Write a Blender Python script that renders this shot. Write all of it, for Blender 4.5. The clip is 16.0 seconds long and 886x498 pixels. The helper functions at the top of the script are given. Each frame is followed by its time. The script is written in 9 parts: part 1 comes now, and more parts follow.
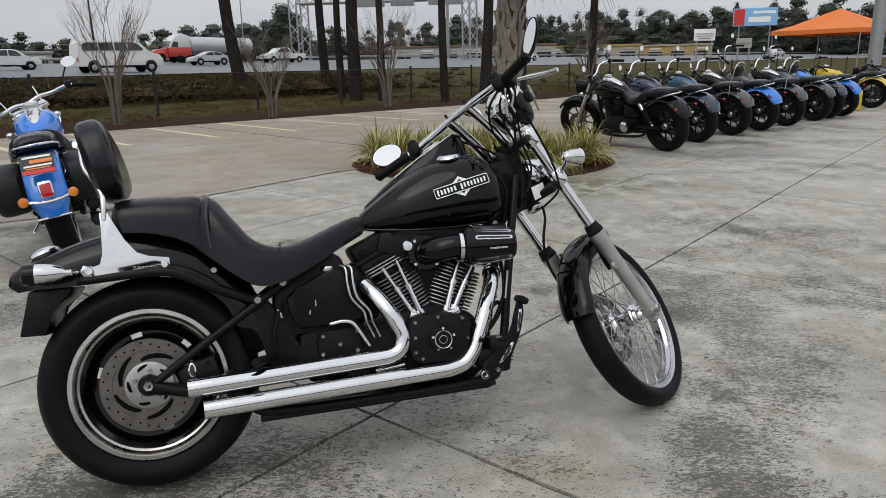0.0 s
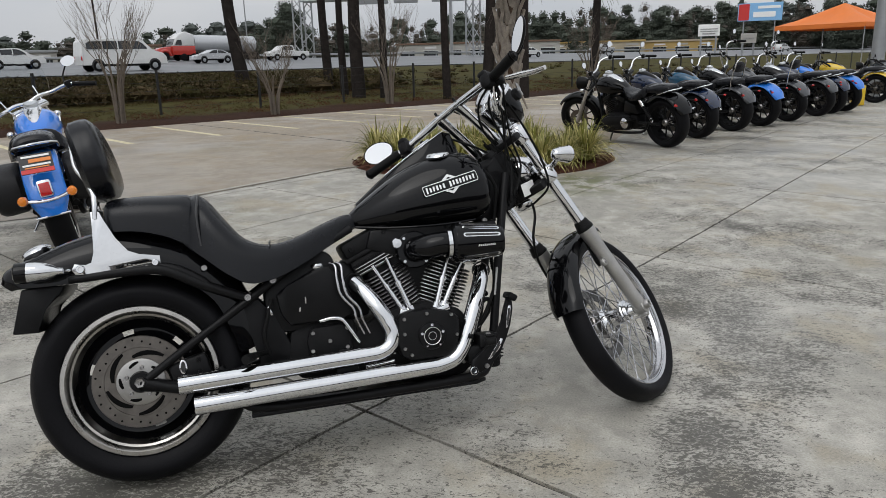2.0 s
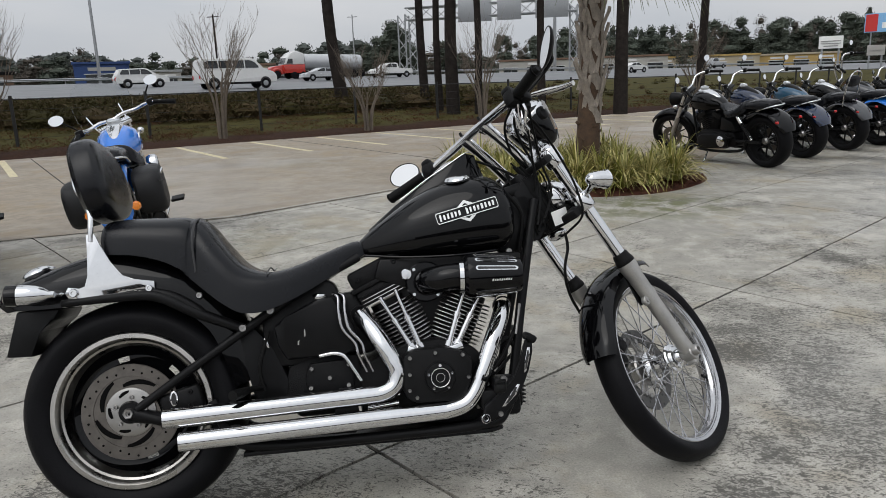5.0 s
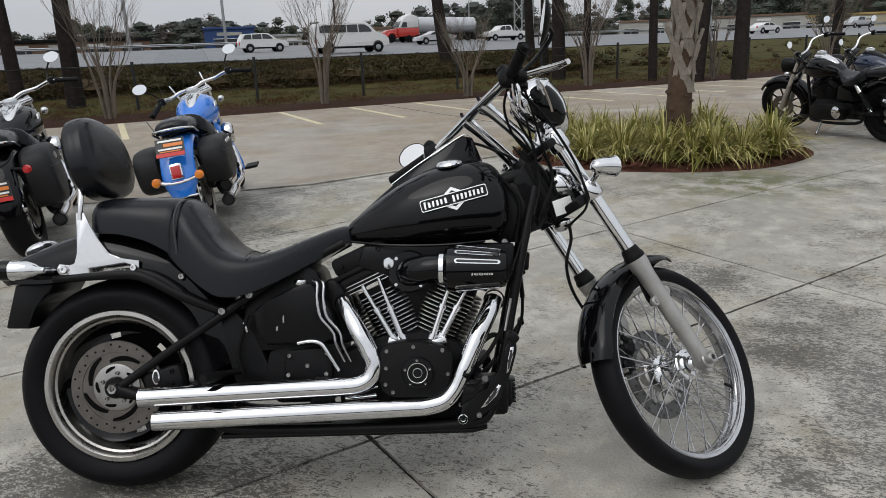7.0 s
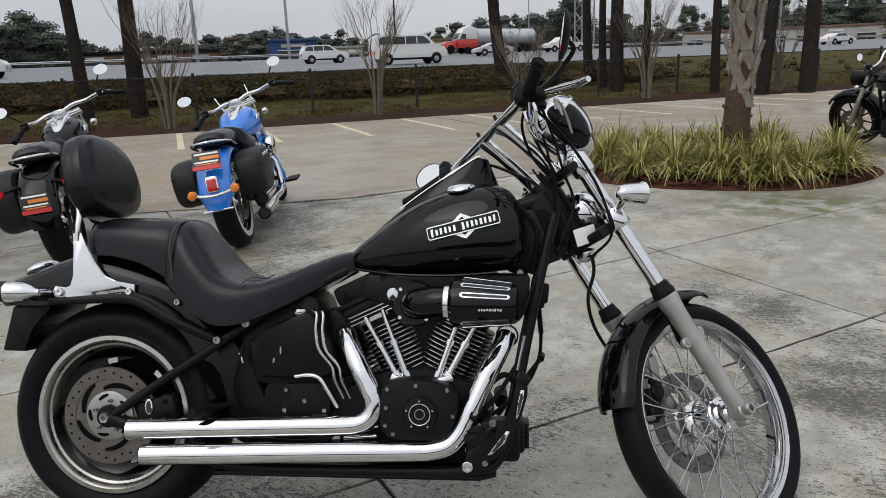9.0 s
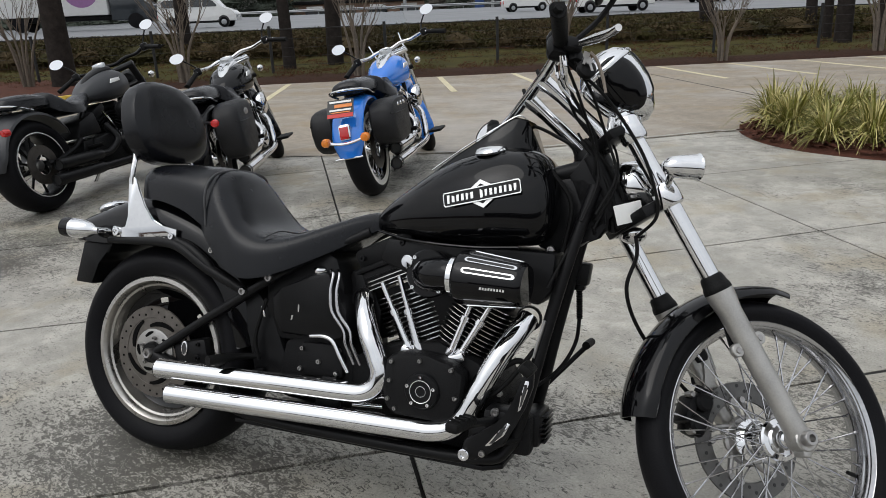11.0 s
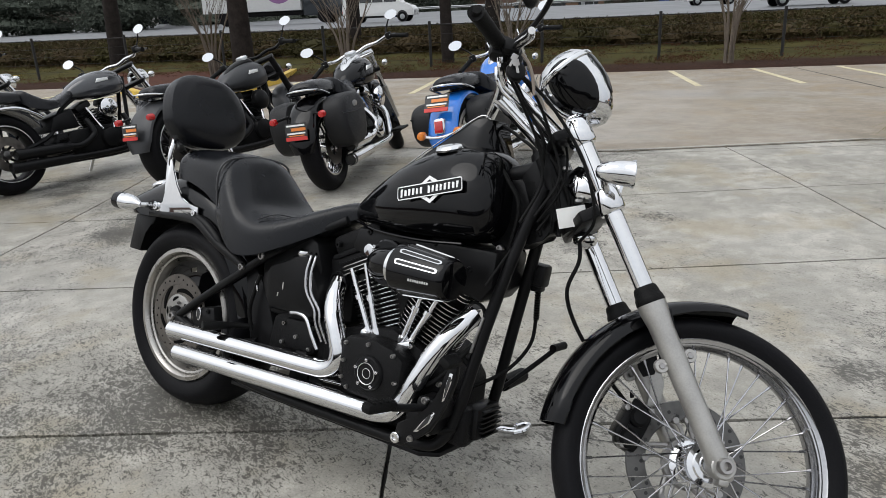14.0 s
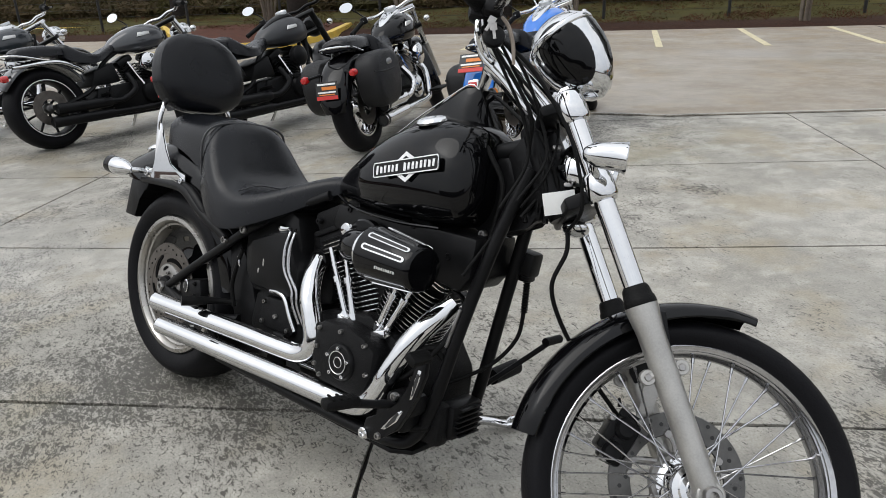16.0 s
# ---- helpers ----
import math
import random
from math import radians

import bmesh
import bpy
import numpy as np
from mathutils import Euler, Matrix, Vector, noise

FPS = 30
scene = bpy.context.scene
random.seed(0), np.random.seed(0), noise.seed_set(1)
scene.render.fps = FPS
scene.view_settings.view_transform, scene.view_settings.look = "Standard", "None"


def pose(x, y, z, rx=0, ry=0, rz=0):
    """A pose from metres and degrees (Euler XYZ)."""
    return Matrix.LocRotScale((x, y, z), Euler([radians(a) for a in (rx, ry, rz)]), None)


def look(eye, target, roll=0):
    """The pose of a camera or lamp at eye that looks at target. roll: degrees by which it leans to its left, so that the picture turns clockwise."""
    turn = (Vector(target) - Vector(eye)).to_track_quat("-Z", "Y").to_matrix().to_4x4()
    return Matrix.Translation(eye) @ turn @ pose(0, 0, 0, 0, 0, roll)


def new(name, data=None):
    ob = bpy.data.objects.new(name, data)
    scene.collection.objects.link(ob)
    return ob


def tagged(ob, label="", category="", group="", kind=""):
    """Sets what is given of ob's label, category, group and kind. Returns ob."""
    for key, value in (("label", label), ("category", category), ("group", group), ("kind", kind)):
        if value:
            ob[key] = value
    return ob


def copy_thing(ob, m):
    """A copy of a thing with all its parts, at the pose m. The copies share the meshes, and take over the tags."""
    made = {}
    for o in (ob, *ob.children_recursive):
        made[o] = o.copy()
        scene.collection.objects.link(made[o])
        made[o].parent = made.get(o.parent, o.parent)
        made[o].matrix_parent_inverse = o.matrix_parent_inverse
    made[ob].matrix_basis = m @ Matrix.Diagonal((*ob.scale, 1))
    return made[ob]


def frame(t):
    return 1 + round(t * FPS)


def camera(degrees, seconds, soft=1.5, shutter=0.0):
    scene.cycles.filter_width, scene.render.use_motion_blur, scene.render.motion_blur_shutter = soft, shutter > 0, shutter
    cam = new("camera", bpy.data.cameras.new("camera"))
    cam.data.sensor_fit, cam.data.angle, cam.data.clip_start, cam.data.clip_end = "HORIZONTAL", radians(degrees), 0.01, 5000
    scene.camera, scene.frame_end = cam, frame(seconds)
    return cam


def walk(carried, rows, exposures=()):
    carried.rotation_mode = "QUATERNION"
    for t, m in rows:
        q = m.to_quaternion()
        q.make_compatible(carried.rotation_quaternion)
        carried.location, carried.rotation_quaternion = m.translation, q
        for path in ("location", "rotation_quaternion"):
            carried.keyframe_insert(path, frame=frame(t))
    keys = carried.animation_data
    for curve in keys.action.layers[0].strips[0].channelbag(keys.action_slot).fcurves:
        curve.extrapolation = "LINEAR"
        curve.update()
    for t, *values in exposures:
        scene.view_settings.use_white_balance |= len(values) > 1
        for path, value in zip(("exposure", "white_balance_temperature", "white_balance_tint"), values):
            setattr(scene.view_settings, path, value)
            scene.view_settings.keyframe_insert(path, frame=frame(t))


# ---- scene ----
cam = camera(64.0, 16.0, soft=0.6)
PATH = [
    (0, (0.071, 0.129, 1.206), (0.03, 2.064, 0.704), -1.2),
    (0.5, (0.073, 0.132, 1.206), (0.012, 2.065, 0.696), -1.1),
    (1, (0.067, 0.126, 1.206), (0.028, 2.062, 0.707), -1.0),
    (1.5, (0.083, 0.114, 1.21), (0.102, 2.052, 0.715), -1.1),
    (2, (0.121, 0.113, 1.21), (0.067, 2.046, 0.7), -1.5),
    (2.5, (0.218, 0.109, 1.214), (-0.04, 2.026, 0.706), -1.0),
    (3, (0.318, 0.105, 1.207), (-0.004, 2.007, 0.677), -1.7),
    (3.5, (0.365, 0.126, 1.207), (0.066, 2.034, 0.687), -2.0),
    (4, (0.369, 0.181, 1.208), (0.061, 2.095, 0.716), -2.2),
    (4.5, (0.364, 0.276, 1.201), (-0.006, 2.183, 0.725), -2.4),
    (5, (0.363, 0.341, 1.202), (0.033, 2.259, 0.742), -1.9),
    (5.2, (0.366, 0.358, 1.209), (0.052, 2.268, 0.704), -2.4),
    (7.3, (0.728, 0.562, 1.23), (0.084, 2.376, 0.687), -2.2),
    (7.5, (0.749, 0.566, 1.23), (0.14, 2.396, 0.702), -2.7),
    (8, (0.764, 0.608, 1.222), (0.173, 2.441, 0.682), -2.8),
    (8.5, (0.749, 0.687, 1.231), (0.053, 2.483, 0.693), -1.4),
    (9, (0.745, 0.742, 1.236), (-0.029, 2.514, 0.726), -2.2),
    (9.5, (0.793, 0.799, 1.229), (-0.072, 2.517, 0.681), -2.1),
    (9.7, (0.843, 0.86, 1.226), (-0.106, 2.523, 0.648), -2.5),
    (11.8, (1.087, 1.162, 1.216), (-0.172, 2.592, 0.61), -1.3),
    (12, (1.102, 1.179, 1.22), (-0.159, 2.613, 0.625), -0.5),
    (12.5, (1.129, 1.206, 1.216), (-0.224, 2.558, 0.632), -2.0),
    (13, (1.225, 1.283, 1.205), (-0.155, 2.587, 0.578), -2.2),
    (13.5, (1.329, 1.359, 1.216), (-0.132, 2.573, 0.589), -2.7),
    (14, (1.434, 1.417, 1.212), (-0.095, 2.551, 0.598), -2.5),
    (14.5, (1.461, 1.451, 1.187), (-0.044, 2.566, 0.486), -2.6),
    (15, (1.447, 1.505, 1.182), (-0.065, 2.606, 0.473), -1.3),
    (15.5, (1.417, 1.598, 1.179), (-0.132, 2.625, 0.442), -1.6),
    (16, (1.403, 1.664, 1.212), (-0.189, 2.639, 0.492), -2.4),
]
walk(cam, [(t, look(eye, target, roll)) for t, eye, target, roll in PATH], [(0, 0.20), (5, 0.19), (9.5, 0.24), (12.5, 0.38), (16, 0.44)])

# ---- world, sun and exposure ----
SKY = bpy.data.worlds.new("overcast_sky")
scene.world = SKY
SKY.use_nodes = True
_n, _l = SKY.node_tree.nodes, SKY.node_tree.links
_n.clear()
_sky = _n.new("ShaderNodeTexSky")
_sky.sky_type, _sky.sun_disc = "NISHITA", False
_sky.sun_elevation, _sky.sun_rotation = radians(48), radians(200)
_sky.dust_density, _sky.air_density = 6.0, 1.0
_hsv = _n.new("ShaderNodeHueSaturation")
_hsv.inputs["Saturation"].default_value = 0.12
_cloud = _n.new("ShaderNodeTexNoise")
_cloud.inputs["Scale"].default_value, _cloud.inputs["Detail"].default_value = 2.2, 5.0
_map = _n.new("ShaderNodeMapping")
_map.inputs["Scale"].default_value = (1, 1, 3.5)
_co = _n.new("ShaderNodeTexCoord")
_ramp = _n.new("ShaderNodeValToRGB")
_ramp.color_ramp.elements[0].position, _ramp.color_ramp.elements[0].color = 0.35, (0.83, 0.86, 0.90, 1)
_ramp.color_ramp.elements[1].position, _ramp.color_ramp.elements[1].color = 0.7, (1.0, 1.0, 1.0, 1)
_mix = _n.new("ShaderNodeMix")
_mix.data_type = "RGBA"
_mix.inputs[0].default_value = 0.75
_mul = _n.new("ShaderNodeMix")
_mul.data_type, _mul.blend_type = "RGBA", "MULTIPLY"
_mul.inputs[0].default_value = 1.0
_grey = _n.new("ShaderNodeRGB")
_grey.outputs[0].default_value = (7.6, 7.75, 8.0, 1)
_bg = _n.new("ShaderNodeBackground")
_bg.inputs["Strength"].default_value = 0.088
_out = _n.new("ShaderNodeOutputWorld")
_l.new(_sky.outputs[0], _hsv.inputs["Color"])
_l.new(_hsv.outputs[0], _mix.inputs[6])
_l.new(_grey.outputs[0], _mix.inputs[7])
_l.new(_co.outputs["Generated"], _map.inputs[0])
_l.new(_map.outputs[0], _cloud.inputs["Vector"])
_l.new(_cloud.outputs["Fac"], _ramp.inputs[0])
_l.new(_mix.outputs[2], _mul.inputs[6])
_l.new(_ramp.outputs[0], _mul.inputs[7])
_sep = _n.new("ShaderNodeSeparateXYZ")
_dome = _n.new("ShaderNodeMapRange")
_dome.inputs[1].default_value, _dome.inputs[2].default_value = 0.0, 1.0
_dome.inputs[3].default_value, _dome.inputs[4].default_value = 0.95, 1.75
_scale = _n.new("ShaderNodeVectorMath")
_scale.operation = "SCALE"
_l.new(_co.outputs["Generated"], _sep.inputs[0])
_l.new(_sep.outputs["Z"], _dome.inputs[0])
_l.new(_mul.outputs[2], _scale.inputs[0])
_l.new(_dome.outputs[0], _scale.inputs["Scale"])
_l.new(_scale.outputs[0], _bg.inputs["Color"])
_l.new(_bg.outputs[0], _out.inputs[0])

sun = new("sun", bpy.data.lights.new("sun", "SUN"))
sun.data.energy, sun.data.angle, sun.data.color = 0.5, radians(40), (1.0, 0.97, 0.93)
sun.matrix_basis = look((0, 0, 30), (5, 14, 0))


# ---- materials ----
def mat(name, color, rough=0.5, metal=0.0, var=0.12, scale=6.0, bump=0.0, bscale=80.0, coat=0.0, rvar=0.08, spec=0.5):
    """A surface with colour, gloss and relief varied at two scales."""
    m = bpy.data.materials.new(name)
    m.use_nodes = True
    nt = m.node_tree
    b = nt.nodes["Principled BSDF"]
    b.inputs["Metallic"].default_value = metal
    b.inputs["Coat Weight"].default_value = coat
    b.inputs["Coat Roughness"].default_value = 0.04
    b.inputs["Specular IOR Level"].default_value = spec
    co = nt.nodes.new("ShaderNodeTexCoord")
    big, fine = nt.nodes.new("ShaderNodeTexNoise"), nt.nodes.new("ShaderNodeTexNoise")
    big.inputs["Scale"].default_value, big.inputs["Detail"].default_value = scale, 6.0
    fine.inputs["Scale"].default_value, fine.inputs["Detail"].default_value = bscale, 4.0
    nt.links.new(co.outputs["Object"], big.inputs["Vector"])
    nt.links.new(co.outputs["Object"], fine.inputs["Vector"])
    add = nt.nodes.new("ShaderNodeMath")
    add.operation = "MULTIPLY_ADD"
    add.inputs[1].default_value = 0.45
    nt.links.new(fine.outputs["Fac"], add.inputs[0])
    nt.links.new(big.outputs["Fac"], add.inputs[2])
    rng = nt.nodes.new("ShaderNodeMapRange")
    rng.inputs[1].default_value, rng.inputs[2].default_value = 0.4, 1.05
    rng.inputs[3].default_value, rng.inputs[4].default_value = 1 - var, 1 + var
    nt.links.new(add.outputs[0], rng.inputs[0])
    mul = nt.nodes.new("ShaderNodeMix")
    mul.data_type, mul.blend_type = "RGBA", "MULTIPLY"
    mul.inputs[0].default_value = 1.0
    mul.inputs[6].default_value = (*color, 1)
    nt.links.new(rng.outputs[0], mul.inputs[7])
    nt.links.new(mul.outputs[2], b.inputs["Base Color"])
    rr = nt.nodes.new("ShaderNodeMapRange")
    rr.inputs[1].default_value, rr.inputs[2].default_value = 0.3, 0.7
    rr.inputs[3].default_value, rr.inputs[4].default_value = max(0.015, rough - rvar), min(1, rough + rvar)
    nt.links.new(big.outputs["Fac"], rr.inputs[0])
    nt.links.new(rr.outputs[0], b.inputs["Roughness"])
    if bump:
        bp = nt.nodes.new("ShaderNodeBump")
        bp.inputs["Strength"].default_value, bp.inputs["Distance"].default_value = bump, 0.004
        nt.links.new(fine.outputs["Fac"], bp.inputs["Height"])
        nt.links.new(bp.outputs[0], b.inputs["Normal"])
    return m


def node(nt, kind, **values):
    n = nt.nodes.new(kind)
    for k, v in values.items():
        n.inputs[k].default_value = v
    return n


def concrete(name, pale, dark, stain, wet, zones=(), mossy=()):
    """Weathered outdoor concrete: cloudy tone, mildew specks in patches, damp areas."""
    m = bpy.data.materials.new(name)
    m.use_nodes = True
    nt = m.node_tree
    b = nt.nodes["Principled BSDF"]
    co = nt.nodes.new("ShaderNodeTexCoord")

    def noise_at(scale, detail, rough=0.55, stretch=None, lac=2.0, warp=0.0):
        t = node(nt, "ShaderNodeTexNoise", Scale=scale, Detail=detail, Roughness=rough, Lacunarity=lac, Distortion=warp)
        if stretch:
            mp = node(nt, "ShaderNodeMapping", Scale=stretch, Rotation=(0, 0, 0.6))
            nt.links.new(co.outputs["Object"], mp.inputs[0])
            nt.links.new(mp.outputs[0], t.inputs["Vector"])
        else:
            nt.links.new(co.outputs["Object"], t.inputs["Vector"])
        return t.outputs["Fac"]

    def ramp(src, a, b2, lo=0.0, hi=1.0):
        r = nt.nodes.new("ShaderNodeMapRange")
        r.interpolation_type = "SMOOTHSTEP"
        for i, v in enumerate((a, b2, lo, hi)):
            r.inputs[i + 1].default_value = v
        nt.links.new(src, r.inputs[0])
        return r.outputs[0]

    def math2(op, p, q):
        n = nt.nodes.new("ShaderNodeMath")
        n.operation = op
        for i, s in enumerate((p, q)):
            if isinstance(s, (int, float)):
                n.inputs[i].default_value = s
            else:
                nt.links.new(s, n.inputs[i])
        return n.outputs[0]

    def blend(fac, c1, c2):
        x = nt.nodes.new("ShaderNodeMix")
        x.data_type = "RGBA"
        nt.links.new(fac, x.inputs[0])
        for i, c in ((6, c1), (7, c2)):
            if isinstance(c, tuple):
                x.inputs[i].default_value = (*c, 1)
            else:
                nt.links.new(c, x.inputs[i])
        return x.outputs[2]

    grain = noise_at(140, 3, 0.6)
    pat = math2("ADD", math2("MULTIPLY", noise_at(0.62, 4, 0.6), 0.62), math2("MULTIPLY", noise_at(2.7, 5, 0.62), 0.38))
    for zx, zy, zr, amount in zones:  # round zones with more mildew or less
        far = nt.nodes.new("ShaderNodeVectorMath")
        far.operation = "DISTANCE"
        nt.links.new(co.outputs["Object"], far.inputs[0])
        far.inputs[1].default_value = (zx, zy, 0)
        pat = math2("ADD", pat, ramp(far.outputs["Value"], zr, zr * 0.2, 0, amount))
    cloudy = ramp(noise_at(1.3, 7, 0.64), 0.40, 0.60)
    base = blend(cloudy, dark, pale)
    mottle = ramp(noise_at(9.0, 5, 0.6), 0.36, 0.66, 0, 0.62)
    base = blend(mottle, base, tuple(c * 0.74 for c in dark))
    bleach = ramp(noise_at(6.0, 4, 0.6, (1.2, 0.8, 1)), 0.52, 0.72, 0, 0.45)
    base = blend(bleach, base, tuple(min(0.6, c * 1.22) for c in pale))
    warm = ramp(noise_at(1.9, 5, 0.6, (1, 1, 2)), 0.50, 0.66, 0, 0.55)
    base = blend(warm, base, (dark[0] * 0.97, dark[1] * 0.86, dark[2] * 0.66))
    film = ramp(pat, 0.50, 0.66, 0, 0.24 * stain)
    base = blend(film, base, (0.115, 0.113, 0.102))
    shift = math2("MULTIPLY", math2("SUBTRACT", pat, 0.508), 0.95)
    worm = math2("ADD", noise_at(52, 6, 0.70, (0.66, 1.2, 1), 2.1, 1.3), shift)
    specks = ramp(worm, 0.566, 0.606)
    halo = ramp(worm, 0.52, 0.60, 0, 0.35)
    fine = ramp(math2("ADD", noise_at(125, 3, 0.6, (0.7, 1.2, 1), 2.0, 0.8), math2("MULTIPLY", shift, 0.8)), 0.615, 0.65, 0, 0.85)
    base = blend(math2("MULTIPLY", halo, stain), base, (0.13, 0.128, 0.112))
    s = math2("MULTIPLY", math2("MAXIMUM", specks, fine), 0.78 * stain)
    base = blend(s, base, (0.034, 0.030, 0.023))
    moss = math2("MULTIPLY", ramp(noise_at(0.5, 6, 0.65, (1, 1, 1)), 0.58, 0.72), 0.30)
    for zx, zy, zr, amount in mossy:
        far = nt.nodes.new("ShaderNodeVectorMath")
        far.operation = "DISTANCE"
        nt.links.new(co.outputs["Object"], far.inputs[0])
        far.inputs[1].default_value = (zx, zy, 0)
        moss = math2("ADD", moss, math2("MULTIPLY", ramp(far.outputs["Value"], zr, zr * 0.2, 0, amount), ramp(noise_at(5.0, 5, 0.65), 0.42, 0.6)))
    base = blend(moss, base, (0.13, 0.135, 0.065))
    g = nt.nodes.new("ShaderNodeMix")
    g.data_type, g.blend_type = "RGBA", "OVERLAY"
    g.inputs[0].default_value = 0.5
    nt.links.new(base, g.inputs[6])
    nt.links.new(grain, g.inputs[7])
    nt.links.new(g.outputs[2], b.inputs["Base Color"])
    damp = ramp(noise_at(0.35, 5, 0.6), 0.42, 0.66, 0.72, wet)
    nt.links.new(damp, b.inputs["Roughness"])
    bp = node(nt, "ShaderNodeBump", Strength=0.35, Distance=0.003)
    nt.links.new(math2("MULTIPLY_ADD", grain, 0.5), bp.inputs["Height"])
    nt.links.new(bp.outputs[0], b.inputs["Normal"])
    return m


# zone (-0.9, 2.1) darkens under the rear wheel, (0.35, 2.25) pales under the frame
APRON = concrete("apron_concrete", (0.434, 0.412, 0.364), (0.313, 0.298, 0.260), 1.0, 0.30,
                 ((0.90, 2.06, 0.40, 0.09), (0.35, 2.25, 0.7, -0.04), (1.48, 2.82, 0.60, 0.11), (0.80, 2.29, 0.22, 0.05), (1.2, 3.36, 0.35, 0.03), (-2.4, 3.45, 0.7, 0.06), (-1.2, 1.75, 1.1, 0.066), (-0.4, 1.9, 0.8, 0.055), (0.92, 4.33, 0.28, 0.10), (1.3, 4.0, 0.46, 0.10), (1.05, 3.60, 0.35, 0.08), (1.53, 4.52, 0.3, 0.08), (-3.3, 2.36, 0.3, 0.09), (0.55, 3.89, 0.25, 0.08), (-1.02, 4.92, 0.24, 0.14), (0.41, 2.48, 0.5, -0.03), (-0.22, 4.04, 0.9, -0.03), (-0.4, 5.6, 1.6, -0.07), (-1.3, 6.6, 1.5, -0.06), (3.5, 6.0, 2.6, -0.05), (0.62, 3.49, 0.26, 0.10), (0.80, 2.99, 0.30, 0.10), (0.80, 3.29, 0.22, 0.10), (0.57, 3.82, 0.2, 0.06), (1.26, 3.4, 0.5, 0.07), (1.08, 2.45, 0.45, 0.065), (-0.9, 2.1, 0.6, 0.045)),
                 ((0.9, 6.7, 0.9, 0.8), (1.5, 6.9, 0.8, 0.6)))
LOT = concrete("lot_concrete", (0.312, 0.266, 0.207), (0.274, 0.232, 0.180), 0.20, 0.28)
JOINT = mat("joint_filler", (0.012, 0.011, 0.010), 0.9, var=0.3, bump=0.4)
PAINT_LINE = mat("worn_yellow_line", (0.56, 0.50, 0.33), 0.75, var=0.3, scale=14, bump=0.3)
CURB = mat("yellow_kerb_paint", (0.62, 0.42, 0.06), 0.6, var=0.3, scale=5, bump=0.4)
GLOSS_BLACK = mat("gloss_black_paint", (0.0025, 0.0025, 0.003), 0.03, coat=0.0, var=0.2, rvar=0.012, spec=0.26)
SATIN_BLACK = mat("satin_black_metal", (0.007, 0.007, 0.0075), 0.36, var=0.3, scale=18, bump=0.12, bscale=300, spec=0.14)
WRINKLE = mat("wrinkle_black_case", (0.008, 0.008, 0.0085), 0.5, var=0.3, scale=14, bump=0.5, bscale=420, spec=0.12)
# chrome darkened in its base colour for duller reflections on rim and oil lines
RIM_CHROME = mat("darkened_chrome", (0.46, 0.46, 0.47), 0.14, metal=1.0, var=0.25, scale=7, rvar=0.06)
CHROME = mat("chrome", (0.70, 0.705, 0.715), 0.05, metal=1.0, var=0.06, scale=9, rvar=0.035)
STEEL = mat("dull_steel", (0.36, 0.35, 0.34), 0.35, metal=1.0, var=0.2, scale=20, rvar=0.1)
CAST = mat("cast_aluminium", (0.42, 0.41, 0.39), 0.42, metal=0.85, var=0.22, scale=16, bump=0.06, bscale=260)
POLISHED = mat("polished_rim", (0.66, 0.65, 0.63), 0.2, metal=1.0, var=0.12, scale=12)
WHEEL_ALLOY = mat("dull_wheel_alloy", (0.40, 0.385, 0.36), 0.30, metal=1.0, var=0.2, scale=14, rvar=0.1)
STRAP = mat("tan_leather", (0.24, 0.20, 0.165), 0.7, var=0.2)
# near-black that stands in for the shade inside disc holes and slots
DEEP_BLACK = mat("shadowed_black_recess", (0.004, 0.004, 0.004), 0.8, spec=0.05)
BRIGHT_STEEL = mat("bright_machined_steel", (0.36, 0.35, 0.335), 0.32, metal=1.0, var=0.12, scale=26, rvar=0.08)
DARK_ROTOR = mat("dark_brake_rotor", (0.13, 0.127, 0.123), 0.36, metal=0.9, var=0.25, scale=30, rvar=0.1)
ROTOR = mat("brake_rotor", (0.139, 0.126, 0.114), 0.38, metal=0.9, var=0.25, scale=30, rvar=0.1)
RUBBER = mat("tyre_rubber", (0.0055, 0.0055, 0.0065), 0.50, var=0.35, scale=9, bump=0.2, bscale=200, spec=0.10)
BLACK_RUBBER = mat("grip_rubber", (0.006, 0.006, 0.006), 0.55, var=0.25, bump=0.3, bscale=220, spec=0.12)
VINYL = mat("black_seat_vinyl", (0.0055, 0.0060, 0.0078), 0.235, var=0.3, scale=8, bump=0.09, bscale=520, rvar=0.07, spec=0.26)
THREAD = mat("seat_piping", (0.03, 0.03, 0.032), 0.5)
STITCH = mat("grey_stitching", (0.35, 0.34, 0.32), 0.7)
SILVER_INK = mat("silver_emblem", (0.78, 0.78, 0.77), 0.3, metal=0.5, var=0.05)
MIRROR_GLASS = mat("mirror_glass", (0.88, 0.89, 0.9), 0.02, metal=1.0, var=0.0, rvar=0.005)
AMBER = mat("amber_lens", (0.75, 0.22, 0.02), 0.12, coat=0.5)
RED_LENS = mat("red_lens", (0.45, 0.012, 0.012), 0.12, coat=0.5)
GLASS_LENS = mat("clear_lens", (0.55, 0.57, 0.58), 0.05, metal=0.6, var=0.15, scale=40)
WHITE_TAG = mat("white_tag", (0.82, 0.82, 0.80), 0.6, var=0.05)
ORANGE_TAG = mat("orange_tag", (0.72, 0.22, 0.04), 0.5, var=0.08)
RED_TAG = mat("red_tag", (0.55, 0.03, 0.025), 0.5, var=0.08)
BLACK_TAG = mat("black_tag", (0.02, 0.02, 0.02), 0.5)
WHITEWALL = mat("white_sidewall", (0.68, 0.67, 0.63), 0.6, var=0.12)
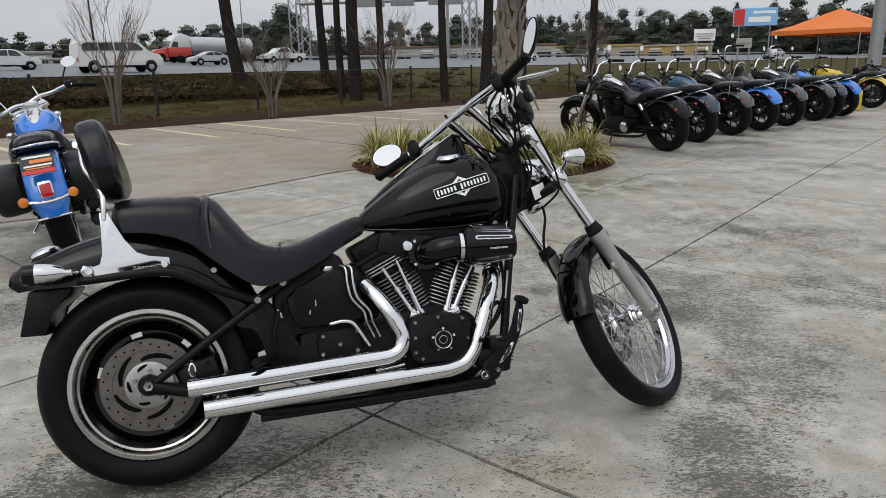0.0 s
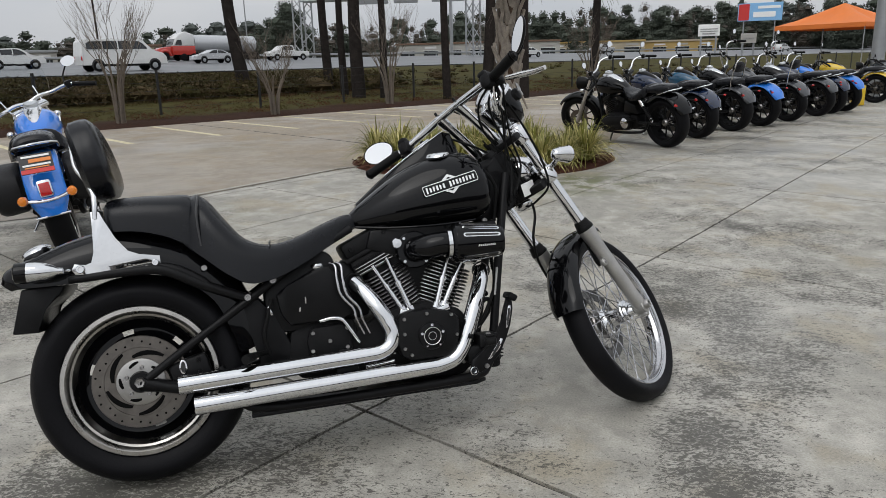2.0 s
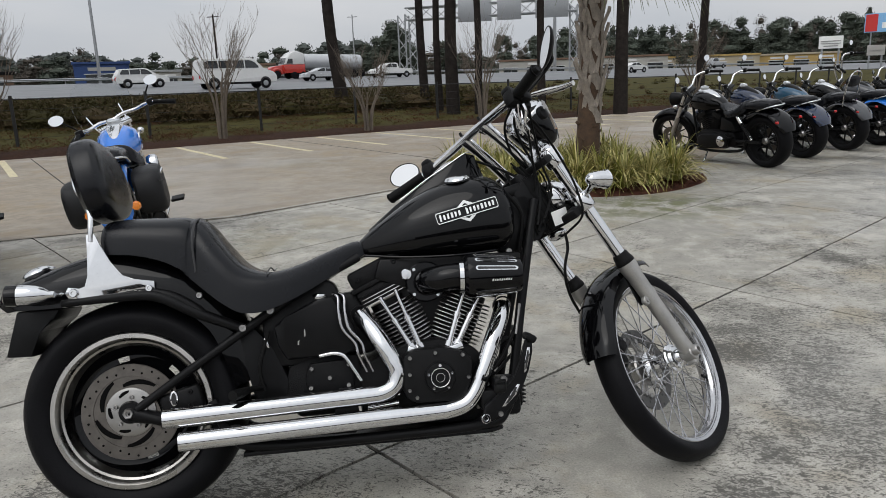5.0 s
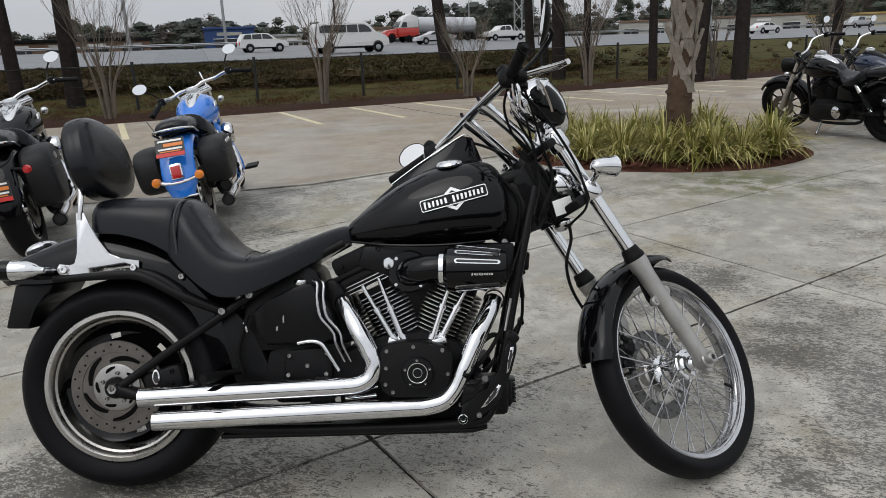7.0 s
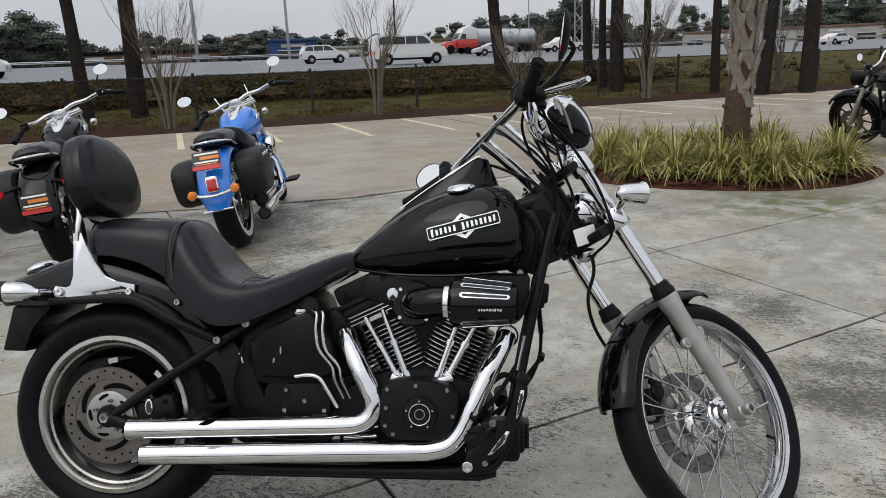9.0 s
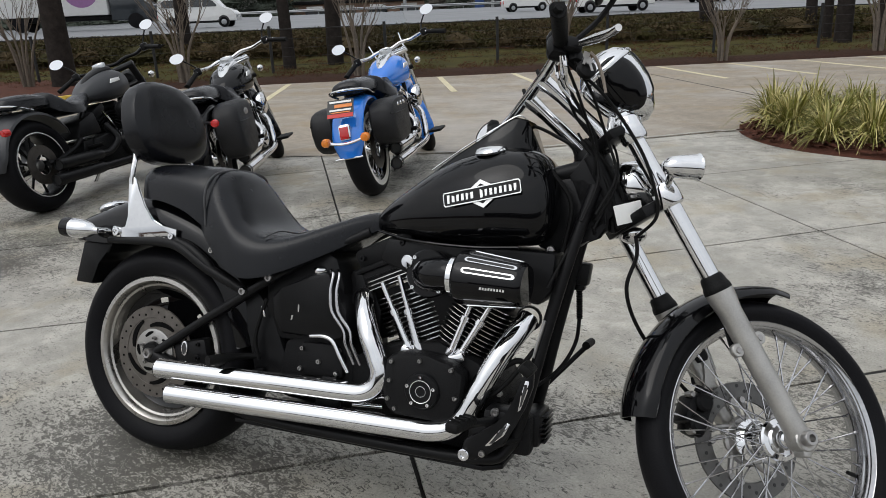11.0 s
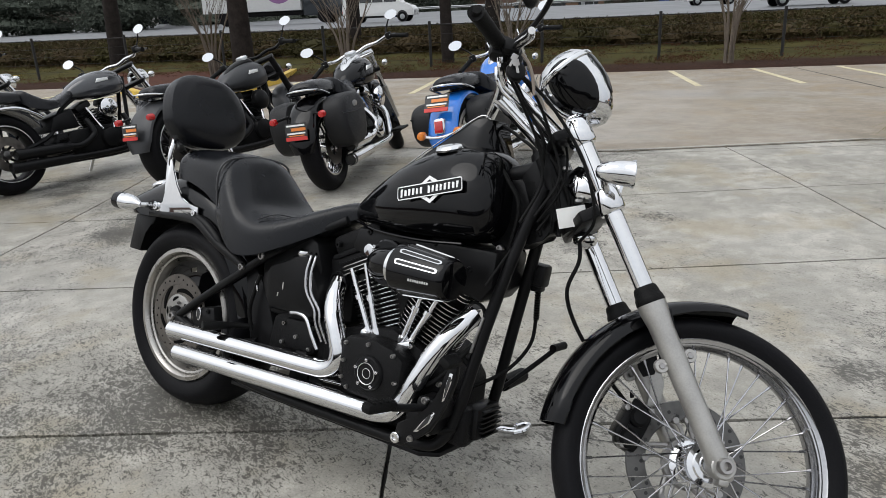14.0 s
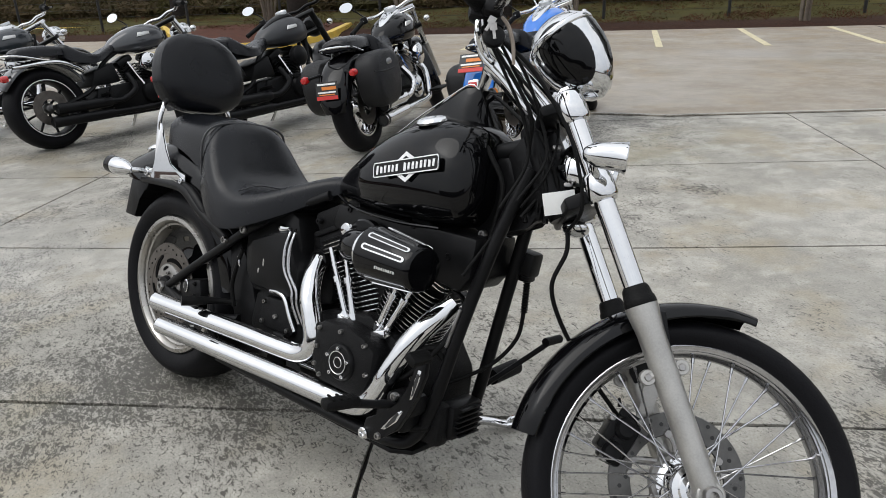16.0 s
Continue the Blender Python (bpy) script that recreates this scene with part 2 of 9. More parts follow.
LEATHER = mat("black_leather_bag", (0.013, 0.013, 0.014), 0.5, var=0.3, scale=7, bump=0.4, bscale=300, spec=0.25)
BLUE = mat("bright_blue_paint", (0.02, 0.17, 0.62), 0.07, coat=0.6, var=0.1, rvar=0.03)
DARK_BLUE = mat("dark_blue_paint", (0.007, 0.016, 0.045), 0.08, coat=0.6, rvar=0.03)
TEAL = mat("teal_blue_paint", (0.005, 0.060, 0.120), 0.08, coat=0.6, rvar=0.03)
GREY_PAINT = mat("dark_grey_paint", (0.040, 0.042, 0.047), 0.14, coat=0.5, rvar=0.05)
MATTE_GREY = mat("matte_charcoal_paint", (0.022, 0.023, 0.026), 0.4, var=0.12)
YELLOW_PAINT = mat("yellow_paint", (0.62, 0.42, 0.03), 0.12, coat=0.5)
BARK = mat("pine_bark", (0.024, 0.020, 0.018), 0.95, var=0.5, scale=7, bump=1.0, bscale=22, spec=0.1)
GREY_BARK = mat("smooth_grey_bark", (0.13, 0.105, 0.082), 0.85, var=0.35, scale=5, bump=0.5, bscale=40)
PALM_BARK = mat("palm_boot_fibre", (0.26, 0.225, 0.19), 0.9, var=0.45, scale=14, bump=0.8, bscale=70)
PALM_LOW = mat("palm_trunk_base", (0.070, 0.042, 0.025), 0.95, var=0.4, scale=20, bump=0.9, bscale=60)
FROND = mat("palm_frond_green", (0.07, 0.09, 0.022), 0.5, var=0.4, scale=3)
BLADE = mat("strap_leaf_green", (0.185, 0.185, 0.032), 0.5, var=0.35, scale=2.5)
BLADE_PALE = mat("strap_leaf_straw", (0.50, 0.44, 0.18), 0.6, var=0.3, scale=2.5)
NEEDLES = mat("pine_foliage", (0.022, 0.034, 0.015), 0.8, var=0.5, scale=0.5, spec=0.1)
BRUSH = mat("brush_foliage", (0.045, 0.040, 0.015), 0.85, var=0.5, scale=0.7, spec=0.1)
BRUSH_BROWN = mat("brown_brush", (0.062, 0.045, 0.023), 0.9, var=0.5, scale=0.7, spec=0.1)
VERGE_GRASS = mat("verge_grass", (0.070, 0.056, 0.021), 0.9, var=0.4, scale=1.2, spec=0.1)
PINE_STRAW = mat("pine_straw", (0.084, 0.037, 0.022), 0.9, var=0.4, scale=1.2, spec=0.1)
# distance haze is mixed into this foliage colour: paler and bluer
HAZE_TINTED_LEAF = mat("haze_tinted_foliage", (0.085, 0.095, 0.088), 0.95, var=0.35, scale=0.08, spec=0.05)
MULCH = mat("red_brown_mulch", (0.075, 0.031, 0.021), 0.95, var=0.6, scale=9, bump=1.0, bscale=45, spec=0.1)
ASPHALT = mat("highway_asphalt", (0.135, 0.14, 0.147), 0.55, var=0.1, scale=0.4)
GALV = mat("galvanised_steel", (0.33, 0.34, 0.35), 0.45, metal=0.7, var=0.12)
FENCE = mat("dark_fence_paint", (0.010, 0.010, 0.010), 0.6, var=0.3)
ORANGE_CANVAS = mat("orange_canvas", (0.66, 0.17, 0.028), 0.7, var=0.1, scale=1.2)
WHITE_PAINT = mat("white_car_paint", (0.60, 0.60, 0.59), 0.15, coat=0.4, var=0.05)
SILVER_PAINT = mat("silver_car_paint", (0.45, 0.46, 0.47), 0.2, metal=0.4, coat=0.4)
RED_PAINT = mat("red_car_paint", (0.42, 0.03, 0.02), 0.2, coat=0.4)
DARK_PAINT = mat("dark_car_paint", (0.02, 0.025, 0.03), 0.15, coat=0.4)
CAR_GLASS = mat("dark_car_glass", (0.015, 0.018, 0.02), 0.05, coat=0.3)
BEIGE = mat("beige_render_wall", (0.37, 0.32, 0.235), 0.85, var=0.12, scale=0.3)
OCHRE = mat("ochre_wall", (0.39, 0.27, 0.10), 0.85, var=0.12, scale=0.3)
OFFWHITE = mat("offwhite_wall", (0.36, 0.35, 0.325), 0.85, var=0.1, scale=0.3)
BRICK_FAR = mat("brown_far_wall", (0.16, 0.10, 0.07), 0.85, var=0.15, scale=0.3)
STORE_BLUE = mat("navy_store_wall", (0.02, 0.05, 0.16), 0.7, var=0.1, scale=0.3)
# foliage colour lifted a little for distance haze
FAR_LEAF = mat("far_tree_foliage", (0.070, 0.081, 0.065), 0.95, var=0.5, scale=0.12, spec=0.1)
FAR_BARE = mat("far_bare_trees", (0.085, 0.075, 0.064), 0.95, var=0.4, scale=0.15, spec=0.1)


def glass_clear():
    m = bpy.data.materials.new("windscreen_plastic")
    m.use_nodes = True
    b = m.node_tree.nodes["Principled BSDF"]
    b.inputs["Base Color"].default_value = (0.93, 0.95, 0.96, 1)
    b.inputs["Transmission Weight"].default_value = 1.0
    b.inputs["Roughness"].default_value = 0.03
    b.inputs["IOR"].default_value = 1.08
    return m


CLEAR = glass_clear()


# ---- mesh helpers ----
def part(name, bm, material, parent=None, label="", smooth=True, m=None):
    """Links a bmesh as one mesh object, under a thing or a part where one is given."""
    me = bpy.data.meshes.new(name)
    bmesh.ops.recalc_face_normals(bm, faces=bm.faces)
    bm.to_mesh(me)
    bm.free()
    me.materials.append(material)
    if smooth:
        me.shade_smooth()
        me.set_sharp_from_angle(angle=radians(38))
    ob = new(name, me)
    if parent is not None:
        ob.parent = parent
    if m is not None:
        ob.matrix_basis = m
    if label:
        ob["label"] = label
    return ob


def shared(name, ob, parent, m=None, label=""):
    """Another object on the same mesh."""
    o = new(name, ob.data)
    o.parent = parent
    if m is not None:
        o.matrix_basis = m
    if label:
        o["label"] = label
    return o


def ring(bm, pts):
    return [bm.verts.new(p) for p in pts]


def bridge(bm, a, b, closed=True):
    n = len(a)
    for i in range(n if closed else n - 1):
        j = (i + 1) % n
        bm.faces.new((a[i], a[j], b[j], b[i]))


def loft(rings, caps=True, bm=None, closed=True):
    """A skin over rings of points that match one to one."""
    bm = bm or bmesh.new()
    rows = [ring(bm, r) for r in rings]
    for a, b in zip(rows, rows[1:]):
        bridge(bm, a, b, closed)
    if caps and closed:
        bm.faces.new(rows[0][::-1])
        bm.faces.new(rows[-1])
    return bm


def smooth_path(pts, per=6):
    """Catmull-Rom through the points."""
    p = [Vector(q) for q in pts]
    p = [p[0] * 2 - p[1]] + p + [p[-1] * 2 - p[-2]]
    out = []
    for i in range(1, len(p) - 2):
        for k in range(per):
            t = k / per
            a, b, c, d = p[i - 1:i + 3]
            out.append(0.5 * ((2 * b) + (c - a) * t + (2 * a - 5 * b + 4 * c - d) * t * t + (3 * b - a - 3 * c + d) * t ** 3))
    out.append(p[-2])
    return out


def tube(pts, r, seg=10, per=6, caps=True, bm=None):
    """A round tube along a smooth path; r may be one radius or one for each point of the given path."""
    path = smooth_path(pts, per) if per > 1 else [Vector(q) for q in pts]
    n = len(path)
    radii = [r] * n if isinstance(r, (int, float)) else [float(np.interp(i / (n - 1), np.linspace(0, 1, len(r)), r)) for i in range(n)]
    up, rows = None, []
    for i, c in enumerate(path):
        d = (path[min(i + 1, n - 1)] - path[max(i - 1, 0)]).normalized()
        if up is None:
            up = d.orthogonal().normalized()
        up = (up - d * up.dot(d)).normalized()
        side = d.cross(up)
        rows.append([c + (up * math.cos(a) + side * math.sin(a)) * radii[i] for a in (2 * math.pi * k / seg for k in range(seg))])
    return loft(rows, caps, bm)


def lathe(profile, seg=32, axis="y", center=(0, 0, 0), bm=None, close=False, arc=2 * math.pi, start=0.0):
    """Turns (radius, along) pairs about an axis through the centre."""
    bm = bm or bmesh.new()
    c = Vector(center)
    rows = []
    for k in range(seg + (0 if arc > 6.28 else 1)):
        a = start + arc * k / seg
        pts = []
        for r, s in profile:
            u, w = r * math.cos(a), r * math.sin(a)
            pts.append(c + Vector({"y": (u, s, w), "x": (s, u, w), "z": (u, w, s)}[axis]))
        rows.append(ring(bm, pts))
    m = len(profile)
    pairs = list(zip(rows, rows[1:] + ([rows[0]] if arc > 6.28 else [])))
    for a, b in pairs:
        for i in range(m if close else m - 1):
            j = (i + 1) % m
            bm.faces.new((a[i], a[j], b[j], b[i]))
    return bm


def slab_poly(poly, y0, y1, bevel=0.0, bm=None, plane="xz"):
    """A plate: a polygon in the xz plane (or xy), from y0 to y1 (z0 to z1)."""
    own = bm is None
    bm = bm or bmesh.new()
    put = (lambda p, s: (p[0], s, p[1])) if plane == "xz" else (lambda p, s: (p[0], p[1], s))
    a, b = ring(bm, [put(p, y0) for p in poly]), ring(bm, [put(p, y1) for p in poly])
    bridge(bm, a, b)
    bm.faces.new(a[::-1])
    bm.faces.new(b)
    if bevel and own:
        bmesh.ops.bevel(bm, geom=bm.edges[:], offset=bevel, segments=2, affect="EDGES", profile=0.5)
    return bm


def box(cx, cy, cz, sx, sy, sz, bevel=0.0, bm=None, rot=None):
    own = bm is None
    bm = bm or bmesh.new()
    m = Matrix.Translation((cx, cy, cz)) @ (rot or Matrix()) @ Matrix.Diagonal((sx, sy, sz, 1))
    made = bmesh.ops.create_cube(bm, size=1.0, matrix=m)
    if bevel:
        edges = list({e for v in made["verts"] for e in v.link_edges})
        bmesh.ops.bevel(bm, geom=edges, offset=bevel, segments=2, affect="EDGES", profile=0.5)
    return bm


def ball(c, rx, ry, rz, seg=16, rings=10, bm=None, rot=None):
    bm = bm or bmesh.new()
    bmesh.ops.create_uvsphere(bm, u_segments=seg, v_segments=rings, radius=1.0,
                              matrix=Matrix.Translation(c) @ (rot or Matrix()) @ Matrix.Diagonal((rx, ry, rz, 1)))
    return bm


def rod(a, b, r, seg=8, bm=None):
    return tube([a, b], r, seg, 1, True, bm)


def thing(name, label, category, group="", m=None):
    o = new(name)
    o.empty_display_size = 0.1
    if m is not None:
        o.matrix_basis = m
    return tagged(o, label, category, group)


def oval(cx, cz, rx, rz, n=20):
    return [(cx + rx * math.cos(2 * math.pi * k / n), cz + rz * math.sin(2 * math.pi * k / n)) for k in range(n)]


# ---- ground, pavement and lot ----
def height(x, y):
    """The gentle rise of the paving towards the lot."""
    s = min(1.0, max(0.0, (-0.3 * x + 0.95 * y - 3.2) / 3.3))
    return 0.07 * s * s * (3 - 2 * s)


LOT_POSE = pose(-4.01, 12.39, 0, 0, 0, 43.5)  # x along the row of stalls, y away over the stalls


def lot_to_world(u, v, z=0.0):
    return LOT_POSE @ Vector((u, v, z))


PROFILE = [(-400, -0.25), (-30, -0.12), (3.25, -0.05), (3.35, 0.03), (4.2, 0.10), (6.2, 0.13), (9.0, 0.32), (13.0, 0.52), (20.0, 0.72), (25.0, 0.90), (33.5, 0.92), (42.0, 1.12), (60.0, 1.42), (80.6, 2.16), (90, 2.0), (130, 1.3), (1800, 1.5)]


def land(v):
    return float(np.interp(v, [p[0] for p in PROFILE], [p[1] for p in PROFILE]))


def ground_material():
    m = mat("grass_and_mulch_ground", (0.056, 0.050, 0.017), 0.95, var=0.45, scale=1.6, bump=0.8, bscale=30, spec=0.06)
    nt = m.node_tree
    b = nt.nodes["Principled BSDF"]
    green = b.inputs["Base Color"].links[0].from_socket
    co = nt.nodes.new("ShaderNodeTexCoord")
    sep = nt.nodes.new("ShaderNodeSeparateXYZ")
    nt.links.new(co.outputs["Object"], sep.inputs[0])
    edge = node(nt, "ShaderNodeTexNoise", Scale=1.1, Detail=5.0)
    nt.links.new(co.outputs["Object"], edge.inputs["Vector"])
    off = nt.nodes.new("ShaderNodeMath")
    off.operation = "MULTIPLY_ADD"
    off.inputs[1].default_value = 1.6
    nt.links.new(edge.outputs["Fac"], off.inputs[0])
    nt.links.new(sep.outputs["Y"], off.inputs[2])
    rng = node(nt, "ShaderNodeMapRange")
    rng.inputs[1].default_value, rng.inputs[2].default_value = 5.6, 6.3
    nt.links.new(off.outputs[0], rng.inputs[0])
    fine = node(nt, "ShaderNodeTexNoise", Scale=18.0, Detail=6.0, Roughness=0.7)
    nt.links.new(co.outputs["Object"], fine.inputs["Vector"])
    chips = nt.nodes.new("ShaderNodeValToRGB")
    chips.color_ramp.elements[0].position, chips.color_ramp.elements[0].color = 0.35, (0.016, 0.009, 0.007, 1)
    chips.color_ramp.elements[1].position, chips.color_ramp.elements[1].color = 0.68, (0.062, 0.031, 0.020, 1)
    nt.links.new(fine.outputs["Fac"], chips.inputs[0])
    mix = nt.nodes.new("ShaderNodeMix")
    mix.data_type = "RGBA"
    nt.links.new(rng.outputs[0], mix.inputs[0])
    nt.links.new(chips.outputs[0], mix.inputs[6])
    nt.links.new(green, mix.inputs[7])
    far = node(nt, "ShaderNodeMapRange")
    far.inputs[1].default_value, far.inputs[2].default_value = 9.6, 10.6
    nt.links.new(off.outputs[0], far.inputs[0])
    floor_mix = nt.nodes.new("ShaderNodeMix")
    floor_mix.data_type = "RGBA"
    # the brush and its litter end where the mown bank begins
    mown = node(nt, "ShaderNodeMapRange")
    mown.inputs[1].default_value, mown.inputs[2].default_value = 14.0, 8.0
    nt.links.new(sep.outputs["X"], mown.inputs[0])
    both = nt.nodes.new("ShaderNodeMath")
    both.operation = "MULTIPLY"
    nt.links.new(far.outputs[0], both.inputs[0])
    nt.links.new(mown.outputs[0], both.inputs[1])
    nt.links.new(both.outputs[0], floor_mix.inputs[0])
    nt.links.new(mix.outputs[2], floor_mix.inputs[6])
    litter = nt.nodes.new("ShaderNodeValToRGB")
    litter.color_ramp.elements[0].position, litter.color_ramp.elements[0].color = 0.35, (0.013, 0.012, 0.007, 1)
    litter.color_ramp.elements[1].position, litter.color_ramp.elements[1].color = 0.70, (0.036, 0.030, 0.015, 1)
    nt.links.new(fine.outputs["Fac"], litter.inputs[0])
    nt.links.new(litter.outputs[0], floor_mix.inputs[7])
    nt.links.new(floor_mix.outputs[2], b.inputs["Base Color"])
    return m


us = [-1800, -200, -90, -60, -45] + [-36 + 2 * k for k in range(37)] + [45, 60, 90, 200, 1800]
vs = sorted({p[0] for p in PROFILE} | {3.8, 5.2, 7.0, 8.0, 10, 11, 12, 14})
bm = bmesh.new()
grid = [[bm.verts.new((u, v, land(v) + (0.05 * noise.noise((u * 0.5, v * 0.7, 0)) if 3.4 < v < 14.5 else 0))) for u in us] for v in vs]
for a, b in zip(grid, grid[1:]):
    for i in range(len(us) - 1):
        bm.faces.new((a[i], a[i + 1], b[i + 1], b[i]))
ground = part("ground", bm, ground_material(), m=LOT_POSE)
tagged(ground, "winter grass and reddish mulch ground rising to the highway", "ground", kind="structure")

# highway along the top of the bank
ROAD_RISE = [(34.0, 0.99), (42.0, 1.22), (60.0, 1.52), (80.6, 2.28)]
bm = loft([[(-900, v, z), (900, v, z), (900, v, z - 0.1), (-900, v, z - 0.1)] for v, z in ROAD_RISE])
road = tagged(part("road", bm, ASPHALT, m=LOT_POSE), "pale grey asphalt highway on a low bank", "road", kind="structure")

# lot: its near edge, then back round the far side
LOT_EDGE = [(-60, -34), (-12.0, -0.8), (-6.0, 3.75), (-4.1, 5.2), (-3.2, 5.75), (-2.5, 6.25), (-2.0, 6.95), (-1.6, 7.5), (-1.25, 8.0), (-0.9, 8.3)]
LOT_REST = [(0.6, 9.2), (1.9, 9.1), (3.0, 12.2), (6.0, 15.3), (12.0, 21.2), (60, 66.7)]
bm = bmesh.new()
edge = LOT_EDGE + LOT_REST
front = [bm.verts.new((x, y, height(x, y) + 0.006)) for x, y in edge]
inv = LOT_POSE.inverted()
back = []
for x, y in edge:
    q = inv @ Vector((x, y, 0))
    w = lot_to_world(q.x, 3.3)
    back.append(bm.verts.new((w.x, w.y, 0.076)))
mid = []
for k, (x, y) in enumerate(edge):
    q = inv @ Vector((x, y, 0))
    w = lot_to_world(q.x, q.y + min(3.0, 0.5 * (3.3 - q.y)))
    mid.append(bm.verts.new((w.x, w.y, height(w.x, w.y) + 0.006)))
bridge(bm, front, mid, False)
bridge(bm, mid, back, False)
lot = part("parking_lot", bm, LOT)
tagged(lot, "tan damp concrete parking lot with faint tracks", "pavement", kind="structure")


def strip_on(points, w, z0, z1, name, material, label="", parent=None):
    """A flat band along a line on the paving."""
    bm = bmesh.new()
    rows = []
    for i, p in enumerate(points):
        p = Vector(p)
        d = (Vector(points[min(i + 1, len(points) - 1)]) - Vector(points[max(i - 1, 0)])).normalized()
        s = Vector((-d.y, d.x)) * w / 2
        rows.append([(p.x + s.x, p.y + s.y, height(*p) + z1), (p.x - s.x, p.y - s.y, height(*p) + z1),
                     (p.x - s.x, p.y - s.y, height(*p) + z0), (p.x + s.x, p.y + s.y, height(*p) + z0)])
    loft(rows, True, bm)
    return part(name, bm, material, parent, label, smooth=False)


for k in range(-9, 12):
    a, b = lot_to_world(1.52 * k, 0), lot_to_world(1.52 * k, 3.15)
    o = strip_on([(a.x + (b.x - a.x) * t, a.y + (b.y - a.y) * t) for t in (0, 0.33, 0.66, 1)], 0.105, 0.0, 0.0095, "stall_line", PAINT_LINE, parent=lot)
# joint lines of the lot
for pts in ([lot_to_world(0.75, 3.2).xy, lot_to_world(0.75, -0.5).xy, lot_to_world(0.75, -4).xy],
            [lot_to_world(-4.1, 3.2).xy, lot_to_world(-4.1, -1).xy, lot_to_world(-4.1, -6).xy]):
    strip_on(pts, 0.016, 0.0, 0.0085, "joint", JOINT, parent=lot)
# raised lip of the lot against the apron
strip_on([(x - 0.03, y + 0.02) for x, y in LOT_EDGE[4:]], 0.05, 0.0, 0.012, "edge_lip", APRON, parent=lot)

# yellow kerb and the island at the end of the lot
ISLAND = [(-15.6, 9.6), (-13.0, 7.9), (-12.0, 6.9), (-11.85, 6.0), (-12.0, 5.3), (-12.6, 5.0), (-14.0, 5.1), (-21.6, 6.3), (-23.2, 4.0), (-27.5, 0.0)]
bm = bmesh.new()
rows = []
for i, p in enumerate(ISLAND):
    d = (Vector(ISLAND[min(i + 1, len(ISLAND) - 1)]) - Vector(ISLAND[max(i - 1, 0)])).normalized()
    s = Vector((-d.y, d.x)) * 0.075
    rows.append([(p[0] + s.x, p[1] + s.y, 0.0), (p[0] + s.x, p[1] + s.y, 0.2), (p[0] - s.x, p[1] - s.y, 0.2), (p[0] - s.x, p[1] - s.y, 0.0)])
loft(rows, True, bm)
tagged(part("kerb", bm, CURB), "yellow painted concrete kerb round a mulched island", "kerb", kind="structure")
bm = slab_poly(ISLAND + [(-36, 4), (-30, 13)], 0.0, 0.17, plane="xy")
tagged(part("island_bed", bm, MULCH), "mulched island bed behind the yellow kerb", "planting bed", kind="structure")


# ---- the black motorcycle in front ----
HERO = pose(-0.831, 2.02, 0, 0, 0, 17.7) @ pose(0, 0, 0, -14.9, 0, 0)
hero = thing("motorcycle", "gloss black chopper motorcycle with chrome exhausts on its side stand", "motorcycle", m=HERO)
RAKE = radians(33.1)
AXIS = Vector((-math.sin(RAKE), 0, math.cos(RAKE)))
PIVOT = Vector((1.605, 0, 0.283))
STEER = Matrix.Translation(PIVOT) @ Matrix.Rotation(radians(41.0), 4, AXIS) @ Matrix.Translation(-PIVOT)


def hp(name, bm, material, parent=None, label="", smooth=True):
    return part(name, bm, material, parent or hero, label, smooth)


def fp(name, bm, material, parent=None, label="", smooth=True):
    """A part of the steered front end."""
    if parent is None:
        return part(name, bm, material, hero, label, smooth, m=STEER)
    return part(name, bm, material, parent, label, smooth)


def bolt(c, r, parent, material=None, axis=(0, -1, 0), depth=0.008):
    """A socket head: a rim, a face and a dark well."""
    d = Vector(axis).normalized()
    c = Vector(c)
    q = d.to_track_quat("Z", "Y").to_matrix().to_4x4()
    bm = lathe([(0.0, depth * 0.35), (r * 0.45, depth * 0.35), (r * 0.5, depth), (r * 0.85, depth), (r, depth * 0.7), (r, -0.004), (0, -0.004)], 12, "z")
    bmesh.ops.transform(bm, matrix=Matrix.Translation(c) @ q, verts=bm.verts)
    return hp("bolt", bm, material or CHROME, parent)


def tyre_profile(R, w, rim, crown=0.6):
    """Half round tread with sidewalls; pairs of radius and side."""
    pts = []
    for k in range(13):
        a = math.pi * (k / 12 - 0.5)
        pts.append((R - (R - rim) * 0.55 * (1 - math.cos(a)) ** 1.0 * 1.0 if abs(a) < 1.2 else R - (R - rim) * 0.55 * (1 - math.cos(a)), w / 2 * math.sin(a)))
    return [(rim, -w * 0.36), (rim + 0.012, -w * 0.44)] + pts + [(rim + 0.012, w * 0.44), (rim, w * 0.36)]


# rear wheel
RC = (0, 0, 0.325)
tread = tyre_profile(0.341, 0.205, 0.236)
rear_wheel = hp("rear_wheel", lathe([(0.226, -0.078), (0.240, -0.080), (0.2425, -0.086), (0.239, -0.092), (0.226, -0.093), (0.219, -0.087), (0.215, -0.076), (0.208, -0.073), (0.203, -0.062), (0.197, -0.050), (0.192, 0.05), (0.21, 0.07), (0.240, 0.085), (0.234, 0.08)], 72, "y", RC), WHEEL_ALLOY, label="polished alloy rear wheel rim")
hp("rear_tyre", lathe(tread, 72, "y", RC), RUBBER, rear_wheel, "wide black road tyre")
hp("wheel_centre", lathe([(0.150, -0.0335), (0.10, -0.03), (0.055, -0.05), (0.0, -0.05)], 48, "y", RC), GLOSS_BLACK, rear_wheel, "gloss black dished wheel centre")
hp("wheel_rim_web", lathe([(0.1975, -0.046), (0.180, -0.036), (0.166, -0.0340)], 72, "y", RC), GLOSS_BLACK, rear_wheel)
